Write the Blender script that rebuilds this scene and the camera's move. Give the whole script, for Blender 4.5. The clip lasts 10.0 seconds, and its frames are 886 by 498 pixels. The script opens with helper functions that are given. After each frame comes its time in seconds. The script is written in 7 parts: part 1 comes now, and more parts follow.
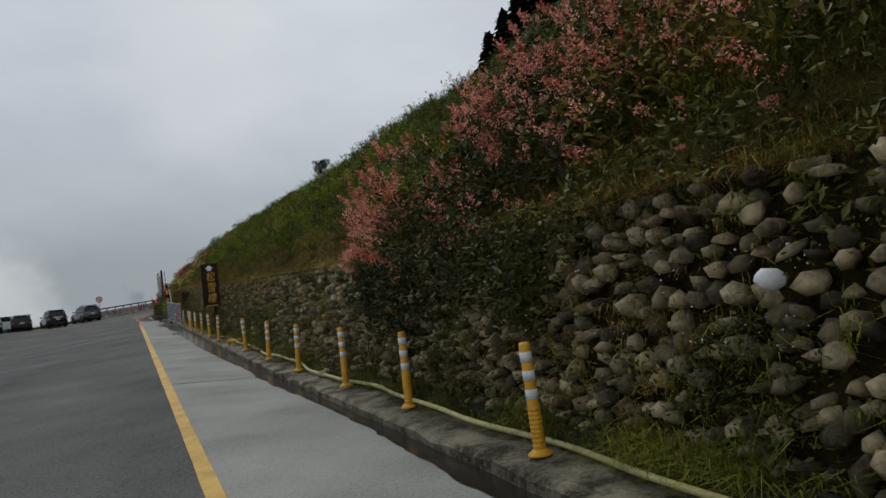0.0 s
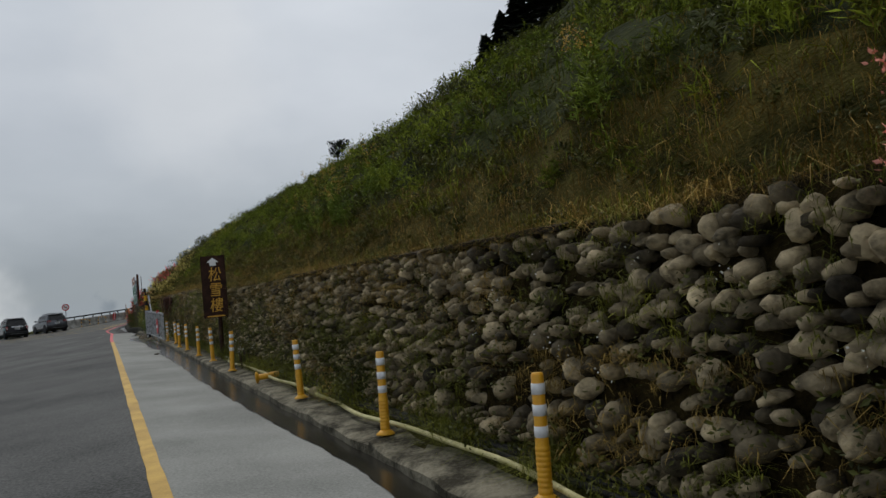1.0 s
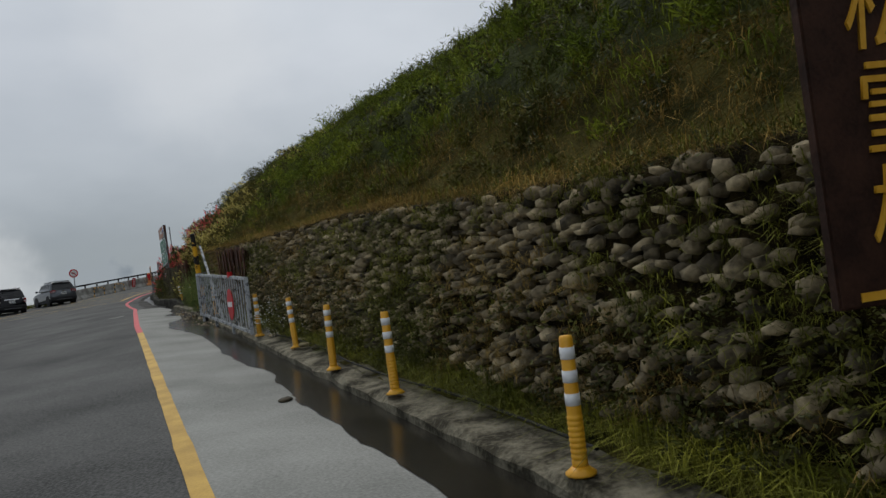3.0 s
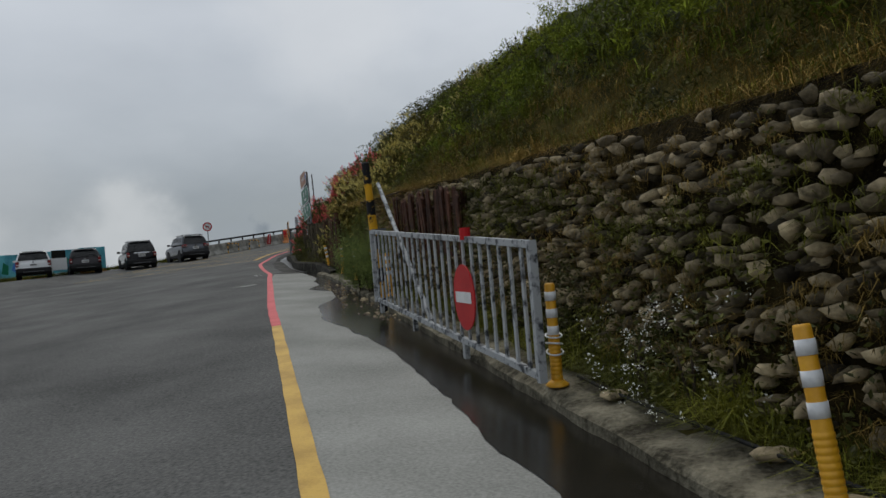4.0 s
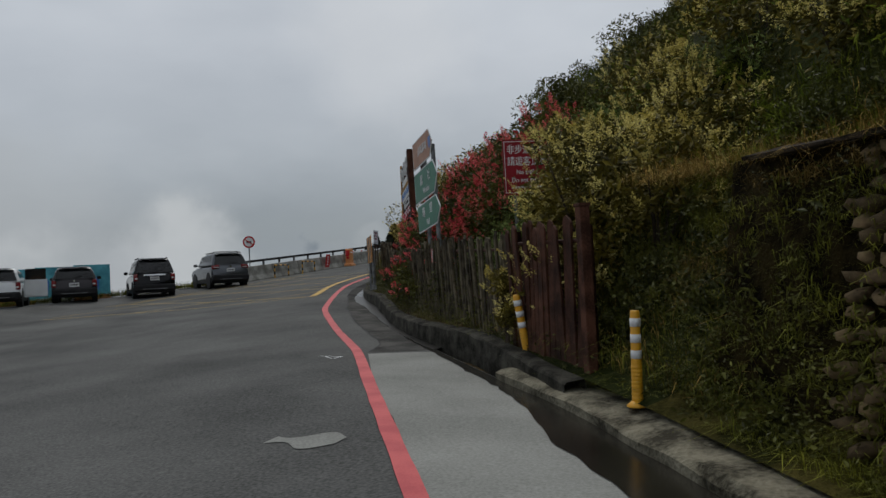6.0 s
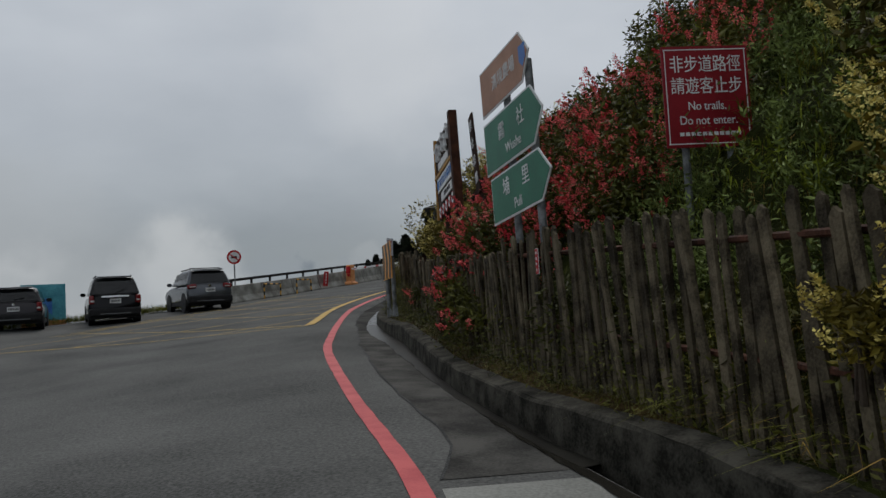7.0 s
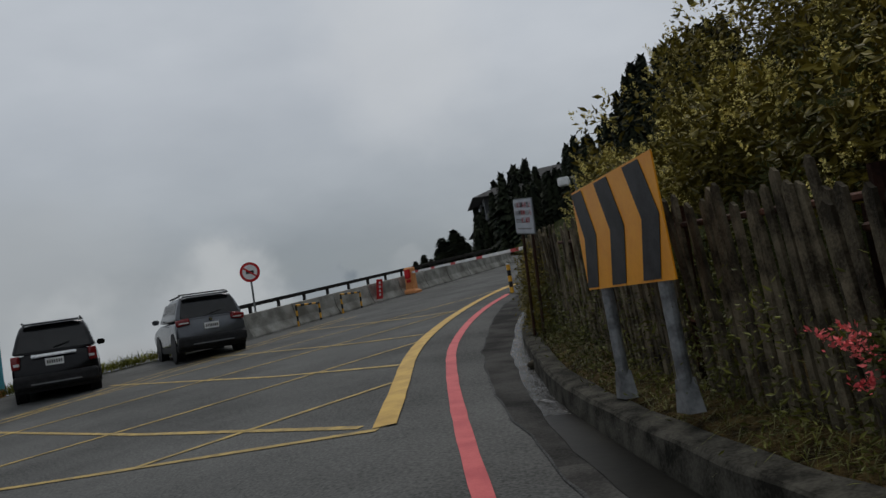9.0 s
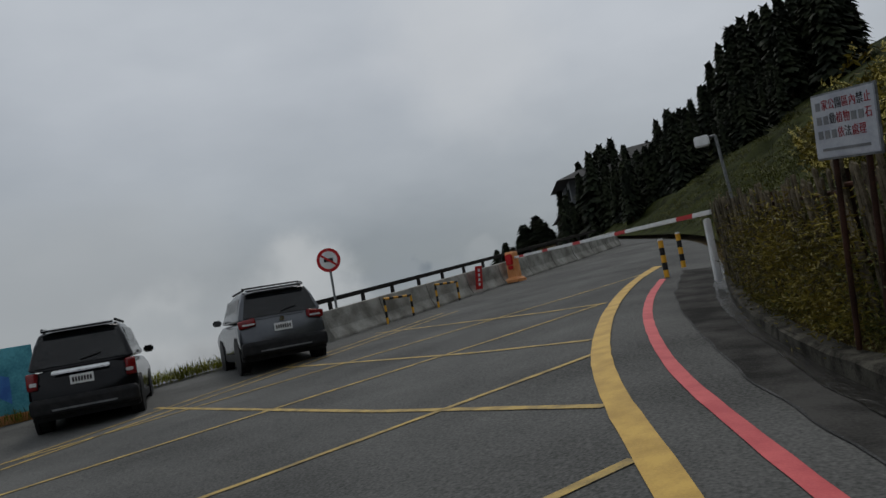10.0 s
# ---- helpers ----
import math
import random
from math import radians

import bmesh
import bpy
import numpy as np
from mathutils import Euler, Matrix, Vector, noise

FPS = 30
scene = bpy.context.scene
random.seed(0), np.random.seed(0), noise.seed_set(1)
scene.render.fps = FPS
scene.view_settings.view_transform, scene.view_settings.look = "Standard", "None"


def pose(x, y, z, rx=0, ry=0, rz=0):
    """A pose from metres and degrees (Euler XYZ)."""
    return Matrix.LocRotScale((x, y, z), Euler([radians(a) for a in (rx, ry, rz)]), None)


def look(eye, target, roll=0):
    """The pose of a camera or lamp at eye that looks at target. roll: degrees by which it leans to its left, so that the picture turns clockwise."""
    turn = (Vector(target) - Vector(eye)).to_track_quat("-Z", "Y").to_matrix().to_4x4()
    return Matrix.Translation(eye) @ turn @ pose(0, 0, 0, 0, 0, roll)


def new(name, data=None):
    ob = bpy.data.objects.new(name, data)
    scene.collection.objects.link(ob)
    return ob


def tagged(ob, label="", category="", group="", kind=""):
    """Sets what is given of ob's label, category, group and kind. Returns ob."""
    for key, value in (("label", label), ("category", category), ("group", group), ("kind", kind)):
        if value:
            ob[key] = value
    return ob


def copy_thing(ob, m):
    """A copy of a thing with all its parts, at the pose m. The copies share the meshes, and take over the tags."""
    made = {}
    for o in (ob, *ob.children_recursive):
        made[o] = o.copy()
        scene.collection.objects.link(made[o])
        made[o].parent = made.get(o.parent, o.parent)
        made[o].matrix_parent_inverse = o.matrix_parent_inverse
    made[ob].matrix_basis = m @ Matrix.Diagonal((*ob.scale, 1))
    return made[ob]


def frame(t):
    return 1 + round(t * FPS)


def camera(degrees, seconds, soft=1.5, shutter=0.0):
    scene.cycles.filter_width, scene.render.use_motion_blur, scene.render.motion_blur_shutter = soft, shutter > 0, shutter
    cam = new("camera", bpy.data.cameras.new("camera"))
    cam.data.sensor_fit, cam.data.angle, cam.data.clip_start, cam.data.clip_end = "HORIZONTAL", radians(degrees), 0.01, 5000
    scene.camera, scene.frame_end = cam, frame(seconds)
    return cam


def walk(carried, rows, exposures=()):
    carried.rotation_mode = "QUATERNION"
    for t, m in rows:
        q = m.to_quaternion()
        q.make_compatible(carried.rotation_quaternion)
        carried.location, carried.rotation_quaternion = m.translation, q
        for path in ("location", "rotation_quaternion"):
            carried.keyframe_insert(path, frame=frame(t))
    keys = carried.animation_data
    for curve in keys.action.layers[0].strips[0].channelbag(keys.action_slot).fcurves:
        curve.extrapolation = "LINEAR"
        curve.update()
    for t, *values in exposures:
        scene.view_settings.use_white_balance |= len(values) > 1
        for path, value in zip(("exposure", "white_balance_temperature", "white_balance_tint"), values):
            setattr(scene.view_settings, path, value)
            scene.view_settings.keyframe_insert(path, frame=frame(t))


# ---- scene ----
cam = camera(58.7, 10.0)
PATH = [
    (0, (1.458, -1.987, -0.571), (1.312, 0.003, -0.437), -6.4),
    (0.5, (-0.404, 2.031, -0.424), (-0.524, 4.021, -0.272), -5.9),
    (1, (-2.277, 5.939, -0.262), (-2.362, 7.93, -0.1), -5.6),
    (1.5, (-4.161, 9.756, -0.174), (-4.235, 11.748, -0.013), -5.7),
    (2, (-6.068, 13.766, 0.026), (-6.137, 15.759, 0.181), -5.8),
    (3.3, (-11.007, 23.889, 0.545), (-11.167, 25.883, 0.579), -7.9),
    (3.5, (-11.773, 25.591, 0.597), (-11.993, 27.578, 0.626), -7.3),
    (4, (-13.636, 29.474, 0.763), (-14.083, 31.424, 0.767), -4.8),
    (4.5, (-15.479, 33.098, 0.942), (-16.054, 35.014, 0.96), -3.0),
    (5, (-17.325, 36.702, 1.127), (-17.916, 38.613, 1.16), -2.7),
    (5.5, (-19.086, 39.981, 1.297), (-19.66, 41.895, 1.352), -2.2),
    (5.7, (-19.751, 41.241, 1.375), (-20.32, 43.158, 1.436), -2.5),
    (6.8, (-22.939, 47.79, 1.53), (-23.491, 49.709, 1.647), -3.0),
    (6.9, (-23.219, 48.342, 1.525), (-23.763, 50.263, 1.646), -2.8),
    (7, (-23.473, 48.891, 1.577), (-24.02, 50.812, 1.695), -3.2),
    (7.5, (-24.738, 51.534, 1.691), (-25.268, 53.459, 1.812), -3.3),
    (8, (-26.034, 54.415, 1.855), (-26.555, 56.343, 1.971), -5.5),
    (8.5, (-27.341, 57.115, 1.995), (-27.907, 59.03, 2.109), -8.2),
    (9, (-28.65, 59.355, 2.097), (-29.293, 61.245, 2.22), -8.9),
    (9.5, (-29.997, 61.384, 2.206), (-30.706, 63.249, 2.339), -9.5),
    (10, (-31.426, 63.554, 2.278), (-32.244, 65.374, 2.408), -10.0),
]
walk(cam, [(t, look(eye, target, roll)) for t, eye, target, roll in PATH],
     [(0, -0.06), (3.5, -0.04), (5.5, -0.16), (8, -0.27), (10, -0.33)])

# ---- light: bright overcast, low cloud all round ----
world = bpy.data.worlds.new("overcast_sky")
scene.world = world
world.use_nodes = True


def link_chain(tree):
    return tree.nodes, tree.links


wn, wl = link_chain(world.node_tree)
wn.clear()
w_out = wn.new("ShaderNodeOutputWorld")
w_bg = wn.new("ShaderNodeBackground")
w_sky = wn.new("ShaderNodeTexSky")
w_sky.sky_type, w_sky.sun_disc = "NISHITA", False
w_sky.sun_elevation, w_sky.sun_rotation = radians(55), radians(-20)
w_tc = wn.new("ShaderNodeTexCoord")
w_map = wn.new("ShaderNodeMapping")
w_map.inputs["Scale"].default_value = (1.0, 1.0, 2.2)
w_n1 = wn.new("ShaderNodeTexNoise")
w_n1.inputs["Scale"].default_value = 1.6
w_n1.inputs["Detail"].default_value = 6
w_n1.inputs["Roughness"].default_value = 0.5
w_ramp = wn.new("ShaderNodeValToRGB")
w_ramp.color_ramp.elements[0].position, w_ramp.color_ramp.elements[0].color = 0.28, (0.42, 0.455, 0.49, 1)
w_ramp.color_ramp.elements[1].position, w_ramp.color_ramp.elements[1].color = 0.70, (0.66, 0.69, 0.72, 1)
w_mix = wn.new("ShaderNodeMixRGB")
w_mix.inputs["Fac"].default_value = 0.985
wl.new(w_tc.outputs["Generated"], w_map.inputs["Vector"])
wl.new(w_map.outputs["Vector"], w_n1.inputs["Vector"])
wl.new(w_n1.outputs["Fac"], w_ramp.inputs["Fac"])
wl.new(w_sky.outputs["Color"], w_mix.inputs["Color1"])
wl.new(w_ramp.outputs["Color"], w_mix.inputs["Color2"])
# the cloud layer darkens towards the horizon and below it
w_sep = wn.new("ShaderNodeSeparateXYZ")
wl.new(w_tc.outputs["Generated"], w_sep.inputs["Vector"])
w_n2 = wn.new("ShaderNodeTexNoise")
w_n2.inputs["Scale"].default_value, w_n2.inputs["Detail"].default_value = 5.0, 7
wl.new(w_map.outputs["Vector"], w_n2.inputs["Vector"])
w_wav = wn.new("ShaderNodeMath")
w_wav.operation = "MULTIPLY_ADD"
w_wav.inputs[1].default_value, w_wav.inputs[2].default_value = 0.12, -0.06
wl.new(w_n2.outputs["Fac"], w_wav.inputs[0])
w_el = wn.new("ShaderNodeMath")
wl.new(w_sep.outputs["Z"], w_el.inputs[0])
wl.new(w_wav.outputs[0], w_el.inputs[1])
w_band = wn.new("ShaderNodeValToRGB")
e = w_band.color_ramp.elements
e[0].position, e[0].color = 0.0, (0.70, 0.71, 0.72, 1)
e[1].position, e[1].color = 0.40, (1.0, 1.0, 1.0, 1)
for p, c in ((0.03, (0.52, 0.55, 0.575, 1)), (0.075, (0.55, 0.57, 0.59, 1)), (0.16, (0.74, 0.75, 0.76, 1)), (0.27, (0.9, 0.9, 0.905, 1))):
    n_ = e.new(p)
    n_.color = c
wl.new(w_el.outputs[0], w_band.inputs["Fac"])
w_mul = wn.new("ShaderNodeMixRGB")
w_mul.blend_type = "MULTIPLY"
w_mul.inputs["Fac"].default_value = 1.0
wl.new(w_mix.outputs["Color"], w_mul.inputs["Color1"])
wl.new(w_band.outputs["Color"], w_mul.inputs["Color2"])


def cloud_puff(source, az, el, wide, tall, color, strength):
    """A billow of cloud in one direction of the sky, with a ragged edge."""
    d = (math.sin(radians(az)) * math.cos(radians(el)), math.cos(radians(az)) * math.cos(radians(el)), math.sin(radians(el)))
    warp = wn.new("ShaderNodeMixRGB")
    warp.blend_type, warp.inputs["Fac"].default_value = "ADD", 0.1
    wl.new(w_tc.outputs["Generated"], warp.inputs["Color1"])
    nz = wn.new("ShaderNodeTexNoise")
    nz.inputs["Scale"].default_value, nz.inputs["Detail"].default_value = 16.0, 6
    wl.new(w_tc.outputs["Generated"], nz.inputs["Vector"])
    wl.new(nz.outputs["Color"], warp.inputs["Color2"])
    mp = wn.new("ShaderNodeMapping")
    mp.vector_type = "POINT"
    mp.inputs["Location"].default_value = tuple(-(v + 0.05) / s_ for v, s_ in zip(d, (wide, wide, tall)))
    mp.inputs["Scale"].default_value = (1 / wide, 1 / wide, 1 / tall)
    wl.new(warp.outputs["Color"], mp.inputs["Vector"])
    ln = wn.new("ShaderNodeVectorMath")
    ln.operation = "LENGTH"
    wl.new(mp.outputs["Vector"], ln.inputs[0])
    mr = wn.new("ShaderNodeMapRange")
    mr.interpolation_type = "SMOOTHSTEP"
    mr.inputs["From Min"].default_value, mr.inputs["From Max"].default_value = 0.35, 1.15
    mr.inputs["To Min"].default_value, mr.inputs["To Max"].default_value = strength, 0.0
    wl.new(ln.outputs["Value"], mr.inputs["Value"])
    mx = wn.new("ShaderNodeMixRGB")
    mx.inputs["Color2"].default_value = (*color, 1)
    wl.new(mr.outputs["Result"], mx.inputs["Fac"])
    wl.new(source, mx.inputs["Color1"])
    return mx.outputs["Color"]


sky_out = w_mul.outputs["Color"]
sky_out = cloud_puff(sky_out, -50.0, 4.0, 0.26, 0.14, (0.5, 0.53, 0.555), 0.6)
sky_out = cloud_puff(sky_out, -44.5, 1.5, 0.08, 0.06, (0.6, 0.63, 0.65), 0.5)
sky_out = cloud_puff(sky_out, -33.5, 1.5, 0.3, 0.035, (0.36, 0.4, 0.43), 0.5)
sky_out = cloud_puff(sky_out, -34.5, 2.4, 0.075, 0.085, (0.6, 0.63, 0.65), 0.8)
sky_out = cloud_puff(sky_out, -38.5, 1.0, 0.06, 0.05, (0.52, 0.55, 0.58), 0.55)
sky_out = cloud_puff(sky_out, -33.9, 4.6, 0.04, 0.03, (0.58, 0.61, 0.63), 0.55)
sky_out = cloud_puff(sky_out, -27.5, 2.0, 0.1, 0.03, (0.33, 0.37, 0.41), 0.55)
sky_out = cloud_puff(sky_out, -25.4, 2.6, 0.02, 0.014, (0.17, 0.21, 0.25), 0.55)
sky_out = cloud_puff(sky_out, -21.5, 3.0, 0.04, 0.02, (0.42, 0.455, 0.48), 0.6)
sky_out = cloud_puff(sky_out, -19.6, 19.0, 0.12, 0.16, (0.78, 0.80, 0.82), 0.35)
wl.new(sky_out, w_bg.inputs["Color"])
w_bg.inputs["Strength"].default_value = 0.95
wl.new(w_bg.outputs["Background"], w_out.inputs["Surface"])

sun = new("sun", bpy.data.lights.new("sun", "SUN"))
sun.data.energy, sun.data.angle, sun.data.color = 1.25, radians(20), (1.0, 0.97, 0.92)
sun.matrix_world = look((-19.6, 53.9, 81.9), (0, 0, 0))
scene.view_settings.exposure = 0.0


# ---- materials ----
def material(name, color, rough=0.8, metal=0.0, color2=None, scale=8.0, fine=60.0, bump=0.3, vary=0.0, island=False, spec=0.5, ramp=(0.35, 0.65), bump_dist=0.02, grain=0.4, fine_bump=False):
    m = bpy.data.materials.new(name)
    m.use_nodes = True
    nt = m.node_tree
    b = nt.nodes["Principled BSDF"]
    b.inputs["Roughness"].default_value = rough
    b.inputs["Metallic"].default_value = metal
    b.inputs["Specular IOR Level"].default_value = spec
    tc = nt.nodes.new("ShaderNodeTexCoord")
    n1 = nt.nodes.new("ShaderNodeTexNoise")
    n1.inputs["Scale"].default_value, n1.inputs["Detail"].default_value = scale, 5
    n2 = nt.nodes.new("ShaderNodeTexNoise")
    n2.inputs["Scale"].default_value, n2.inputs["Detail"].default_value = fine, 4
    geo = nt.nodes.new("ShaderNodeNewGeometry")
    nt.links.new(geo.outputs["Position"], n1.inputs["Vector"])
    nt.links.new(geo.outputs["Position"], n2.inputs["Vector"])
    mixv = nt.nodes.new("ShaderNodeMath")
    mixv.operation = "MULTIPLY_ADD"
    mixv.inputs[1].default_value, mixv.inputs[2].default_value = grain, -grain / 2
    nt.links.new(n2.outputs["Fac"], mixv.inputs[0])
    add = nt.nodes.new("ShaderNodeMath")
    nt.links.new(n1.outputs["Fac"], add.inputs[0])
    nt.links.new(mixv.outputs[0], add.inputs[1])
    r = nt.nodes.new("ShaderNodeValToRGB")
    r.color_ramp.elements[0].position, r.color_ramp.elements[1].position = ramp
    r.color_ramp.elements[0].color = (*color, 1)
    r.color_ramp.elements[1].color = (*(color2 or tuple(min(1, c * 1.35) for c in color)), 1)
    nt.links.new(add.outputs[0], r.inputs["Fac"])
    out = r.outputs["Color"]
    if vary:
        hsv = nt.nodes.new("ShaderNodeHueSaturation")
        mr = nt.nodes.new("ShaderNodeMapRange")
        mr.inputs["To Min"].default_value, mr.inputs["To Max"].default_value = 1 - vary, 1 + vary
        if island:
            src = geo.outputs["Random Per Island"]
        else:
            info = nt.nodes.new("ShaderNodeObjectInfo")
            src = info.outputs["Random"]
        nt.links.new(src, mr.inputs["Value"])
        nt.links.new(mr.outputs["Result"], hsv.inputs["Value"])
        nt.links.new(out, hsv.inputs["Color"])
        out = hsv.outputs["Color"]
    nt.links.new(out, b.inputs["Base Color"])
    if bump:
        bn = nt.nodes.new("ShaderNodeBump")
        bn.inputs["Strength"].default_value, bn.inputs["Distance"].default_value = bump, bump_dist
        nt.links.new(n2.outputs["Fac"] if fine_bump else add.outputs[0], bn.inputs["Height"])
        nt.links.new(bn.outputs["Normal"], b.inputs["Normal"])
    return m


M = {}
M["asphalt"] = material("asphalt", (0.034, 0.035, 0.034), 0.95, color2=(0.145, 0.145, 0.14), scale=0.5, fine=38, bump=0.5, bump_dist=0.01, spec=0.2, grain=1.3, fine_bump=True, ramp=(0.15, 0.95))
M["asphalt_new"] = material("asphalt_patch", (0.03, 0.031, 0.031), 0.95, color2=(0.075, 0.075, 0.076), scale=1.5, fine=55, bump=0.5, bump_dist=0.012, spec=0.2, grain=1.2, fine_bump=True)
M["concrete"] = material("shoulder_concrete", (0.165, 0.168, 0.155), 0.95, color2=(0.315, 0.318, 0.297), scale=0.8, fine=45, bump=0.4, bump_dist=0.008, spec=0.2, grain=1.0, fine_bump=True, ramp=(0.2, 0.85))
M["wet"] = material("wet_concrete", (0.01, 0.009, 0.0065), 0.2, color2=(0.025, 0.0225, 0.017), scale=1.2, fine=12, bump=0.15, bump_dist=0.01)
M["kerb"] = material("kerb_concrete", (0.034, 0.03, 0.0187), 0.95, color2=(0.23, 0.21, 0.153), scale=3.2, fine=26, bump=1.0, bump_dist=0.06, spec=0.2)
M["dark_kerb"] = material("stained_kerb_concrete", (0.012, 0.0112, 0.0085), 0.95, color2=(0.07, 0.066, 0.054), scale=4.5, fine=45, bump=0.5, bump_dist=0.02, spec=0.1)
M["soil"] = material("soil", (0.0176, 0.012, 0.00455), 1.0, color2=(0.088, 0.06, 0.02145), scale=6, fine=35, bump=1.0, bump_dist=0.1, spec=0.1)
M["stone"] = material("cobble_stone", (0.028, 0.0225, 0.0125), 0.85, color2=(0.4, 0.325, 0.2), scale=7, fine=32, bump=0.9, vary=0.85, bump_dist=0.03, spec=0.3, ramp=(0.25, 0.75))
M["stone_i"] = material("cobble_stone_joined", (0.028, 0.0225, 0.0125), 0.85, color2=(0.4, 0.325, 0.2), scale=7, fine=32, bump=0.9, vary=0.85, island=True, bump_dist=0.03, spec=0.3, ramp=(0.25, 0.75))
# soil darkened further: the shade in the gaps between cobbles is in this colour
M["gap_shaded_earth"] = material("shade_dark_wall_earth", (0.0066, 0.005, 0.00195), 1.0, color2=(0.0352, 0.026, 0.0091), scale=6, fine=35, bump=1.0, bump_dist=0.08, spec=0.05)
M["brown_stone"] = material("brown_flat_stone", (0.05512, 0.03705, 0.01995), 0.9, color2=(0.2677, 0.1925, 0.105), scale=5, fine=28, bump=0.6, vary=0.5, island=True, bump_dist=0.02, spec=0.2, ramp=(0.25, 0.8))
# turf kept nearly black, so its colour carries the shade between the grass clumps
M["hill"] = material("gap_shaded_turf", (0.01, 0.013, 0.003), 0.95, color2=(0.035, 0.042, 0.01), scale=0.7, fine=9, bump=1.0, bump_dist=0.15, spec=0.05)
M["grass"] = material("grass_blades", (0.05824, 0.082, 0.0078), 0.85, color2=(0.2128, 0.25, 0.0252), scale=0.45, fine=2.5, bump=0, vary=0.5, island=True, spec=0.1)
M["verge"] = material("verge_grass_blades", (0.056, 0.066, 0.0066), 0.8, color2=(0.1848, 0.185, 0.0204), scale=1.2, fine=5, bump=0, vary=0.5, island=True, spec=0.15)
M["fresh"] = material("fresh_weed_leaf", (0.0784, 0.12, 0.0108), 0.75, color2=(0.2128, 0.27, 0.03), scale=1.0, fine=5, bump=0, vary=0.4, island=True, spec=0.2)
M["drygrass"] = material("dry_grass", (0.1365, 0.088, 0.0195), 0.9, color2=(0.357, 0.235, 0.06375), scale=0.9, fine=4, bump=0, vary=0.55, island=True, spec=0.1)
M["leaf"] = material("shrub_leaf", (0.03548, 0.04048, 0.00528), 0.65, color2=(0.09856, 0.09856, 0.01373), scale=0.8, fine=4, bump=0, vary=0.5, island=True, spec=0.25)
M["olive_leaf"] = material("olive_shrub_leaf", (0.05824, 0.0512, 0.00624), 0.65, color2=(0.1702, 0.132, 0.01632), scale=0.8, fine=4, bump=0, vary=0.5, island=True, spec=0.2)
M["deep_leaf"] = material("dark_rhododendron_leaf", (0.019, 0.023, 0.0036), 0.6, color2=(0.06, 0.064, 0.0105), scale=0.8, fine=4, bump=0, vary=0.5, island=True, spec=0.2)
M["drystem"] = material("dry_brown_stems", (0.1155, 0.08, 0.02025), 0.9, color2=(0.315, 0.215, 0.06), scale=0.8, fine=4, bump=0, vary=0.5, island=True, spec=0.1)
M["pale_leaf"] = material("grey_green_leaf", (0.075, 0.105, 0.024), 0.7, color2=(0.22, 0.275, 0.075), scale=2, fine=6, bump=0, vary=0.45, island=True, spec=0.2)
M["darkleaf"] = material("conifer_needles", (0.0075, 0.012, 0.006), 0.85, color2=(0.0255, 0.0315, 0.015), scale=0.5, fine=4, bump=0, vary=0.5, island=True, spec=0.2)
M["pink"] = material("pink_blossom", (0.5824, 0.1456, 0.112), 0.75, color2=(0.85, 0.448, 0.336), scale=2.5, fine=9, bump=0, vary=0.35, island=True, spec=0.1)
M["red"] = material("red_blossom", (0.576, 0.048, 0.066), 0.75, color2=(0.85, 0.204, 0.192), scale=2.5, fine=9, bump=0, vary=0.35, island=True, spec=0.1)
M["cream"] = material("cream_blossom", (0.5, 0.41, 0.1), 0.75, color2=(0.78, 0.68, 0.25), scale=1.5, fine=6, bump=0, vary=0.3, island=True, spec=0.15)
M["white_flower"] = material("white_petals", (0.6, 0.6, 0.55), 0.7, color2=(0.75, 0.75, 0.7), scale=3, fine=6, bump=0, vary=0.2, island=True, spec=0.2)
M["yellow_line"] = material("yellow_road_paint", (0.36, 0.21, 0.02), 0.7, color2=(0.52, 0.32, 0.045), scale=3, fine=60, bump=0.3, bump_dist=0.006)
M["red_line"] = material("red_road_paint", (0.42, 0.035, 0.045), 0.7, color2=(0.55, 0.075, 0.08), scale=3, fine=60, bump=0.3, bump_dist=0.006)
M["thin_line"] = material("worn_yellow_paint", (0.2, 0.14, 0.04), 0.75, color2=(0.44, 0.3, 0.07), scale=5, fine=60, bump=0.3, bump_dist=0.006)
M["yellow_plastic"] = material("yellow_plastic", (0.62, 0.3, 0.012), 0.45, color2=(0.72, 0.37, 0.02), scale=9, fine=60, bump=0.05)
M["white_tape"] = material("white_reflective_tape", (0.6, 0.61, 0.62), 0.4, color2=(0.74, 0.75, 0.76), scale=14, fine=60, bump=0.05)


# ---- plan ----
ORI, DIR_S, DIR_P = (-2.02, 10.67), (-0.4395, 0.8982), (0.8982, 0.4395)


def at_sp(s, p):
    return (ORI[0] + s * DIR_S[0] + p * DIR_P[0], ORI[1] + s * DIR_S[1] + p * DIR_P[1])


def plane_z(x, y):
    """The slope that the road lies on, with the shoulder rising downhill of the origin and the parking strip's far side raised."""
    along = (x - ORI[0]) * DIR_S[0] + (y - ORI[1]) * DIR_S[1]
    across = (x - ORI[0]) * DIR_P[0] + (y - ORI[1]) * DIR_P[1]
    rise = 0.0125 * np.clip(-along, 0, 14) * np.clip((across + 1.95) / 1.9, 0, 1)
    strip = np.clip(0.045 * (77 - y), 0, 0.6) * np.clip((-43.2 - x) / 2.6, 0, 1)
    return -2.0007 + 0.05136 * x + 0.07124 * y + 0.023 * np.maximum(0, -36 - x) + rise + strip


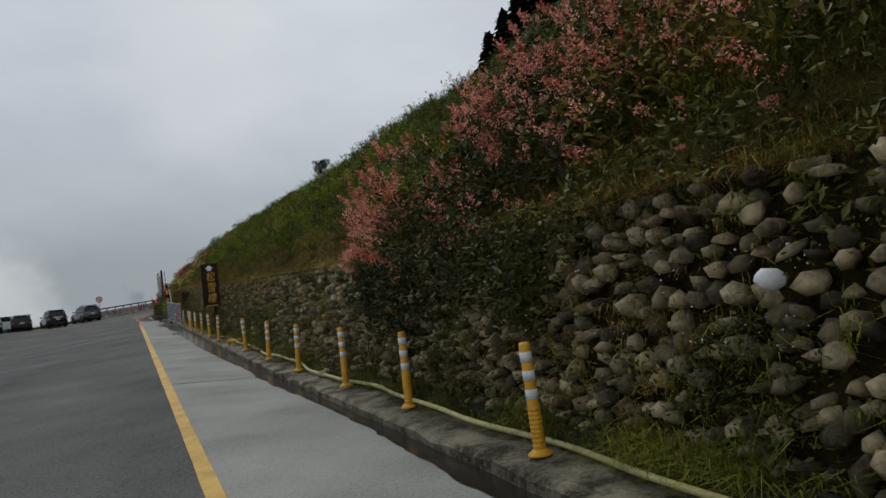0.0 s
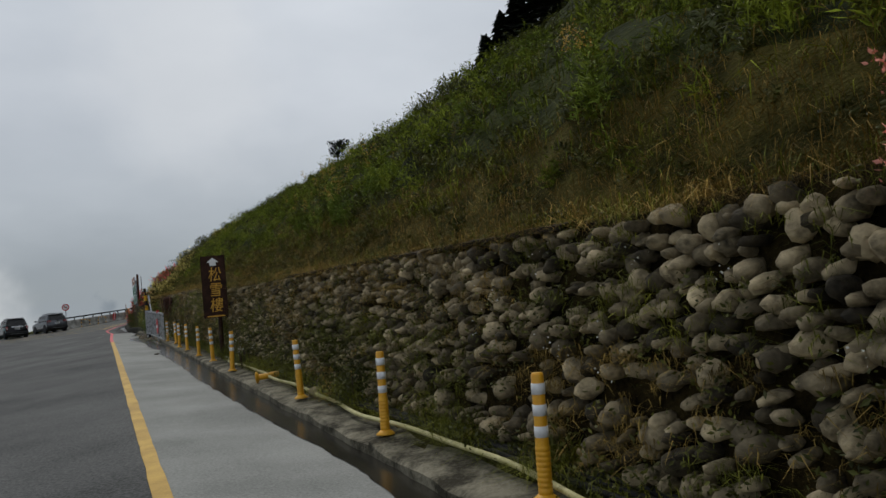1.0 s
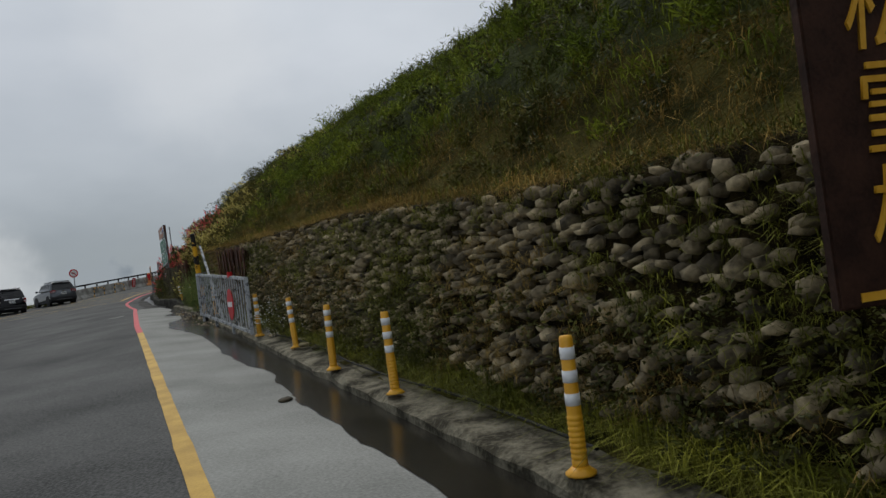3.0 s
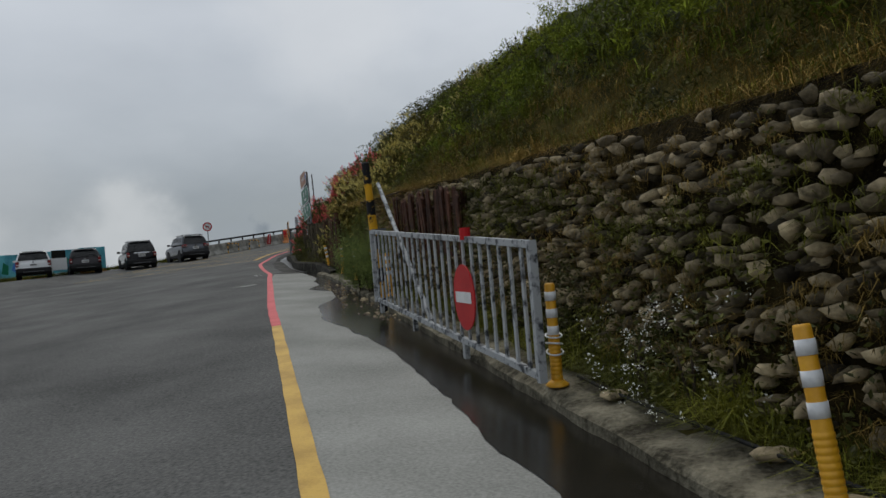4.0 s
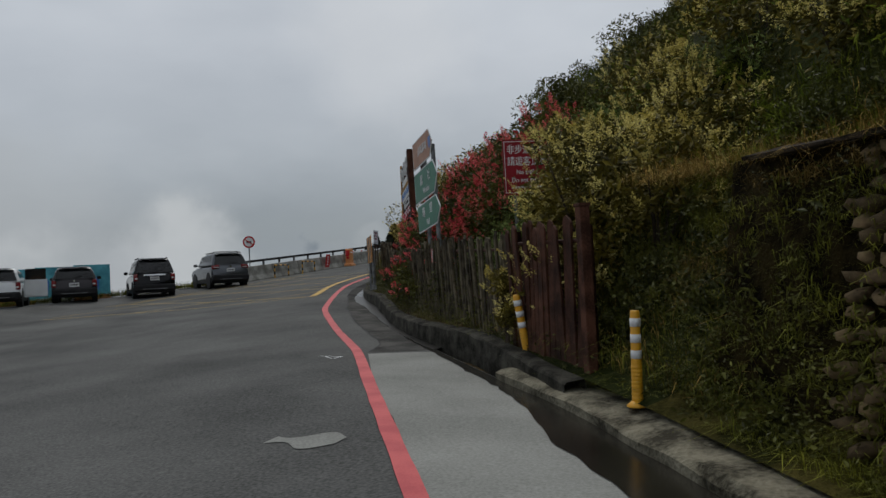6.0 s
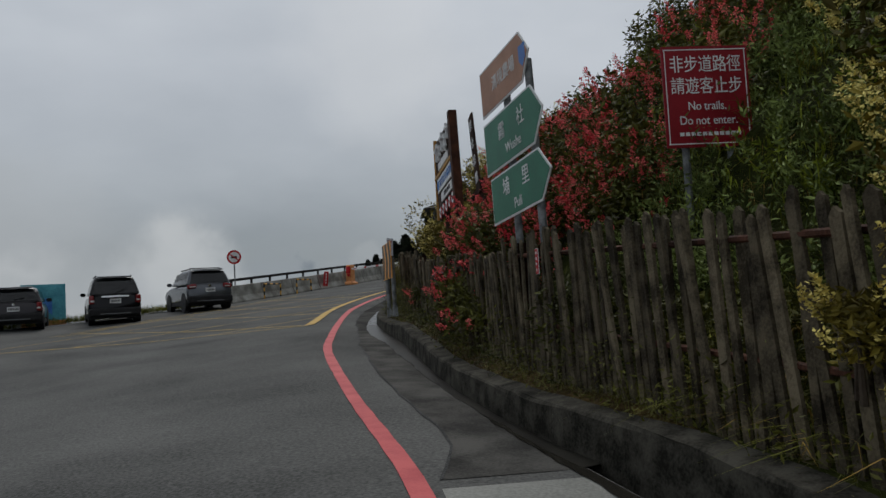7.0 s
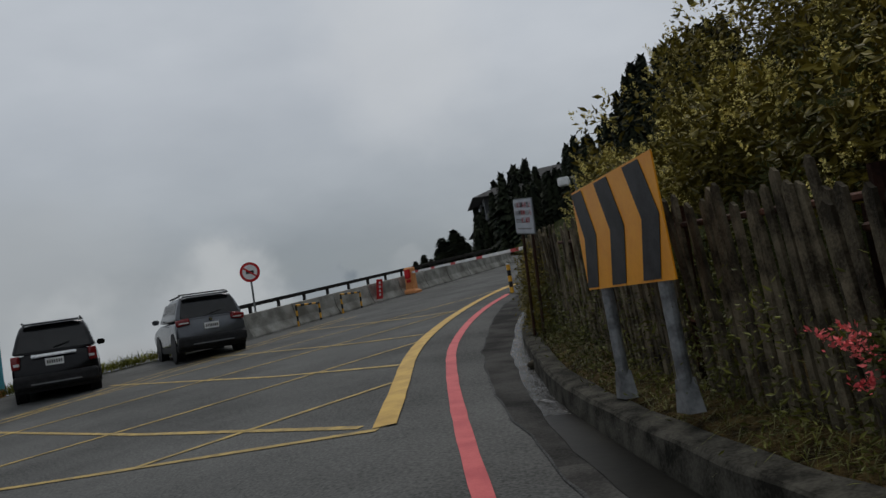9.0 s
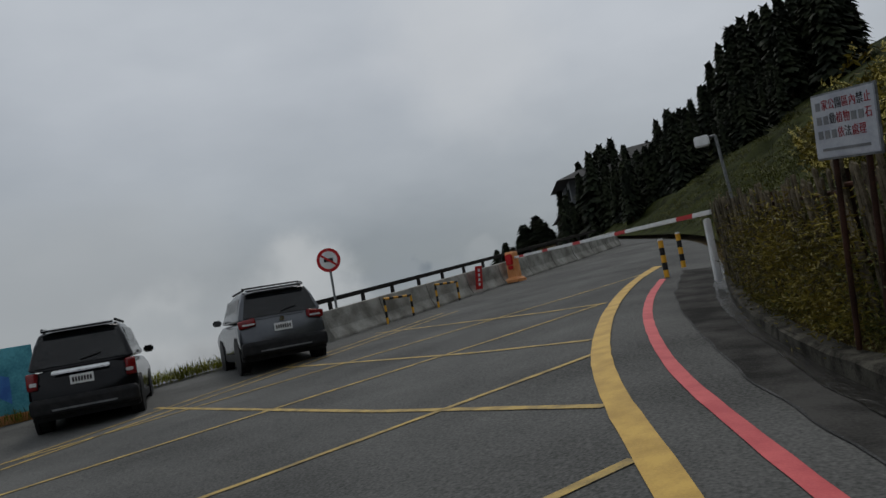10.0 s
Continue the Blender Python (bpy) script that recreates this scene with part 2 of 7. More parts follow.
KERB = np.array([at_sp(-70, -0.22), at_sp(-30, -0.22), at_sp(10, -0.24), at_sp(43, -0.24),
                 (-22.65, 51.6), (-24.0, 53.9), (-24.85, 55.3), (-26.15, 57.9), (-27.0, 59.95), (-27.85, 61.75), (-28.95, 63.95), (-29.65, 65.6), (-30.2, 67.1), (-30.75, 68.8),
                 (-31.4, 70.8), (-31.95, 72.9), (-32.4, 75.2), (-32.65, 77.0), (-32.85, 79.0), (-33.2, 83.0), (-34.5, 93.0), (-37.0, 104.0), (-43.5, 123.0), (-57.5, 166.0), (-80, 241)])


def smooth_line(points, step):
    """Evenly spaced points along a rounded line through the points given."""
    p = np.array(points, float)
    for _ in range(2):
        q = [p[0]]
        for a, b in zip(p[:-1], p[1:]):
            q += [0.75 * a + 0.25 * b, 0.25 * a + 0.75 * b]
        p = np.array(q + [p[-1]])
    d = np.r_[0, np.cumsum(np.hypot(*np.diff(p, axis=0).T))]
    n = max(2, int(d[-1] / step) + 1)
    u = np.linspace(0, d[-1], n)
    return np.c_[np.interp(u, d, p[:, 0]), np.interp(u, d, p[:, 1])]


KERB_L = smooth_line(KERB, 0.5)
KT = np.gradient(KERB_L, axis=0)
KT /= np.hypot(KT[:, 0], KT[:, 1])[:, None]
KN = np.c_[KT[:, 1], -KT[:, 0]]          # to the right, uphill
KD = np.r_[0, np.cumsum(np.hypot(*np.diff(KERB_L, axis=0).T))]
K0 = float(np.interp(0, (KERB_L - np.array(ORI)) @ np.array(DIR_S), KD))   # where s is 0


def kerb_at(s, off=0.0):
    """The plan place at s metres along the kerb (0 at the plan's origin), off metres uphill of its foot."""
    u = s + K0
    x, y = np.interp(u, KD, KERB_L[:, 0]), np.interp(u, KD, KERB_L[:, 1])
    nx, ny = np.interp(u, KD, KN[:, 0]), np.interp(u, KD, KN[:, 1])
    return np.array([x + off * nx, y + off * ny]).T


def kerb_dist(x, y):
    """Signed distance from the kerb's foot: positive uphill of it."""
    x, y = np.atleast_1d(x).astype(float), np.atleast_1d(y).astype(float)
    out = np.empty(len(x))
    for i in range(0, len(x), 4000):
        dx, dy = x[i:i + 4000, None] - KERB_L[None, :, 0], y[i:i + 4000, None] - KERB_L[None, :, 1]
        k = np.argmin(dx * dx + dy * dy, axis=1)
        j = np.arange(len(k))
        ex, ey = dx[j, k], dy[j, k]
        across, along = ex * KN[k, 0] + ey * KN[k, 1], ex * KT[k, 0] + ey * KT[k, 1]
        out[i:i + 4000] = np.where(np.abs(along) < 0.4, across, np.sign(across) * np.hypot(ex, ey))
    return out


def road_z(x, y):
    """The road's surface: a gentle climb, dished towards the kerb."""
    d = kerb_dist(x, y)
    return plane_z(np.asarray(x, float), np.asarray(y, float)) - 0.2 * np.clip(1 + d / 1.7, 0, 1)


def rz(x, y):
    return float(road_z([x], [y])[0])


def wall_top(s):
    return np.interp(s, [-60, 18, 24, 60], [1.52, 1.52, 1.72, 1.72])


def hill_h(d, s):
    """Height above the road's plane of the bank, d metres uphill of the kerb's foot."""
    wall_end = np.clip((s - 39) / 6, 0, 1)
    low = np.interp(d, [0.0, 0.5, 0.7, 0.85, 1.0, 1.7, 2.4, 8.6, 30, 90, 160], [-0.1, -0.08, 0.0, 0.7, 1.35, 2.15, 3.0, 7.1, 19.4, 55, 78])
    far = np.interp(d, [0.0, 0.35, 0.7, 2.4, 8.6, 30, 90, 160], [-0.1, 0.05, 0.2, 1.75, 6.3, 19, 54, 78])
    low = low * (1 + np.interp(s, [20, 34], [0.02, 0.1]) * np.clip((d - 1.6) / 2, 0, 1) * np.clip((9.5 - d) / 5, 0, 1))
    steep = np.interp(d, [0.0, 0.35, 0.7, 1.6, 2.4, 4.0, 8.6, 30, 90, 160], [-0.1, 0.05, 0.2, 0.95, 1.95, 3.95, 6.85, 17.6, 52.5, 77])
    w = np.interp(s, [57, 62], [1.0, 0.0])
    far = steep * w + far * (1 - w)
    return (low * (1 - wall_end) + far * wall_end) * np.interp(s, [72, 92], [1.0, 0.66])


def hill_points(s, d):
    """Places on the bank's surface."""
    s, d = np.atleast_1d(s).astype(float), np.atleast_1d(d).astype(float)
    s, d = np.broadcast_arrays(s, d)
    base, xy = kerb_at(s, 0), kerb_at(s, d)
    z = plane_z(base[:, 0], base[:, 1]) + hill_h(d, s)
    for i, (x, y) in enumerate(xy):
        b = min(1, max(0, d[i] - 1.0) / 2)
        if b:
            z[i] += b * (0.5 * noise.noise((x * 0.35, y * 0.35, 1)) + 0.42 * noise.noise((x * 0.95, y * 0.95, 5)) + min(2.5, d[i] / 12) * noise.noise((x * 0.07, y * 0.07, 8)))
    return np.c_[xy, z]


def mesh_object(name, verts, faces, mats, parent=None, mat_index=None, smooth=False):
    me = bpy.data.meshes.new(name)
    me.from_pydata(np.asarray(verts).tolist(), [], faces.tolist() if isinstance(faces, np.ndarray) else faces)
    for m in (mats if isinstance(mats, (list, tuple)) else [mats]):
        me.materials.append(m)
    if mat_index is not None:
        me.polygons.foreach_set("material_index", np.asarray(mat_index, dtype=np.int32))
    if smooth:
        me.polygons.foreach_set("use_smooth", np.ones(len(me.polygons), dtype=bool))
    me.update()
    ob = new(name, me)
    if parent:
        ob.parent = parent
    return ob


def part(name, bm, mat, parent, label="", smooth=False):
    me = bpy.data.meshes.new(name)
    bmesh.ops.recalc_face_normals(bm, faces=bm.faces)
    bm.to_mesh(me)
    bm.free()
    me.materials.append(mat)
    if smooth:
        me.polygons.foreach_set("use_smooth", np.ones(len(me.polygons), dtype=bool))
    ob = new(name, me)
    ob.parent = parent
    if label:
        tagged(ob, label)
    return ob


def thing(name, label, category, m=None, group="", kind=""):
    ob = new(name)
    ob.empty_display_size = 0.2
    if m is not None:
        ob.matrix_world = m
    return tagged(ob, label, category, group, kind)


def grid_faces(nu, nv):
    i = np.arange((nu - 1) * (nv - 1))
    a = (i // (nv - 1)) * nv + i % (nv - 1)
    return np.c_[a, a + nv, a + nv + 1, a + 1]


def ribbon(name, left, right, mat, lift, parent=None, zf=None):
    """A strip of road surface between two plan lines of equal length."""
    left, right = np.asarray(left, float), np.asarray(right, float)
    n = len(left)
    c = max(5, int(np.hypot(*(right - left).T).max() / 0.09) + 1)
    k = np.linspace(0, 1, c)
    xy = (left[:, None, :] * (1 - k)[None, :, None] + right[:, None, :] * k[None, :, None]).reshape(-1, 2)
    z = (zf or road_z)(xy[:, 0], xy[:, 1]) + lift
    ob = mesh_object(name, np.c_[xy, z], grid_faces(n, c), mat, parent, smooth=True)
    return ob


def side_line(line, off):
    t = np.gradient(line, axis=0)
    t /= np.hypot(t[:, 0], t[:, 1])[:, None]
    return line + off * np.c_[t[:, 1], -t[:, 0]]


def spline_line(points, step=0.3):
    """Points along a curve that runs smoothly through the points given."""
    p = np.array(points, float)
    p = np.r_[[2 * p[0] - p[1]], p, [2 * p[-1] - p[-2]]]
    out = []
    for a, b, c, d in zip(p[:-3], p[1:-2], p[2:-1], p[3:]):
        for u in np.arange(0, 1, step / max(step, np.hypot(*(c - b)))):
            out.append(0.5 * (2 * b + (c - a) * u + (2 * a - 5 * b + 4 * c - d) * u ** 2 + (3 * b - a - 3 * c + d) * u ** 3))
    return np.array(out + [p[-2]])


def stripe(name, points, width, mat, lift=0.006, label="", step=0.4, raw=False, wobble=0.0):
    line = smooth_line(points, step) if not raw else np.array(points, float)
    if raw:
        d = np.r_[0, np.cumsum(np.hypot(*np.diff(line, axis=0).T))]
        u = np.linspace(0, d[-1], max(2, int(d[-1] / step) + 1))
        line = np.c_[np.interp(u, d, line[:, 0]), np.interp(u, d, line[:, 1])]
    w = width / 2 + wobble * np.array([noise.noise((x * 2.3, y * 2.3, 0)) for x, y in line])[:, None]
    t = np.gradient(line, axis=0)
    t /= np.hypot(t[:, 0], t[:, 1])[:, None]
    nrm = np.c_[t[:, 1], -t[:, 0]]
    return tagged(ribbon(name, line - w * nrm, line + w * nrm, mat, lift), label or "painted line on the asphalt road", "road marking", kind="structure")


# ---- ground, road, kerb, wall, hill ----
def left_edge(y):
    return np.interp(y, [-60, 20, 45, 60, 72, 76, 82, 92, 106, 120, 240], [8, -24, -50, -54, -51, -48.5, -45.2, -43.0, -42.0, -46, -92])


gx, gy = np.meshgrid(np.r_[np.linspace(-260, -70, 20), np.linspace(-66, 30, 97), np.linspace(34, 120, 16)], np.r_[np.linspace(-60, 110, 171), np.linspace(114, 330, 30)], indexing="ij")
dk = kerb_dist(gx.ravel(), gy.ravel()).reshape(gx.shape)
out_l = np.maximum(0, left_edge(gy) - gx)
gzv = plane_z(gx, gy) - 0.30 - np.where(out_l > 0, np.minimum(out_l * 1.2, 130), 0)
tagged(mesh_object("ground", np.c_[gx.ravel(), gy.ravel(), gzv.ravel()], grid_faces(*gx.shape), M["soil"], smooth=True), "earth ground falling away into the cloud below the road", "ground", kind="structure")

ys = np.linspace(-50, 130, 181)
kerb_x = np.interp(ys, KERB_L[:, 1], KERB_L[:, 0])
rows_l = np.c_[left_edge(ys) + 0.6, ys]
nk = 90
k = np.linspace(0, 1, nk)
xy = (rows_l[:, None, :] * (1 - k)[None, :, None] + np.c_[kerb_x + 0.05, ys][:, None, :] * k[None, :, None]).reshape(-1, 2)
tagged(mesh_object("road", np.c_[xy, road_z(xy[:, 0], xy[:, 1])], grid_faces(len(ys), nk), M["asphalt"], smooth=True), "worn grey asphalt mountain road and parking strip", "road", kind="structure")

# concrete shoulder beside the yellow line
sv = np.arange(-60, 48.8, 0.5)
sh_l = np.array([kerb_at(a, float(np.interp(a, [39, 45, 48.5], [-1.76, -1.45, -0.98]))) for a in sv])
sh_r = kerb_at(sv, 0.02)
tagged(ribbon("shoulder", sh_l, sh_r, M["concrete"], 0.004), "pale smooth concrete shoulder beside the road", "pavement", kind="structure")

stripe("slab_joint", [(-4.3, 11.0), (-3.7, 11.2), (-2.9, 11.42)], 0.035, M["soil"], 0.007, "dark joint across the concrete shoulder", raw=True)
stripe("chalk_mark", [(-25.4, 52.98), (-25.05, 52.99)], 0.02, M["white_tape"], 0.007, "small white survey mark on the asphalt", raw=True, step=0.05)
stripe("chalk_mark", [(-25.3, 52.97), (-25.1, 52.76), (-25.05, 52.98)], 0.02, M["white_tape"], 0.0075, "small white survey mark on the asphalt", raw=True, step=0.05)
stripe("dusty_patch", [(-23.8, 48.7), (-23.15, 48.58)], 0.28, M["concrete"], 0.007, "pale dusty patch on the asphalt", raw=True, step=0.05, wobble=0.3)
YELLOW = [at_sp(-60, -1.985), at_sp(-20, -1.985), at_sp(10, -1.985), at_sp(25, -1.99), (-18.53, 39.85)]
stripe("edge_line_yellow", YELLOW, 0.135, M["yellow_line"], 0.009, "yellow painted edge line along the asphalt", raw=True, wobble=0.012)
RED = [(-18.53, 39.85), (-19.69, 42.18), (-20.76, 44.42), (-21.6, 46.2), (-23.6, 50.41), (-24.93, 53.26), (-25.5, 54.36), (-26.81, 56.72), (-28.73, 60.4), (-29.8, 62.91), (-30.86, 65.63), (-31.92, 68.57), (-32.75, 71.2), (-33.5, 74.5), (-33.95, 77.5), (-34.2, 80.6)]
stripe("edge_line_red", spline_line(RED), 0.14, M["red_line"], 0.009, "red painted no-stopping line along the road edge", raw=True, wobble=0.012)
BOX_EDGE = [(-31.62, 65.75), (-32.28, 67.75), (-33.13, 70.2), (-33.81, 72.8), (-34.48, 76.6), (-34.87, 80.8), (-34.87, 84.4)]
stripe("box_border", BOX_EDGE, 0.22, M["yellow_line"], 0.010, "thick yellow border of the painted box", wobble=0.012)
for a, b in [((-31.64, 65.65), (-42.0, 65.7)), ((-31.9, 65.85), (-42.0, 70.3)), ((-33.02, 69.59), (-42.5, 74.4)), ((-34.02, 73.29), (-41.6, 77.1)), ((-34.75, 77.5), (-41.5, 81.0)),
             ((-32.53, 68.14), (-34.3, 65.7)), ((-33.72, 72.16), (-38.2, 65.75)), ((-34.79, 77.59), (-42.1, 66.3)), ((-34.87, 82.6), (-42.4, 71.4)), ((-42.7, 69.8), (-40.6, 83.2)), ((-42.15, 69.6), (-40.05, 83.0))]:
    stripe("box_line", [a, b], 0.1, M["thin_line"], 0.008, "thin worn yellow line of the painted box", raw=True, wobble=0.015)

# the wet gutter along the kerb
WET_S = [-62, -10, -8.6, -7.2, -6.2, -4.7, -2.9, -0.8, 1.2, 1.9, 2.9, 4.7, 7, 9.5, 12.2, 15, 18, 21.5, 22.1, 22.5, 22.9, 23.6, 24.4, 25.3, 26.5, 28, 29.6, 30.8, 31.5, 32.8, 33.7, 35, 36.2, 37, 37.9, 38.5, 39.4, 39.7, 40.2, 40.7, 41.4, 43, 44.2, 45.3, 47, 50, 56]
WET_O = [-.24, -.24, -.23, -.21, -.17, -.14, -.16, -.24, -.29, -.26, -.25, -.34, -.4, -.45, -.5, -.47, -.5, -.56, -.49, -.52, -.42, -.4, -.56, -.59, -.65, -.6, -.6, -.63, -.72, -.86, -1.06, -1.02, -.94, -.62, -.45, -.44, -.43, -.67, -.86, -.7, -.49, -.47, -.3, -.16, -.1, -.06, -.05]
sv = np.arange(-60, 56, 0.15)
wp = np.interp(sv, WET_S, WET_O) + np.array([0.05 * noise.noise((s * 1.6, 0, 0)) + 0.035 * noise.noise((s * 5, 3, 0)) for s in sv])
wl_ = np.array([kerb_at(s, p) for s, p in zip(sv, wp)])
tagged(ribbon("gutter_water", wl_, kerb_at(sv, 0.02), M["wet"], 0.011), "shallow dark water film running along the kerb", "puddle", kind="structure")

# worn strip of concrete and old asphalt along the bend, with a dark runnel and standing water at the kerb's foot
sv = np.arange(48.7, 79, 0.3)
edge = np.interp(sv, [48.7, 49.6, 50.1, 51.7, 54.4, 57.4, 59, 61.2, 63, 66.6, 68, 70.5, 74, 79], [-0.95, -0.61, -0.57, -0.6, -0.77, -0.84, -0.7, -0.65, -0.76, -0.77, -0.7, -0.72, -0.85, -0.85]) + np.array([0.05 * noise.noise((v * 1.3, 2, 0)) for v in sv])
strip_l, strip_r = np.array([kerb_at(a, b) for a, b in zip(sv, edge)]), kerb_at(sv, 0.3)
cut = int(np.searchsorted(sv, 60.2))
pale = material("old_strip_concrete", (0.022, 0.0212, 0.0192), 0.95, color2=(0.088, 0.085, 0.078), scale=1.6, fine=40, bump=0.5, spec=0.2)
dark = material("old_strip_asphalt", (0.014, 0.0136, 0.0125), 0.95, color2=(0.058, 0.0565, 0.053), scale=1.6, fine=40, bump=0.5, spec=0.1)
tagged(ribbon("gutter_strip", strip_l[:cut + 1], strip_r[:cut + 1], pale, 0.005), "worn rough concrete strip along the bend", "pavement", kind="structure")
tagged(ribbon("gutter_asphalt", strip_l[cut:], strip_r[cut:], dark, 0.005), "dark patched asphalt strip along the bend", "pavement", kind="structure")
seam = np.array([kerb_at(a, b) for a, b in zip(sv, edge)])
tagged(ribbon("broken_seam", seam, np.array([kerb_at(a, b + 0.022 + 0.02 * noise.noise((a * 3, 1, 1))) for a, b in zip(sv, edge)]), M["asphalt_new"], 0.009), "dark broken seam between asphalt and concrete", "pavement", kind="structure")
run = np.interp(sv, [48, 50, 51, 53.2, 56, 57.5, 59.1, 61.1, 63, 64.3, 66, 68.1, 73.5, 79], [0.0, -0.02, -0.06, -0.16, -0.34, -0.33, -0.44, -0.46, -0.43, -0.41, -0.38, -0.23, -0.19, -0.18]) + np.array([0.05 * noise.noise((v * 2.1, 5, 0)) for v in sv])
bend_l, bend_r = np.array([kerb_at(a, b) for a, b in zip(sv, run)]), kerb_at(sv, 0.3)
# the fence's dark reflection is put into the pool's base colour, with little gloss
pool = material("mirror_dark_gutter_water", (0.006, 0.0056, 0.0045), 0.35, color2=(0.018, 0.017, 0.0135), scale=1.5, fine=14, bump=0.3, bump_dist=0.01, spec=0.12)
stream = material("rippling_gutter_water", (0.006, 0.0058, 0.005), 0.25, color2=(0.02, 0.0195, 0.018), scale=6, fine=26, bump=1.0, bump_dist=0.03, spec=0.25)
cut = int(np.searchsorted(sv, 61.7))
tagged(ribbon("gutter_pool", bend_l[:cut + 1], bend_r[:cut + 1], pool, 0.012), "muddy pool at the garden kerb, coloured dark as the fence's reflection", "puddle", kind="structure")
tagged(ribbon("gutter_runnel", bend_l[cut:], bend_r[cut:], stream, 0.012), "rippling shallow stream at the foot of the garden kerb", "puddle", kind="structure")


def garden_off(s):
    """Where the garden kerb's face stands, uphill of the kerb's line."""
    return float(np.interp(s, [44, 47.5, 48.5, 49.2, 50.4, 52.5, 56, 57.5, 60.2, 62.7, 64.2, 66.1, 68.6, 73.3, 79], [0.1, 0.28, 0.18, 0.12, 0.07, 0.0, -0.08, -0.04, -0.11, -0.22, -0.2, -0.15, -0.07, 0.03, 0.05]))


def garden_top(s):
    """The garden kerb's top above the road's plane."""
    return float(np.interp(s, [44, 46, 48, 49, 50.3, 52.7, 55, 57.7, 59.4, 61, 64, 66.5, 70.5, 79], [-0.02, 0.06, 0.1, 0.11, 0.07, 0.05, 0.07, 0.11, 0.06, 0.03, 0.03, -0.02, -0.08, -0.06]))


def loft(name, s_values, profile, mat, parent=None, rough=0.0, seed=0, smooth=False, zf=plane_z, off_of=None, top_of=None):
    """A kerb-like body: profile rows of (metres uphill of the kerb's foot, height above the road's plane)."""
    rows = []
    for s in s_values:
        for j, (o, h) in enumerate(profile):
            a = rough * noise.noise((s * 1.7, j * 3.1, seed))
            b = rough * noise.noise((s * 1.7, j * 3.1, seed + 9))
            x, y = kerb_at(s, o + a + (off_of(s) if off_of else 0))
            rows.append((x, y, float(zf(x, y)) + h + b + (top_of(s) if top_of and h > -0.45 else 0)))
    return mesh_object(name, np.array(rows), grid_faces(len(s_values), len(profile)), mat, parent, smooth=smooth)


tagged(loft("kerb", np.arange(-60, 46, 0.22), [(0, -0.35), (0.0, -0.12), (0.05, -0.095), (0.42, -0.09), (0.45, -0.3)], M["kerb"], rough=0.05), "rough broken concrete kerb along the wet gutter", "kerb", kind="structure")
tagged(loft("garden_kerb", np.arange(44.2, 78.5, 0.2), [(-0.025, -0.5), (-0.015, -0.2), (-0.005, -0.025), (0.012, -0.004), (0.03, 0.0), (0.19, 0.0), (0.21, -0.04), (0.22, -0.3)], M["dark_kerb"], rough=0.02, seed=3, off_of=garden_off, top_of=garden_top), "low stained concrete garden wall along the bend", "kerb", kind="structure")

tagged(loft("garden_bed", np.arange(44.4, 78.3, 0.4), [(0.2, -0.12), (0.24, -0.03), (0.36, 0.0), (0.7, 0.06), (1.2, 0.36), (1.3, 0.1)], M["soil"], rough=0.05, seed=6, smooth=True, off_of=garden_off, top_of=garden_top), "bed of dark earth under the picket fence", "soil", kind="structure")

# hillside: one sheet from the kerb to the ridge
hs = np.r_[np.arange(-60, -16, 1.0), np.arange(-16, 64, 0.5), np.arange(64, 120, 1.0), np.arange(124, 260, 6)]
hd = np.r_[0.3, 0.45, 0.6, 0.75, 0.9, 1.05, np.arange(1.3, 6, 0.4), np.arange(6.5, 30, 1.2), np.arange(32, 160, 8)]
hill_s, hill_d = np.meshgrid(hs, hd, indexing="ij")
hv = hill_points(hill_s.ravel(), hill_d.ravel())
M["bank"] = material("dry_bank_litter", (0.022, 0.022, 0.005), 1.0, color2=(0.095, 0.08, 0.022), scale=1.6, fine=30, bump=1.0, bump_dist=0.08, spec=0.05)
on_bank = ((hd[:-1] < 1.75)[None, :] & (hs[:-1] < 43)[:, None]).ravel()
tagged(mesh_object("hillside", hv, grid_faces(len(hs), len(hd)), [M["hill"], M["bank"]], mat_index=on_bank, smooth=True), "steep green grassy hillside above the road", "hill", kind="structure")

# body of the dry-stone wall, coloured dark as the shade between its stones, which are set into it further down
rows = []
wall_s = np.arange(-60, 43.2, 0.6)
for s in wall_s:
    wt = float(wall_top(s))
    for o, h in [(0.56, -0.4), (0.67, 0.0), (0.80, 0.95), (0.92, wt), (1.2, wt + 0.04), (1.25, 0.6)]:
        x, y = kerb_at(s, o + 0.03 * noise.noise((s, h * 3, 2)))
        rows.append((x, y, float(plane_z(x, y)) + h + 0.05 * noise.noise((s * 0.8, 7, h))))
stone_wall = tagged(mesh_object("stone_wall", np.array(rows), grid_faces(len(wall_s), 6), M["gap_shaded_earth"], smooth=True), "mossy dry-stone retaining wall of rounded grey cobbles", "wall", kind="structure")

# ---- more materials ----
M["old_board"] = material("weathered_dark_board", (0.012, 0.009, 0.006), 0.9, color2=(0.06, 0.047, 0.035), scale=5, fine=40, bump=0.6, spec=0.1)
M["gate_paint"] = material("peeling_grey_paint", (0.035, 0.04, 0.045), 0.7, color2=(0.36, 0.375, 0.385), scale=9, fine=30, bump=0.3, ramp=(0.36, 0.5))
M["red_sign"] = material("red_sign_face", (0.42, 0.012, 0.016), 0.45, color2=(0.5, 0.02, 0.022), scale=3, fine=30, bump=0.03, spec=0.2)
M["dark_red_sign"] = material("dark_red_sign_face", (0.2, 0.008, 0.014), 0.45, color2=(0.26, 0.012, 0.02), scale=3, fine=30, bump=0.03, spec=0.2)
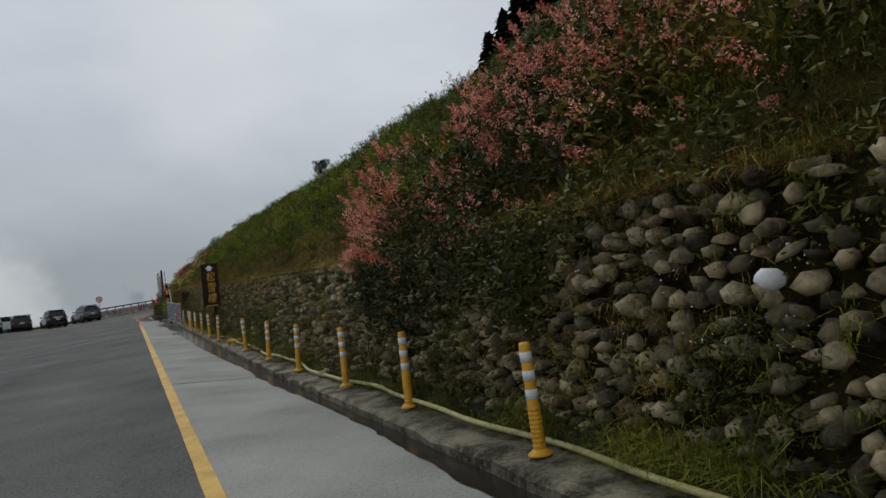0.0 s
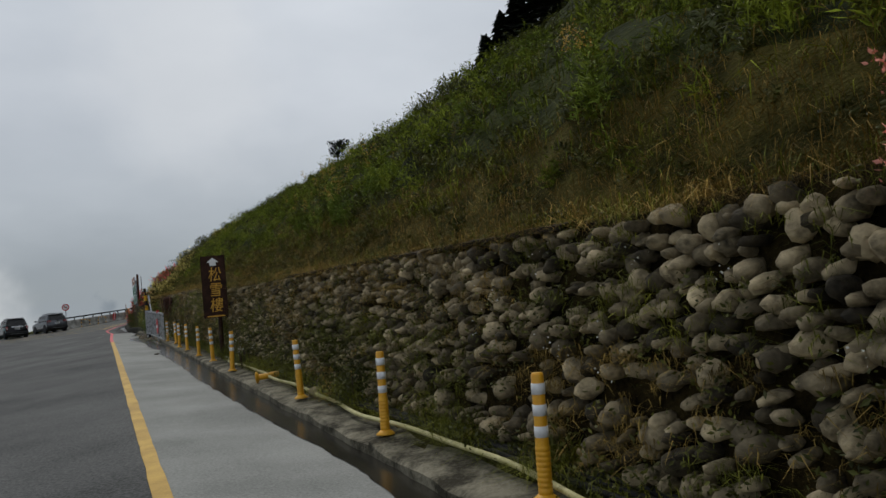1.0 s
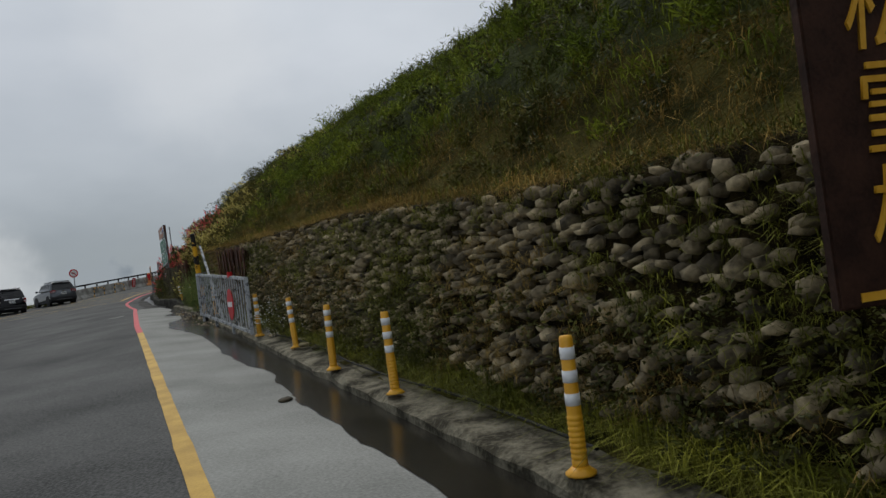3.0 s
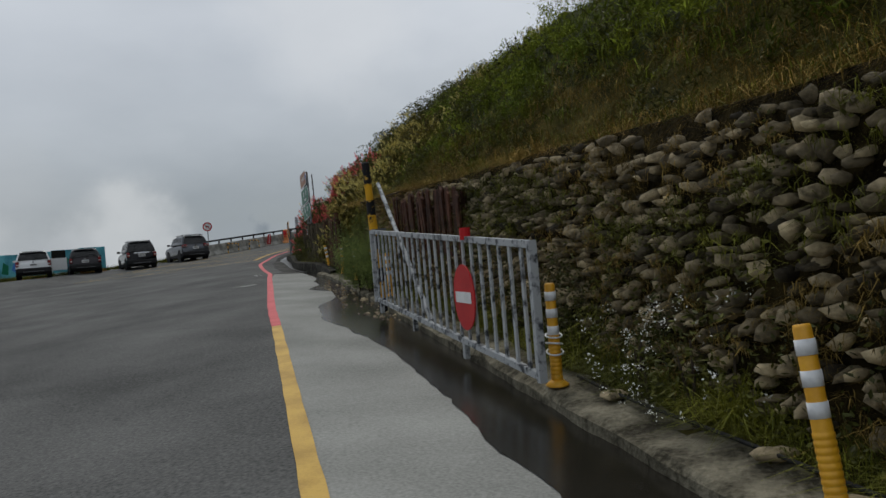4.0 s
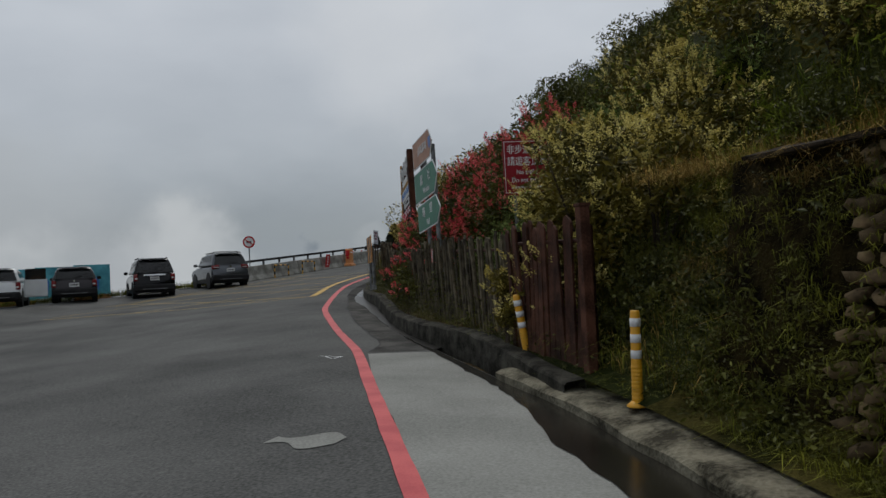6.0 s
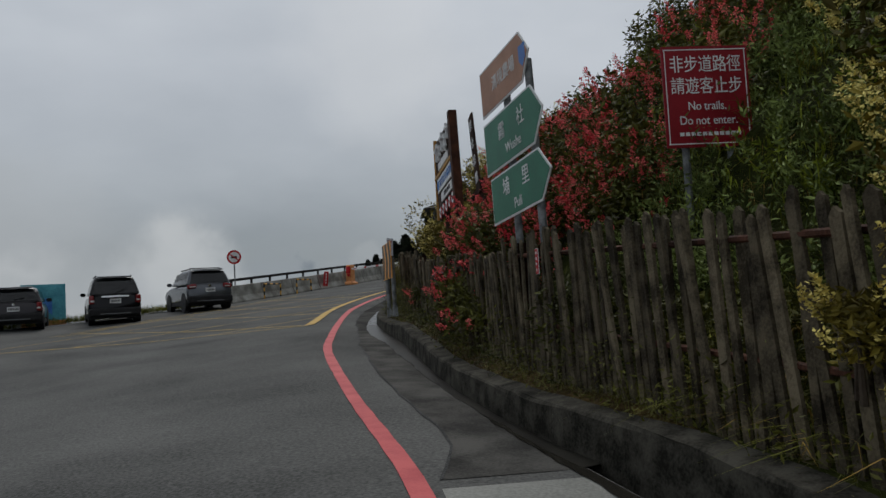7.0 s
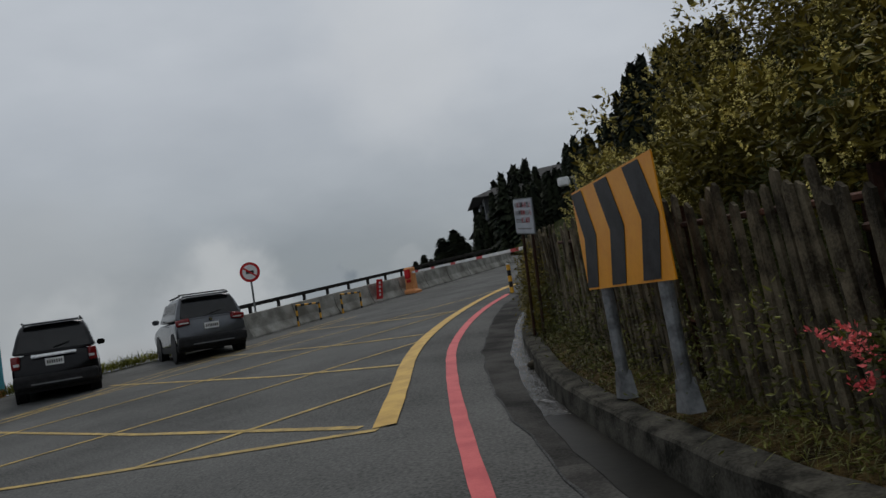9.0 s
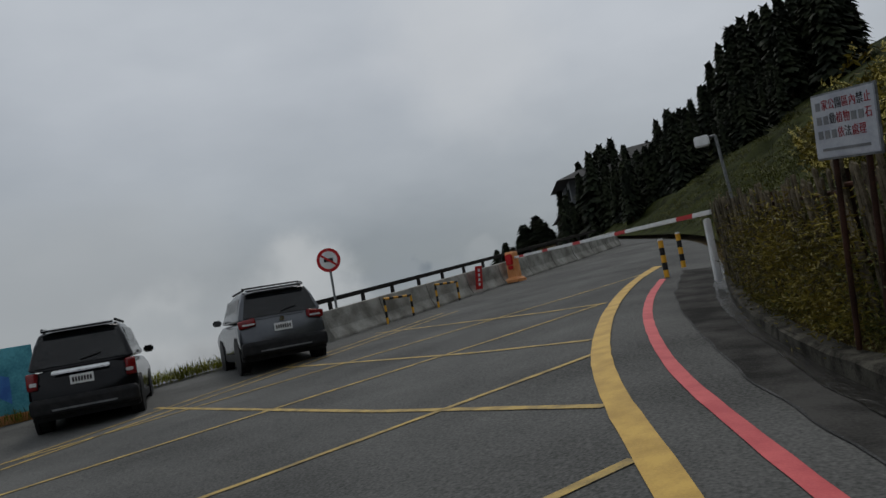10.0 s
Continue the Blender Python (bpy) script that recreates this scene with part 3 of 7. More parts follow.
M["white_paint"] = material("white_sign_paint", (0.62, 0.63, 0.63), 0.5, color2=(0.76, 0.77, 0.77), scale=5, fine=40, bump=0.05, spec=0.2)
M["faded_board"] = material("faded_pale_board", (0.3, 0.32, 0.36), 0.6, color2=(0.4, 0.42, 0.45), scale=4, fine=40, bump=0.05, spec=0.2)
M["green_sign"] = material("green_sign_face", (0.005, 0.12, 0.065), 0.4, color2=(0.008, 0.15, 0.08), scale=3, fine=30, bump=0.03, spec=0.2)
M["brown_sign"] = material("faded_brown_sign_face", (0.33, 0.17, 0.11), 0.5, color2=(0.42, 0.23, 0.15), scale=3, fine=30, bump=0.03, spec=0.2)
M["blue_sign"] = material("blue_print", (0.03, 0.12, 0.4), 0.5, color2=(0.05, 0.2, 0.5), scale=4, fine=30, bump=0.02)
M["black_paint"] = material("black_paint", (0.012, 0.012, 0.013), 0.5, color2=(0.03, 0.03, 0.032), scale=6, fine=40, bump=0.05, spec=0.15)
M["amber_sign"] = material("amber_sign_face", (0.62, 0.24, 0.008), 0.4, color2=(0.7, 0.3, 0.012), scale=3, fine=30, bump=0.03, spec=0.2)
M["worn_yellow"] = material("scraped_yellow_paint", (0.03, 0.024, 0.015), 0.6, color2=(0.62, 0.33, 0.02), scale=7, fine=30, bump=0.2, ramp=(0.28, 0.42), spec=0.15)
M["worn_black"] = material("scraped_black_paint", (0.012, 0.012, 0.013), 0.6, color2=(0.5, 0.3, 0.05), scale=8, fine=30, bump=0.2, ramp=(0.6, 0.68), spec=0.15)
M["steel"] = material("galvanised_steel", (0.08, 0.085, 0.088), 0.55, 0.3, color2=(0.2, 0.21, 0.215), scale=9, fine=40, bump=0.1)
M["slab_wood"] = material("dark_stained_slab_wood", (0.024, 0.01, 0.006), 0.8, color2=(0.085, 0.036, 0.022), scale=5, fine=50, bump=0.6, vary=0.35, spec=0.15)
M["picket_wood"] = material("weathered_picket_wood", (0.0252, 0.0203, 0.0125), 0.9, color2=(0.133, 0.1106, 0.07259), scale=6, fine=60, bump=0.7, vary=0.4, spec=0.15)
M["brown_wood"] = material("brown_sign_wood", (0.018, 0.008, 0.005), 0.7, color2=(0.045, 0.02, 0.012), scale=5, fine=60, bump=0.4, spec=0.15)
M["rust_wood"] = material("reddish_brown_post_wood", (0.03, 0.011, 0.006), 0.7, color2=(0.08, 0.03, 0.015), scale=5, fine=60, bump=0.4, spec=0.15)
M["gold"] = material("gold_lettering", (0.5, 0.25, 0.01), 0.5, color2=(0.62, 0.34, 0.03), scale=8, fine=40, bump=0.05)
M["ochre_wood"] = material("ochre_frame_wood", (0.34, 0.16, 0.02), 0.6, color2=(0.45, 0.24, 0.04), scale=6, fine=50, bump=0.2)
M["jersey"] = material("stained_barrier_concrete", (0.1625, 0.1562, 0.1375), 0.9, color2=(0.375, 0.3687, 0.3375), scale=1.6, fine=30, bump=0.5, spec=0.15)
M["teal"] = material("teal_painted_hoarding", (0.03, 0.2, 0.26), 0.6, color2=(0.11, 0.42, 0.5), scale=1.5, fine=20, bump=0.1)
M["black_rail"] = material("dark_guard_rail", (0.014, 0.013, 0.013), 0.6, color2=(0.03, 0.026, 0.025), scale=5, fine=30, bump=0.1, spec=0.15)
M["orange"] = material("orange_plastic", (0.62, 0.24, 0.08), 0.6, color2=(0.7, 0.32, 0.13), scale=4, fine=30, bump=0.05)
M["hose"] = material("pale_yellow_hose", (0.4, 0.36, 0.14), 0.5, color2=(0.55, 0.5, 0.24), scale=6, fine=40, bump=0.05)
M["rubber"] = material("black_rubber", (0.012, 0.012, 0.012), 0.75, color2=(0.025, 0.025, 0.025), scale=9, fine=60, bump=0.15, spec=0.15)
M["glass"] = material("dark_car_glass", (0.012, 0.014, 0.016), 0.05, color2=(0.018, 0.02, 0.022), scale=2, fine=9, bump=0, spec=0.8)
M["black_car"] = material("black_car_paint", (0.003, 0.0032, 0.005), 0.14, 0.0, color2=(0.005, 0.0055, 0.007), scale=2, fine=30, bump=0, spec=0.25)
M["grey_car"] = material("dark_grey_car_paint", (0.085, 0.09, 0.1), 0.22, 0.6, color2=(0.11, 0.117, 0.127), scale=2, fine=30, bump=0, spec=0.4)
M["plum_car"] = material("dark_brown_grey_car_paint", (0.014, 0.011, 0.015), 0.16, 0.1, color2=(0.02, 0.017, 0.02), scale=2, fine=30, bump=0, spec=0.4)
M["white_car"] = material("white_car_paint", (0.62, 0.64, 0.65), 0.25, 0.0, color2=(0.7, 0.72, 0.73), scale=2, fine=30, bump=0.01, spec=0.6)
M["trim"] = material("black_plastic_trim", (0.012, 0.012, 0.013), 0.6, color2=(0.022, 0.022, 0.023), scale=8, fine=60, bump=0.1, spec=0.15)
M["grey_trim"] = material("grey_bumper_plastic", (0.1, 0.104, 0.108), 0.5, color2=(0.15, 0.155, 0.16), scale=8, fine=60, bump=0.1)
M["chrome"] = material("chrome", (0.55, 0.56, 0.57), 0.18, 1.0, color2=(0.65, 0.66, 0.67), scale=8, fine=60, bump=0)
M["alloy"] = material("alloy_wheel", (0.3, 0.31, 0.32), 0.35, 0.9, color2=(0.42, 0.43, 0.44), scale=8, fine=60, bump=0.02)
M["lamp_red"] = material("red_tail_lens", (0.13, 0.006, 0.008), 0.15, color2=(0.22, 0.012, 0.014), scale=30, fine=90, bump=0.05)
M["lamp_white"] = material("clear_lens", (0.5, 0.5, 0.5), 0.2, color2=(0.6, 0.6, 0.6), scale=30, fine=90, bump=0.05)
M["bark"] = material("bark", (0.03, 0.022, 0.016), 0.9, color2=(0.07, 0.055, 0.04), scale=6, fine=40, bump=0.8, spec=0.15)
M["roof"] = material("dark_roof_sheet", (0.012, 0.013, 0.014), 0.9, color2=(0.022, 0.023, 0.025), scale=1, fine=20, bump=0.2)
M["house_wall"] = material("grey_render_wall", (0.06, 0.066, 0.07), 0.8, color2=(0.1, 0.107, 0.11), scale=0.6, fine=8, bump=0.2)


# ---- small builders ----
def add_box(bm, size, loc=(0, 0, 0), rot=(0, 0, 0), bevel=0.0):
    tmp = bmesh.new()
    bmesh.ops.create_cube(tmp, size=1, matrix=Matrix.Diagonal((*size, 1)))
    if bevel:
        bmesh.ops.bevel(tmp, geom=tmp.edges[:], offset=bevel, segments=2, affect="EDGES")
    bmesh.ops.transform(tmp, matrix=pose(*loc, *rot), verts=tmp.verts)
    me = bpy.data.meshes.new("tmp")
    tmp.to_mesh(me)
    tmp.free()
    bm.from_mesh(me)
    bpy.data.meshes.remove(me)
    return bm


def box(size, loc=(0, 0, 0), rot=(0, 0, 0), bevel=0.0):
    return add_box(bmesh.new(), size, loc, rot, bevel)


def tube(r1, r2, h, seg=16, m=None, bm=None, caps=True):
    bm = bm or bmesh.new()
    bmesh.ops.create_cone(bm, cap_ends=caps, segments=seg, radius1=r1, radius2=r2, depth=h, matrix=(m or Matrix()) @ Matrix.Translation((0, 0, h / 2)))
    return bm


def rod(a, b, r, seg=10, bm=None, r2=None):
    a, b = Vector(a), Vector(b)
    m = Matrix.Translation(a) @ (b - a).to_track_quat("Z", "Y").to_matrix().to_4x4()
    return tube(r, r if r2 is None else r2, (b - a).length, seg, m, bm)


def lathe(profile, seg=20, m=None):
    """A turned body from rows of (radius, height)."""
    bm = bmesh.new()
    rings = []
    for r, z in profile:
        rings.append([bm.verts.new((r * math.cos(2 * math.pi * i / seg), r * math.sin(2 * math.pi * i / seg), z)) for i in range(seg)])
    for a, b in zip(rings[:-1], rings[1:]):
        for i in range(seg):
            bm.faces.new((a[i], a[(i + 1) % seg], b[(i + 1) % seg], b[i]))
    bm.faces.new(rings[-1])
    bm.faces.new(rings[0][::-1])
    if m is not None:
        bmesh.ops.transform(bm, matrix=m, verts=bm.verts)
    return bm


def plate(points, depth, m=None):
    """A flat panel with that outline in x and z, its face at y = 0 and its back at y = depth."""
    bm = bmesh.new()
    f = [bm.verts.new((x, 0, z)) for x, z in points]
    k = [bm.verts.new((x, depth, z)) for x, z in points]
    bm.faces.new(f)
    bm.faces.new(k[::-1])
    for i in range(len(f)):
        j = (i + 1) % len(f)
        bm.faces.new((f[i], k[i], k[j], f[j]))
    if m is not None:
        bmesh.ops.transform(bm, matrix=m, verts=bm.verts)
    return bm


def lettering(name, body, height, mat, parent, m, depth=0.004, stretch=1.0, bold=0.0, shear=0.0):
    """Words as a mesh: centred, upright in x and z, facing -y, then moved by m."""
    cu = bpy.data.curves.new(name, "FONT")
    cu.body, cu.size, cu.extrude, cu.align_x, cu.align_y, cu.offset, cu.shear = body, height, depth / 2, "CENTER", "CENTER", bold, shear
    tmp = new(name, cu)
    bpy.context.view_layer.update()
    me = bpy.data.meshes.new_from_object(tmp.evaluated_get(bpy.context.evaluated_depsgraph_get()))
    bpy.data.objects.remove(tmp)
    bpy.data.curves.remove(cu)
    me.transform(m @ pose(0, 0, 0, 90) @ Matrix.Diagonal((stretch, 1, 1, 1)))
    me.materials.clear()
    me.materials.append(mat)
    ob = new(name, me)
    ob.parent = parent
    return ob


def facing(x, y, z, ax, ay):
    """A pose at a plan place whose local x runs along the plan direction (ax, ay), so that it faces its local -y."""
    return pose(x, y, z, 0, 0, math.degrees(math.atan2(ay, ax)))


rng = np.random.default_rng(7)


def blades(name, pos, length, width, mat, lean=0.5, parent=None, droop=0.35):
    """Grass: a bent blade, widest half way up, at each place."""
    n = len(pos)
    a = rng.uniform(0, 2 * np.pi, n)
    L = rng.uniform(0.6, 1.25, n) * length
    out = np.c_[np.cos(a), np.sin(a), np.zeros(n)]
    side = np.c_[-np.sin(a), np.cos(a), np.zeros(n)] * (width * rng.uniform(0.7, 1.3, n))[:, None] / 2
    le = rng.uniform(0.1, 1, n)[:, None] * lean
    mid = pos + (np.array([0, 0, 1.0]) * (1 - 0.3 * le) + out * le * 0.6) * (L * 0.6)[:, None]
    tip = pos + (np.array([0, 0, 1.0]) * (1 - (droop + 0.4) * le) + out * le * 1.5) * L[:, None]
    v = np.stack([pos, mid + side, tip, mid - side], axis=1).reshape(-1, 3)
    f = np.arange(n)[:, None] * 4 + np.array([0, 1, 2, 3])
    return mesh_object(name, v, f, mat, parent)


def leaf_cards(name, pos, size, mat, parent=None, aspect=0.4, up=0.4):
    """Leaves: one four-cornered blade at each place, turned at random."""
    n = len(pos)
    d = rng.normal(size=(n, 3))
    d[:, 2] = d[:, 2] * 0.6 + up
    d /= np.linalg.norm(d, axis=1)[:, None]
    r = rng.normal(size=(n, 3))
    w = np.cross(d, r)
    w /= np.linalg.norm(w, axis=1)[:, None]
    L = (size * rng.uniform(0.6, 1.3, n))[:, None]
    tip, mid = pos + d * L, pos + d * L * 0.45
    nrm = np.cross(d, w) * L * 0.06
    v = np.stack([pos, mid + w * L * aspect / 2 + nrm, tip, mid - w * L * aspect / 2 + nrm], axis=1).reshape(-1, 3)
    f = np.arange(n)[:, None] * 4 + np.array([0, 1, 2, 3])
    return mesh_object(name, v, f, mat, parent)


def crown_points(n, r, lumps=9, flat=0.8, seed=0):
    """Places in an uneven crown of several lumps, most of them near the outside."""
    g = np.random.default_rng(seed)
    c = np.clip(g.normal(size=(lumps, 3)), -1.5, 1.5) * np.array([0.4, 0.4, 0.3 * flat]) * r
    rad = g.uniform(0.38, 0.62, lumps) * r
    k = g.integers(0, lumps, n)
    d = g.normal(size=(n, 3))
    d /= np.linalg.norm(d, axis=1)[:, None]
    return c[k] + d * (rad[k] * g.uniform(0.55, 1.05, n) ** 0.5)[:, None] * np.array([1, 1, flat])


def shrub(name, label, centre, r, blossom=None, n_leaf=1500, n_bloom=60, leaf=0.12, flat=0.85, seed=0, bloom_size=0.16, leaf_mat="leaf", category="shrub", stems=5, n_bits=40, bit=0.17):
    """A shrub standing at centre: stems, a leafy crown, and plumes of blossom on its outside."""
    x, y, z = centre
    t = thing(name, label, category, pose(x, y, z), "shrubs")
    c = crown_points(n_leaf, r, 10, flat, seed) + np.array([0, 0, r * 0.75])
    c[:, 2] = np.maximum(c[:, 2], 0.03)
    leaf_cards("foliage", c, leaf if r > 0.3 else leaf * 0.5, M[leaf_mat], t, 0.36)
    g = np.random.default_rng(seed + 50)
    bm = bmesh.new()
    for i in range(stems):
        a, q = g.uniform(0, 6.28), g.uniform(0.2, 0.7) * r
        rod((0.1 * math.cos(a), 0.1 * math.sin(a), -0.15), (q * math.cos(a), q * math.sin(a), r * g.uniform(0.7, 1.2)), 0.018, 6, bm, 0.006)
    part("stem", bm, M["bark"], t)
    if blossom and n_bloom:
        o = crown_points(n_bloom * 3, r * 1.06, 10, flat, seed) + np.array([0, 0, r * 0.75])
        o = o[np.argsort(-(np.linalg.norm(o - np.array([0, 0, r * 0.6]), axis=1) + g.uniform(0, 0.3 * r, len(o))))][:n_bloom]
        u = o - np.array([0, 0, r * 0.3])
        u /= np.linalg.norm(u, axis=1)[:, None]
        u[:, 2] += 0.5
        u /= np.linalg.norm(u, axis=1)[:, None]
        k = g.uniform(0, 1, (n_bloom, n_bits))
        long = g.uniform(0.6, 1.25, (n_bloom, 1))
        p = o[:, None, :] + u[:, None, :] * (k * long * bloom_size)[:, :, None] + g.normal(size=(n_bloom, n_bits, 3)) * ((1.15 - k) * bloom_size * 0.16)[:, :, None]
        leaf_cards("blossom", p.reshape(-1, 3), bloom_size * bit, M[blossom], t, 0.55, 0.5)
    return t


# ---- flexible road posts along the kerb ----
def bollard_model():
    b = thing("bollard", "yellow flexible road post with three white reflective bands", "bollard", group="road posts along the kerb")
    part("base", lathe([(0.105, 0), (0.105, 0.012), (0.075, 0.03), (0.056, 0.045)], 20), M["yellow_plastic"], b, smooth=True)
    rib = [(0.052, 0.04)]
    for i in range(9):
        rib += [(0.0545, 0.06 + i * 0.03), (0.0545, 0.075 + i * 0.03), (0.0505, 0.08 + i * 0.03), (0.0505, 0.086 + i * 0.03)]
    part("post", lathe(rib + [(0.049, 0.36), (0.046, 0.735), (0.04, 0.75)], 20), M["yellow_plastic"], b, smooth=True)
    for z in (0.375, 0.5, 0.625):
        part("reflective_band", lathe([(0.0515, z), (0.0515, z + 0.065)], 20), M["white_tape"], b, "white reflective band", smooth=True)
    return b


post = bollard_model()
B_SP = [(-13.7, 0.02), (-10.95, 0.02), (-8.15, 0.0), (-5.4, 0.03), (-2.97, 0.02), (0.0, 0.0), (2.77, -0.03), (6.04, -0.04), (11.3, -0.13), (14.38, -0.1), (16.85, -0.14), (19.96, -0.13), (22.03, -0.17), (24.66, -0.05), (27.42, -0.13), (35.48, 0.0), (37.77, 0.05), (40.25, -0.02), (43.19, -0.01)]
for i, (s, p) in enumerate(B_SP):
    x, y = at_sp(s, p)
    m = pose(x, y, float(plane_z(x, y)) - 0.068, 2 * math.sin(i * 2.1), 2 * math.cos(i * 1.7), i * 40) @ Matrix.Diagonal((0.9, 0.9, 1, 1))
    if i == 13:
        m = pose(x, y, float(plane_z(x, y)) - 0.068, -7, -5, 0) @ Matrix.Diagonal((0.9, 0.9, 1, 1))
    if i == 0:
        post.matrix_world = m
    else:
        copy_thing(post, m)
bent = copy_thing(post, pose(-22.3, 51.9, float(plane_z(-22.3, 51.9)) - 0.068, 4, -9, 20))
tagged(bent, "bent yellow flexible road post with white bands leaning by the fence")
fx, fy = at_sp(8.74, -0.13)
tx, ty = at_sp(8.5, 0.5)
fall_dir = Vector((tx - fx, ty - fy, 0.06))
fallen = copy_thing(post, Matrix.Translation((fx, fy, float(plane_z(fx, fy)) + 0.0)) @ fall_dir.to_track_quat("Z", "Y").to_matrix().to_4x4())
tagged(fallen, "knocked-over yellow road post lying on the grass")
# string tied round the post beside the gate
x, y = at_sp(27.42, -0.13)
tie = thing("rope", "white rope tied round a yellow road post", "rope", pose(x, y, float(plane_z(x, y)) - 0.06))
for z, tilt in ((0.36, 12), (0.3, -9), (0.24, 18)):
    bm = bmesh.new()
    for i in range(18):
        a, b = 2 * math.pi * i / 18, 2 * math.pi * (i + 1) / 18
        rod((0.06 * math.cos(a), 0.06 * math.sin(a), 0), (0.06 * math.cos(b), 0.06 * math.sin(b), 0), 0.007, 6, bm)
    bmesh.ops.transform(bm, matrix=pose(0, 0, z, tilt, 6, 0), verts=bm.verts)
    part("loop", bm, M["white_tape"], tie)


# ---- hoses on the kerb ----
def hose_line(name, label, s_p_h, r, mat):
    cu = bpy.data.curves.new(name, "CURVE")
    cu.dimensions, cu.bevel_depth, cu.bevel_resolution = "3D", r, 3
    sp = cu.splines.new("NURBS")
    pts = []
    for s, p, h in s_p_h:
        x, y = at_sp(s, p)
        pts.append((x, y, float(plane_z(x, y)) + h, 1))
    sp.points.add(len(pts) - 1)
    for q, v in zip(sp.points, pts):
        q.co = v
    sp.use_endpoint_u, sp.order_u = True, 4
    tmp = new(name, cu)
    bpy.context.view_layer.update()
    me = bpy.data.meshes.new_from_object(tmp.evaluated_get(bpy.context.evaluated_depsgraph_get()))
    bpy.data.objects.remove(tmp)
    me.materials.clear()
    me.materials.append(mat)
    return tagged(new(name, me), label, "hose")


ss = np.arange(-16, 13.5, 0.7)
hose_line("hose", "pale yellow hose lying along the kerb", [(s, 0.1 + 0.05 * math.sin(s * 1.3) + 0.04 * math.sin(s * 2.9), -0.02 + 0.02 * math.sin(s * 0.9)) for s in ss], 0.022, M["hose"])
for k in range(3):
    ss = np.arange(-16, 10 + k, 0.9)
    hose_line("pipe", "black rubber pipe lying behind the kerb", [(s, 0.22 + 0.05 * k + 0.03 * math.sin(s * 0.8 + k), -0.02 + 0.012 * k) for s in ss], 0.022, M["rubber"])
ss = np.arange(17, 28, 0.8)
hose_line("cable", "thin black cable lying along the kerb", [(s, 0.08 + 0.06 * math.sin(s * 1.1), -0.03 + 0.01 * math.sin(s * 3)) for s in ss], 0.012, M["rubber"])

# ---- brown lodge sign ----
sx, sy = at_sp(15.0, 0.12)
sign = thing("lodge_sign", "dark brown wooden sign with a white arrow and gold characters", "sign", facing(sx, sy, float(plane_z(sx, sy)), 0.96, 0.28))
part("board", box((0.56, 0.05, 1.46), (0, 0, 1.6), (0, 0, 0), 0.008), M["brown_wood"], sign)
part("post", tube(0.05, 0.05, 1.3, 12, Matrix.Translation((0.08, 0.06, -0.3))), M["brown_wood"], sign)
part("arrow", plate([(-0.07, 2.09), (0.07, 2.09), (0.07, 2.17), (0.14, 2.17), (0.0, 2.28), (-0.14, 2.17), (-0.07, 2.17)], 0.006, pose(0, -0.032, 0)), M["white_paint"], sign, "white arrow pointing up")
for ch, z in (("松", 1.86), ("雪", 1.5), ("樓", 1.14)):
    lettering("character", ch, 0.36, M["gold"], sign, pose(0.02, -0.03, z), 0.012, 0.85, 0.0, 0.12)
part("small_print", box((0.4, 0.006, 0.03), (0, -0.029, 0.905)), M["gold"], sign, "thin line of gold print")

# ---- steel gate, swung open along the shoulder ----
ga, gb = np.array([-17.14, 40.26]), np.array([-14.27, 35.11])
gv = (gb - ga) / np.hypot(*(gb - ga))
glen = float(np.hypot(*(gb - ga)))
gate = thing("steel_gate", "open steel picket gate with peeling pale grey paint", "gate", facing(ga[0], ga[1], 0.13, gv[0], gv[1]))
drop = (-0.23 - 0.131) / glen


def on_gate(x, z):
    return (x, 0, z + drop * x)


for z, nm in ((0.03, "bottom_rail"), (0.985, "top_rail")):
    bm = bmesh.new()
    add_box(bm, (glen, 0.05, 0.055), (glen / 2, 0, z + drop * glen / 2), (0, -math.degrees(math.atan(drop)), 0), 0.004)
    part(nm, bm, M["gate_paint"], gate)
for x in (0.03, glen - 0.03):
    part("end_post", box((0.07, 0.06, 1.03), (x, 0, 0.5 + drop * x), (0, 0, 0), 0.005), M["gate_paint"], gate)
nbar = 25
for i in range(1, nbar):
    x = glen * i / nbar
    part("bar", box((0.05, 0.02, 0.93), (x, 0, 0.51 + drop * x), (0, 0, 0), 0.003), M["gate_paint"], gate)
for x in (0.35, 2.2, 4.1):
    part("foot", box((0.07, 0.05, 0.16), (x, 0, -0.06 + drop * x), (0, 0, 0), 0.004), M["gate_paint"], gate, "rusty support foot")
cx = glen * 0.737
part("warning_cap", tube(0.05, 0.05, 0.11, 14, Matrix.Translation((cx, 0, 0.98 + drop * cx))), M["red_sign"], gate, "red warning lamp cap", smooth=False)
disc = part("no_entry_disc", tube(0.3, 0.3, 0.012, 40, Matrix.Translation((cx - 0.04, -0.035, 0.46 + drop * cx)) @ pose(0, 0, 0, 90)), M["red_sign"], gate, "round red no-entry sign")
part("bar_mark", box((0.44, 0.006, 0.1), (cx - 0.04, -0.052, 0.46 + drop * cx)), M["white_paint"], disc, "white bar")

gp = thing("gate_post", "black and yellow striped steel gate post", "post", pose(-17.15, 40.42, 0.0, 0, 0, 28) @ pose(0, 0, 1.1, 0, -2.5, 0) @ pose(0, 0, -1.1))
z = -0.05
for i, h in enumerate((0.2, 0.24, 0.2, 0.27, 0.2, 0.3, 0.22, 0.24, 0.3)):
    w = 0.062 if z < 1.4 else 0.054
    part("yellow_band" if i % 2 else "black_band", tube(w, w, h - 0.002, 18, Matrix.Translation((0, 0, z))), M["worn_yellow"] if i % 2 else M["worn_black"], gp, smooth=False)
    z += h
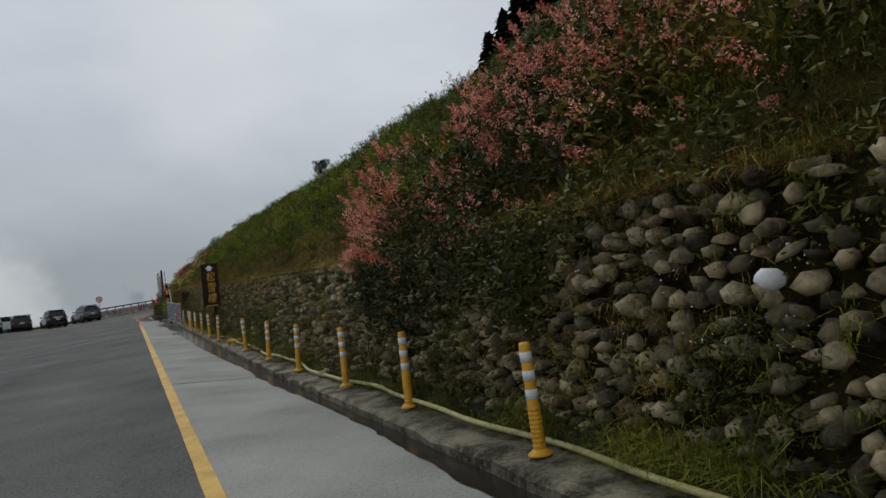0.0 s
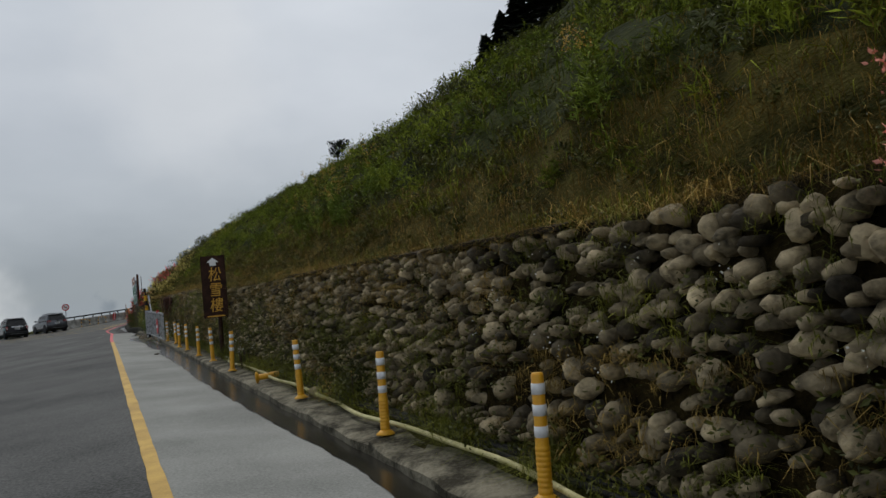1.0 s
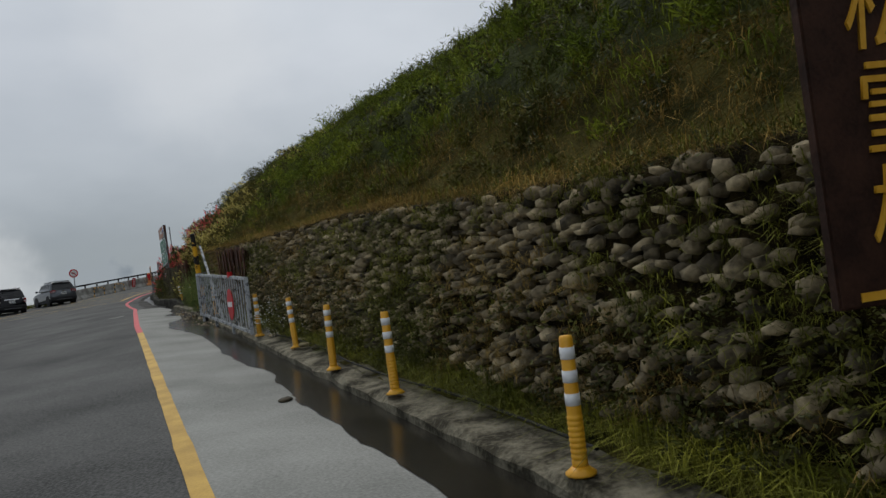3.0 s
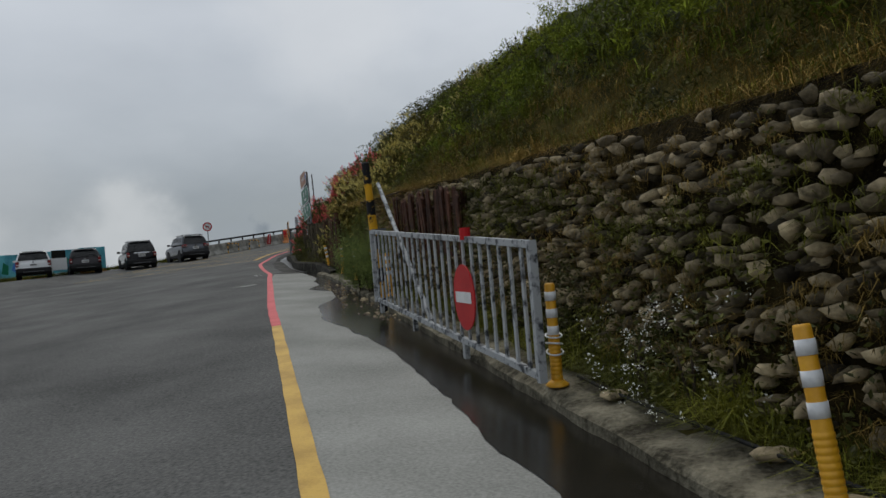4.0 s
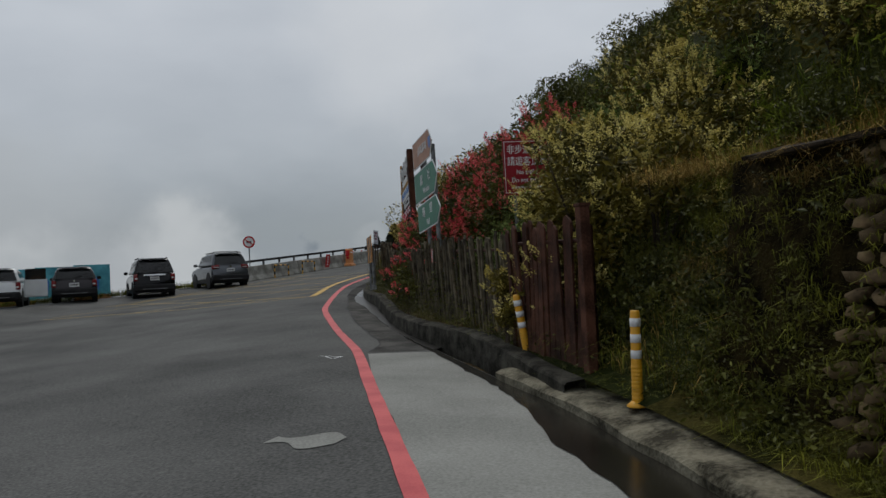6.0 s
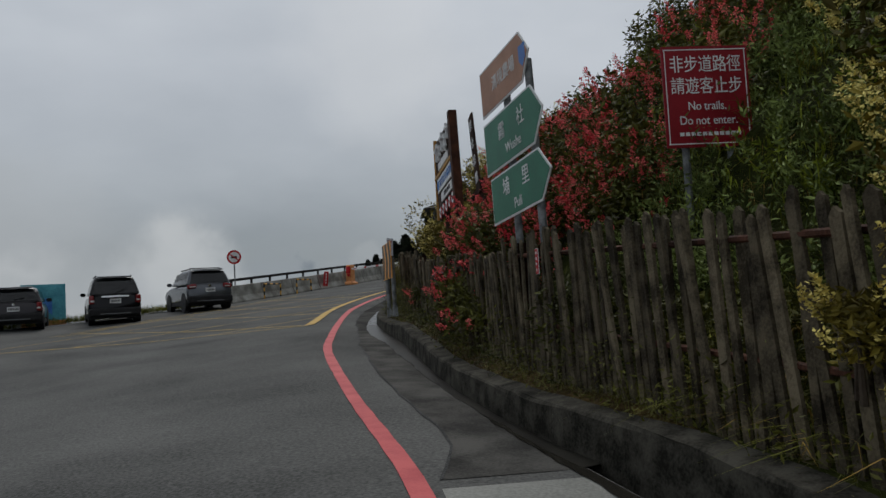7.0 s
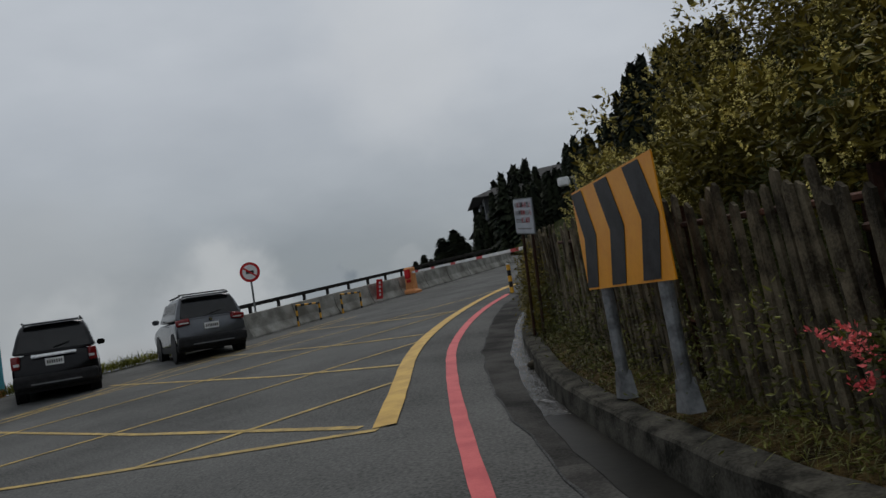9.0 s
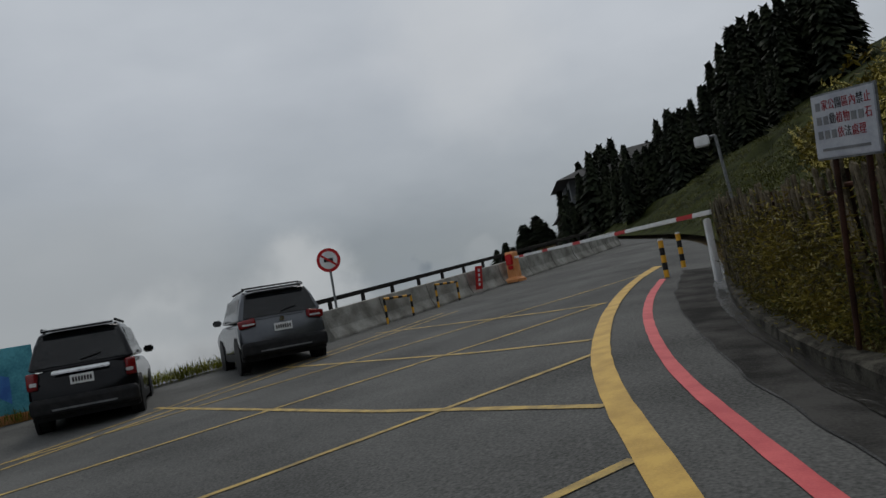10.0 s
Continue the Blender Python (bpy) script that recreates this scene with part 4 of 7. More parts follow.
part("cap", tube(0.058, 0.058, 0.012, 18, Matrix.Translation((0, 0, z))), M["steel"], gp)
part("hinge", box((0.22, 0.06, 0.03), (0.06, -0.05, 1.14)), M["steel"], gp)
strut = thing("gate_strut", "slanting pale steel strut beside the gate post", "strut", pose(0, 0, 0))
foot_ = ga + gv * 2.75 + np.array([gv[1], -gv[0]]) * -0.05
part("bar", rod((-17.0, 40.32, 1.8), (foot_[0], foot_[1], 0.17 + drop * 2.75), 0.028, 10), M["gate_paint"], strut)


# ---- fences ----
def picket_mesh(name, w, h, t, pointed, g):
    bm = bmesh.new()
    top = [(-w / 2, h - w * 0.5), (-w * 0.28, h - 0.02), (0, h), (w * 0.3, h - 0.025), (w / 2, h - w * 0.45)] if pointed else [(-w / 2, h), (w / 2, h - 0.01)]
    pts = [(w / 2 * g.uniform(0.85, 1), 0), (w / 2, h * 0.5)] + top[::-1] + [(-w / 2 * g.uniform(0.9, 1.05), h * 0.5), (-w / 2, 0)]
    bm = plate(pts, t)
    me = bpy.data.meshes.new(name)
    bmesh.ops.recalc_face_normals(bm, faces=bm.faces)
    bm.to_mesh(me)
    bm.free()
    return me


def fence(label, s0, s1, out, z_top, step, w, mat, seed, lean=3.0, gap=0.0, thick=0.025, rail=True, z_low=0.05, skip=(), slant=0.0):
    g = np.random.default_rng(seed)
    f = thing("picket_fence", label, "fence", group="garden fences")
    kinds = [picket_mesh("picket", w * g.uniform(0.8, 1.15), z_top - z_low + g.uniform(-0.1, 0.06), thick, True, g) for _ in range(10)]
    for me in kinds:
        me.materials.append(mat)
    s = s0
    while s < s1:
        off = float(np.interp(s, (s0, s1), out))
        x, y = kerb_at(s, off + g.uniform(-0.015, 0.015))
        x2, y2 = kerb_at(s + 0.2, float(np.interp(s + 0.2, (s0, s1), out)))
        if g.uniform() > gap and not any(a < s < b for a, b in skip):
            ob = new("picket", kinds[g.integers(0, 10)])
            ob.parent = f
            bx, by = kerb_at(s, 0)
            ob.matrix_world = facing(x, y, float(plane_z(bx, by)) + z_low, x - x2, y - y2) @ pose(0, 0, 0, g.normal() * 1.5, g.normal() * lean - slant, 0)
        s += step * g.uniform(0.9, 1.12)
    if rail:
        for zr in (0.35, 0.82):
            n = max(2, int((s1 - s0) / 1.8) + 1)
            for a, b in zip(np.linspace(s0, s1, n)[:-1], np.linspace(s0, s1, n)[1:]):
                (xa, ya), (xb, yb) = kerb_at(a, float(np.interp(a, (s0, s1), out)) + 0.05), kerb_at(b, float(np.interp(b, (s0, s1), out)) + 0.05)
                za, zb = float(plane_z(xa, ya)) + z_low + zr * (z_top - z_low), float(plane_z(xb, yb)) + z_low + zr * (z_top - z_low)
                part("rail", rod((xa, ya, za), (xb, yb, zb), 0.022, 6), M["slab_wood"], f)
            for a in np.linspace(s0, s1, n):
                xa, ya = kerb_at(a, float(np.interp(a, (s0, s1), out)) + 0.1)
                part("fence_post", rod((xa, ya, float(plane_z(xa, ya)) - 0.1), (xa, ya, float(plane_z(xa, ya)) + z_top - 0.12), 0.045, 8), M["slab_wood"], f)
    return f


fence("dark brown slab fence standing against the stone wall", 31.9, 36.3, (0.62, 0.62), 1.62, 0.115, 0.125, M["slab_wood"], 1, 1.0, 0.0, 0.03)
fence("dark brown slab fence panel at the corner of the garden", 44.4, 46.3, (0.42, 0.42), 1.5, 0.125, 0.12, M["slab_wood"], 2, 1.5)
fence("weathered grey picket fence with gaps along the bend", 46.4, 51.4, (0.5, 0.5), 1.42, 0.112, 0.074, M["picket_wood"], 3, 2.0, 0.02, slant=6)
fence("weathered grey picket fence below the direction sign", 51.4, 53.6, (0.5, 0.5), 1.3, 0.108, 0.08, M["picket_wood"], 8, 2.0, 0.02, slant=6)
fence("weathered picket fence half hidden by red blossom", 53.6, 58.6, (0.5, 0.42), 1.28, 0.118, 0.072, M["picket_wood"], 4, 2.5, 0.02, slant=8)
fence("weathered brown picket fence behind the chevron sign", 58.6, 67.2, (0.48, 0.36), 1.44, 0.12, 0.07, M["picket_wood"], 5, 2.0, 0.02, slant=9)
fence("narrow slat fence with foliage growing through it", 67.2, 74.0, (0.34, 0.06), 1.38, 0.105, 0.06, M["picket_wood"], 6, 1.6, 0.03, slant=6)

# posts that stand proud of the fence line
for s, off, w, h, lab, mat in [(44.3, 0.42, 0.12, 1.56, "square dark brown corner post of the garden fence", "slab_wood"), (55.6, 0.4, 0.25, 0.98, "reddish brown box post with a pale cap", "rust_wood")]:
    x, y = kerb_at(s, off)
    x2, y2 = kerb_at(s + 0.2, off)
    p_ = thing("corner_post", lab, "post", facing(x, y, float(plane_z(x, y)), x - x2, y - y2) @ pose(0, 0, 0, 0, -7 if mat == "rust_wood" else 0, 0))
    part("shaft", box((w, w * 0.8, h), (0, 0, h / 2), (0, 0, 0), 0.006), M[mat], p_)
    part("cap", box((w * 1.15, w, 0.03), (0, 0, h + 0.014), (0, 0, 0), 0.005), M["steel" if mat == "rust_wood" else mat], p_)
for s in (50.5, 62.2):
    x, y = kerb_at(s, 0.46)
    x2, y2 = kerb_at(s + 0.2, 0.46)
    tg = thing("notice_strip", "small red and white notice strip fixed to a picket", "notice", facing(x, y, float(plane_z(x, y)) + 1.12, x - x2, y - y2))
    part("plate", box((0.06, 0.008, 0.22), (0, 0, 0)), M["red_sign"], tg)
    part("border", box((0.068, 0.006, 0.228), (0, 0.004, 0)), M["white_paint"], tg)
    for k in range(4):
        part("print_bar", box((0.02, 0.004, 0.022), (0, -0.006, 0.075 - k * 0.05)), M["white_paint"], tg)


# ---- direction signs ----
px, py = -24.82, 56.55
dv = np.array([-24.38 + 25.17, 55.68 - 56.95])
dv /= np.hypot(*dv)
gz0 = float(plane_z(px, py))
dirs = thing("direction_sign", "stack of one brown and two green arrow signs on steel posts", "sign", facing(px, py, 0, dv[0], dv[1]) @ pose(0, 0, 2.6, 0, -4.5, 0) @ pose(0, 0, -2.6))


def arrow_panel(name, x0, x1, z0, z1, tip, mat, border, parent, tilt=0.0):
    zc = (z0 + z1) / 2
    m = pose(0, 0, zc, 0, tilt, 0)
    pts = [(x0, z0 - zc), (x1 - tip, z0 - zc), (x1, 0), (x1 - tip, z1 - zc), (x0, z1 - zc)]
    pan = part(name, plate(pts, 0.012, m), border, parent)
    b = 0.022
    ins = [(x0 + b, z0 - zc + b), (x1 - tip - b * 0.4, z0 - zc + b), (x1 - b * 1.3, 0), (x1 - tip - b * 0.4, z1 - zc - b), (x0 + b, z1 - zc - b)]
    part("face", plate(ins, 0.004, m @ pose(0, -0.005, 0)), mat, pan)
    return pan, m


pan, m = arrow_panel("green_panel", -0.84, 0.76, 2.36, 2.87, 0.26, M["green_sign"], M["white_paint"], dirs)
lettering("character", "埔", 0.2, M["white_paint"], pan, m @ pose(-0.38, -0.008, 0.07), 0.004, 1.0)
lettering("character", "里", 0.2, M["white_paint"], pan, m @ pose(0.16, -0.008, 0.07), 0.004, 1.0)
lettering("latin_word", "Puli", 0.15, M["white_paint"], pan, m @ pose(-0.08, -0.008, -0.14), 0.004)
pan, m = arrow_panel("green_panel", -0.93, 0.7, 2.92, 3.5, 0.26, M["green_sign"], M["white_paint"], dirs)
lettering("character", "霧", 0.2, M["white_paint"], pan, m @ pose(-0.38, -0.008, 0.07), 0.004, 1.0)
lettering("character", "社", 0.2, M["white_paint"], pan, m @ pose(0.16, -0.008, 0.07), 0.004, 1.0)
lettering("latin_word", "Wushe", 0.15, M["white_paint"], pan, m @ pose(-0.08, -0.008, -0.14), 0.004)
pan, m = arrow_panel("brown_panel", -0.92, 0.5, 3.58, 4.1, 0.22, M["brown_sign"], M["white_paint"], dirs)
lettering("character", "清境農場", 0.17, M["white_paint"], pan, m @ pose(-0.2, -0.008, 0.0), 0.004)
part("shield", plate([(0.26, -0.05), (0.34, -0.12), (0.42, -0.05), (0.42, 0.1), (0.26, 0.1)], 0.004, m @ pose(0, -0.007, 0)), M["blue_sign"], pan, "small blue shield")
for x in (-0.3, 0.32):
    part("post", tube(0.04, 0.04, 3.6 - gz0 + 0.35, 12, Matrix.Translation((x, 0.06, gz0 - 0.15))), M["steel"], dirs)
    part("clamp", box((0.1, 0.05, 0.07), (x, 0.03, 3.46)), M["black_paint"], dirs)

# red warning board
wv = np.array([0.93, 0.37])
warn = thing("warning_board", "dark red warning board with white writing on steel posts", "sign", facing(-23.02, 56.6, 2.82 - 2.86 * 1.14, wv[0], wv[1]) @ Matrix.Diagonal((1, 1, 1.14, 1)))
part("panel", box((0.84, 0.02, 0.84), (0, 0, 3.28), (0, 0, 0), 0.004), M["dark_red_sign"], warn)
bm = bmesh.new()
for x, z, w, h in ((0, 0.39, 0.8, 0.008), (0, -0.39, 0.8, 0.008), (0.39, 0, 0.008, 0.79), (-0.39, 0, 0.008, 0.79)):
    add_box(bm, (w, 0.004, h), (x, -0.012, 3.28 + z))
part("border_line", bm, M["white_paint"], warn)
for z, line in ((3.54, "非步道路徑"), (3.36, "請遊客止步")):
    for k, ch in enumerate(line):
        lettering("character", ch, 0.15, M["white_paint"], warn, pose(-0.28 + 0.14 * k, -0.013, z), 0.004, 0.95)
for z, x, word in ((3.2, -0.13, "No"), (3.2, 0.07, "trails."), (3.08, -0.22, "Do"), (3.08, -0.06, "not"), (3.08, 0.16, "enter.")):
    lettering("latin_word", word, 0.1, M["white_paint"], warn, pose(x, -0.013, z), 0.004)
for k in range(11):
    part("print_bar", box((0.04, 0.004, 0.03), (-0.27 + 0.055 * k, -0.012, 2.97)), M["white_paint"], warn)
for x in (-0.22, 0.22):
    part("post", tube(0.035, 0.035, 2.9, 12, Matrix.Translation((x, 0.05, 0.7))), M["steel"], warn)

# wooden notice board of the lodge, facing the road
nb0, nb1 = np.array([-27.5, 62.95]), np.array([-26.77, 61.48])
nv = (nb1 - nb0) / np.hypot(*(nb1 - nb0))
nlen = float(np.hypot(*(nb1 - nb0)))
nbz = 3.04
board = thing("notice_board", "brown wooden notice board with ochre trim and pale panels", "sign", facing(nb0[0], nb0[1], nbz, nv[0], nv[1]) @ pose(nlen / 2, 0, 0.6, 0, -6, 0) @ pose(-nlen / 2, 0, -0.6))
for k in range(8):
    part("plank", box((nlen, 0.04, 0.175), (nlen / 2, 0, 0.09 + k * 0.18), (0, 0, 0), 0.006), M["brown_wood"], board)
part("side_post", box((0.16, 0.14, 1.75), (nlen + 0.06, 0.0, 0.65), (0, 0, 0), 0.008), M["rust_wood"], board, "thick reddish brown post")
part("ochre_trim", box((0.07, 0.06, 1.5), (-0.03, -0.01, 0.78), (0, 6, 0), 0.005), M["ochre_wood"], board, "ochre edge trim")
part("ochre_trim", box((nlen, 0.06, 0.06), (nlen / 2, -0.03, 0.78), (0, 0, 0), 0.005), M["ochre_wood"], board, "ochre edge trim")
part("panel", box((nlen * 0.8, 0.02, 0.26), (nlen * 0.5, -0.035, 0.6), (0, 0, 0), 0.003), M["white_paint"], board, "pale printed panel")
part("panel", box((nlen * 0.6, 0.02, 0.16), (nlen * 0.58, -0.035, 0.34), (0, 0, 0), 0.003), M["white_paint"], board, "pale printed panel")
part("panel", box((nlen * 0.55, 0.02, 0.14), (nlen * 0.5, -0.035, 0.92), (0, 0, 0), 0.003), M["white_paint"], board, "pale printed panel")
lettering("inscription", "住宿登記", 0.17, M["blue_sign"], board, pose(nlen * 0.36, -0.048, 0.6), 0.004)
lettering("inscription", "火鍋用餐", 0.17, M["blue_sign"], board, pose(nlen * 0.76, -0.048, 0.6), 0.004)
lettering("inscription", "07:00-20:00", 0.12, M["black_paint"], board, pose(nlen * 0.62, -0.048, 0.34), 0.004)
part("blue_mark", box((0.16, 0.004, 0.16), (nlen * 0.16, -0.048, 0.6)), M["blue_sign"], board)
for k in range(5):
    c = part("round_plate", tube(0.105, 0.105, 0.015, 22, Matrix.Translation((nlen * 0.16 + k * 0.3, -0.03, 0.1)) @ pose(0, 0, 0, 90)), M["red_sign"], board, "round white prohibition plate with a red rim")
    part("face", tube(0.088, 0.088, 0.004, 22, Matrix.Translation((nlen * 0.16 + k * 0.3, -0.0455, 0.1)) @ pose(0, 0, 0, 90)), M["white_paint"], c)
    part("slash", box((0.17, 0.004, 0.02), (nlen * 0.16 + k * 0.3, -0.0545, 0.1), (0, 40, 0)), M["dark_red_sign"], c)
    part("symbol", box((0.09, 0.003, 0.05), (nlen * 0.16 + k * 0.3, -0.0512, 0.1), (0, 0, 0), 0.001), M["black_paint"], c)
for k, (dx, dz, sc) in enumerate([(0.35, 1.2, 0.34), (0.62, 1.12, 0.3), (0.9, 1.24, 0.36), (1.18, 1.15, 0.32), (1.4, 1.28, 0.3)]):
    g = bmesh.new()
    add_box(g, (sc * 0.16, 0.05, sc), (dx, -0.05, dz), (0, 14 - 6 * k, 0), 0.012)
    add_box(g, (sc * 0.7, 0.05, sc * 0.16), (dx, -0.055, dz + 0.06 * (-1) ** k), (0, -12 + 7 * k, 0), 0.012)
    part("carved_stroke", g, M["white_paint"], board, "white carved lettering stroke")
for x in (0.55, nlen - 0.1):
    part("post", tube(0.06, 0.055, nbz - 0.9, 10, Matrix.Translation((x, 0.04, -nbz + 0.95))), M["brown_wood"], board)

nar = thing("narrow_sign", "narrow leaning dark sign board with white characters", "sign", facing(-26.25, 60.9, 3.2, nv[0], nv[1]) @ pose(0, 0, 0, 0, -14, 0))
part("board", box((0.26, 0.03, 1.35), (0, 0, 0.62), (0, 0, 0), 0.004), M["brown_wood"], nar)
for k, ch in enumerate("禁止設攤"):
    lettering("character", ch, 0.19, M["white_paint"], nar, pose(0, -0.018, 1.1 - 0.3 * k), 0.004)
part("post", tube(0.04, 0.04, 2.2, 10, Matrix.Translation((0, 0.05, -2.1))), M["brown_wood"], nar)
part("cross_rail", box((0.9, 0.05, 0.08), (-0.3, 0.05, 0.1)), M["brown_wood"], nar)
part("cross_rail", box((0.9, 0.05, 0.08), (-0.3, 0.05, -0.2)), M["brown_wood"], nar)

# chevron board
c0, c1 = np.array([-29.61, 65.47]), np.array([-28.89, 64.01])
cv = (c1 - c0) / np.hypot(*(c1 - c0))
clen = float(np.hypot(*(c1 - c0)))
chev = thing("chevron_sign", "amber and black chevron board on two steel legs", "sign", facing(c0[0], c0[1], 2.04, cv[0], cv[1]) @ pose(clen / 2, 0, 0.2, 0, -4, 0) @ pose(-clen / 2, 0, -0.2))
csl = (1.95 - 2.05) / clen
part("panel", plate([(0, 0), (clen, csl * clen), (clen, csl * clen + 0.765), (0, 0.765)], 0.01), M["amber_sign"], chev, "amber reflective panel")
for k in range(3):
    x0 = -0.02 + k * clen * 0.36
    w = clen * 0.17
    xa = [x0, x0 + w, x0 + w + 0.16, x0 + w, x0, x0 + 0.16]
    za = [0.015, 0.015, 0.39, 0.75, 0.75, 0.39]
    xa = [min(clen - 0.01, max(0.005, x)) for x in xa]
    part("chevron_stripe", plate([(x, z + csl * x) for x, z in zip(xa, za)], 0.003, pose(0, -0.005, 0)), M["black_paint"], chev, "black chevron stripe")
for x in (0.24, clen - 0.3):
    zb = float(plane_z(*(c0 + cv * x))) + 0.08 - 2.04
    part("leg", tube(0.045, 0.045, 0.35 - zb, 14, Matrix.Translation((x, 0.06, zb))), M["steel"], chev)
    part("gusset", plate([(-0.1, 0), (0.1, 0), (0.03, 0.2), (-0.03, 0.2)], 0.1, pose(x, 0.01, zb)), M["steel"], chev, "welded steel foot")

# white regulation board beyond the fence
rg = thing("regulation_board", "white notice board with dark red writing above the fence", "sign", facing(-31.2, 70.15, 2.84, 0.56, -0.83) @ pose(0, 0, 0, 0, 7, 0))
part("panel", box((0.66, 0.015, 0.46), (0.33, 0, 0.23), (0, 0, 0), 0.004), M["faded_board"], rg)
part("panel_edge", box((0.69, 0.01, 0.49), (0.33, 0.01, 0.23), (0, 0, 0), 0.003), M["steel"], rg)
for r, row_ in enumerate(("-家公園區內禁止", "--動植物--石", "---依法處理")):
    for k, ch in enumerate(row_):
        ink = M["grey_trim" if ch == "-" else "dark_red_sign" if (r + k) % 3 else "black_paint"]
        if ch == "-":
            part("print_bar", box((0.05, 0.004, 0.06), (0.075 + 0.074 * k, -0.009, 0.38 - r * 0.105)), ink, rg)
        else:
            lettering("character", ch, 0.085, ink, rg, pose(0.075 + 0.074 * k, -0.009, 0.38 - r * 0.105), 0.003, 0.85)
part("print_bar", box((0.5, 0.004, 0.02), (0.33, -0.009, 0.06)), M["grey_trim"], rg)
for x in (0.15, 0.5):
    part("post", tube(0.022, 0.022, 1.9, 10, Matrix.Translation((x, 0.03, -1.45))), M["brown_wood"], rg)


# ---- parked cars ----
def layered(poly, xs, insets):
    """A body from a side outline in (y, z): one copy of it for each x, drawn in by the inset."""
    bm = bmesh.new()
    cy, cz = sum(p[0] for p in poly) / len(poly), sum(p[1] for p in poly) / len(poly)
    rings = []
    for x, i in zip(xs, insets):
        ring = []
        for y, z in poly:
            dy, dz = y - cy, z - cz
            ring.append(bm.verts.new(((x(z) if callable(x) else x), y - math.copysign(min(abs(dy), i), dy), z - math.copysign(min(abs(dz), i * 0.6), dz))))
        rings.append(ring)
    n = len(poly)
    for a, b in zip(rings[:-1], rings[1:]):
        for k in range(n):
            bm.faces.new((a[k], a[(k + 1) % n], b[(k + 1) % n], b[k]))
    bm.faces.new(rings[0])
    bm.faces.new(rings[-1][::-1])
    return bm


def soften(bm, off, seg=3):
    """Round off every edge that has an angle to it."""
    bmesh.ops.recalc_face_normals(bm, faces=bm.faces[:])
    es = [e for e in bm.edges if len(e.link_faces) == 2 and e.calc_face_angle(0) > 0.3]
    bmesh.ops.bevel(bm, geom=es, offset=off, segments=seg, affect="EDGES", profile=0.5, clamp_overlap=True)
    return bm


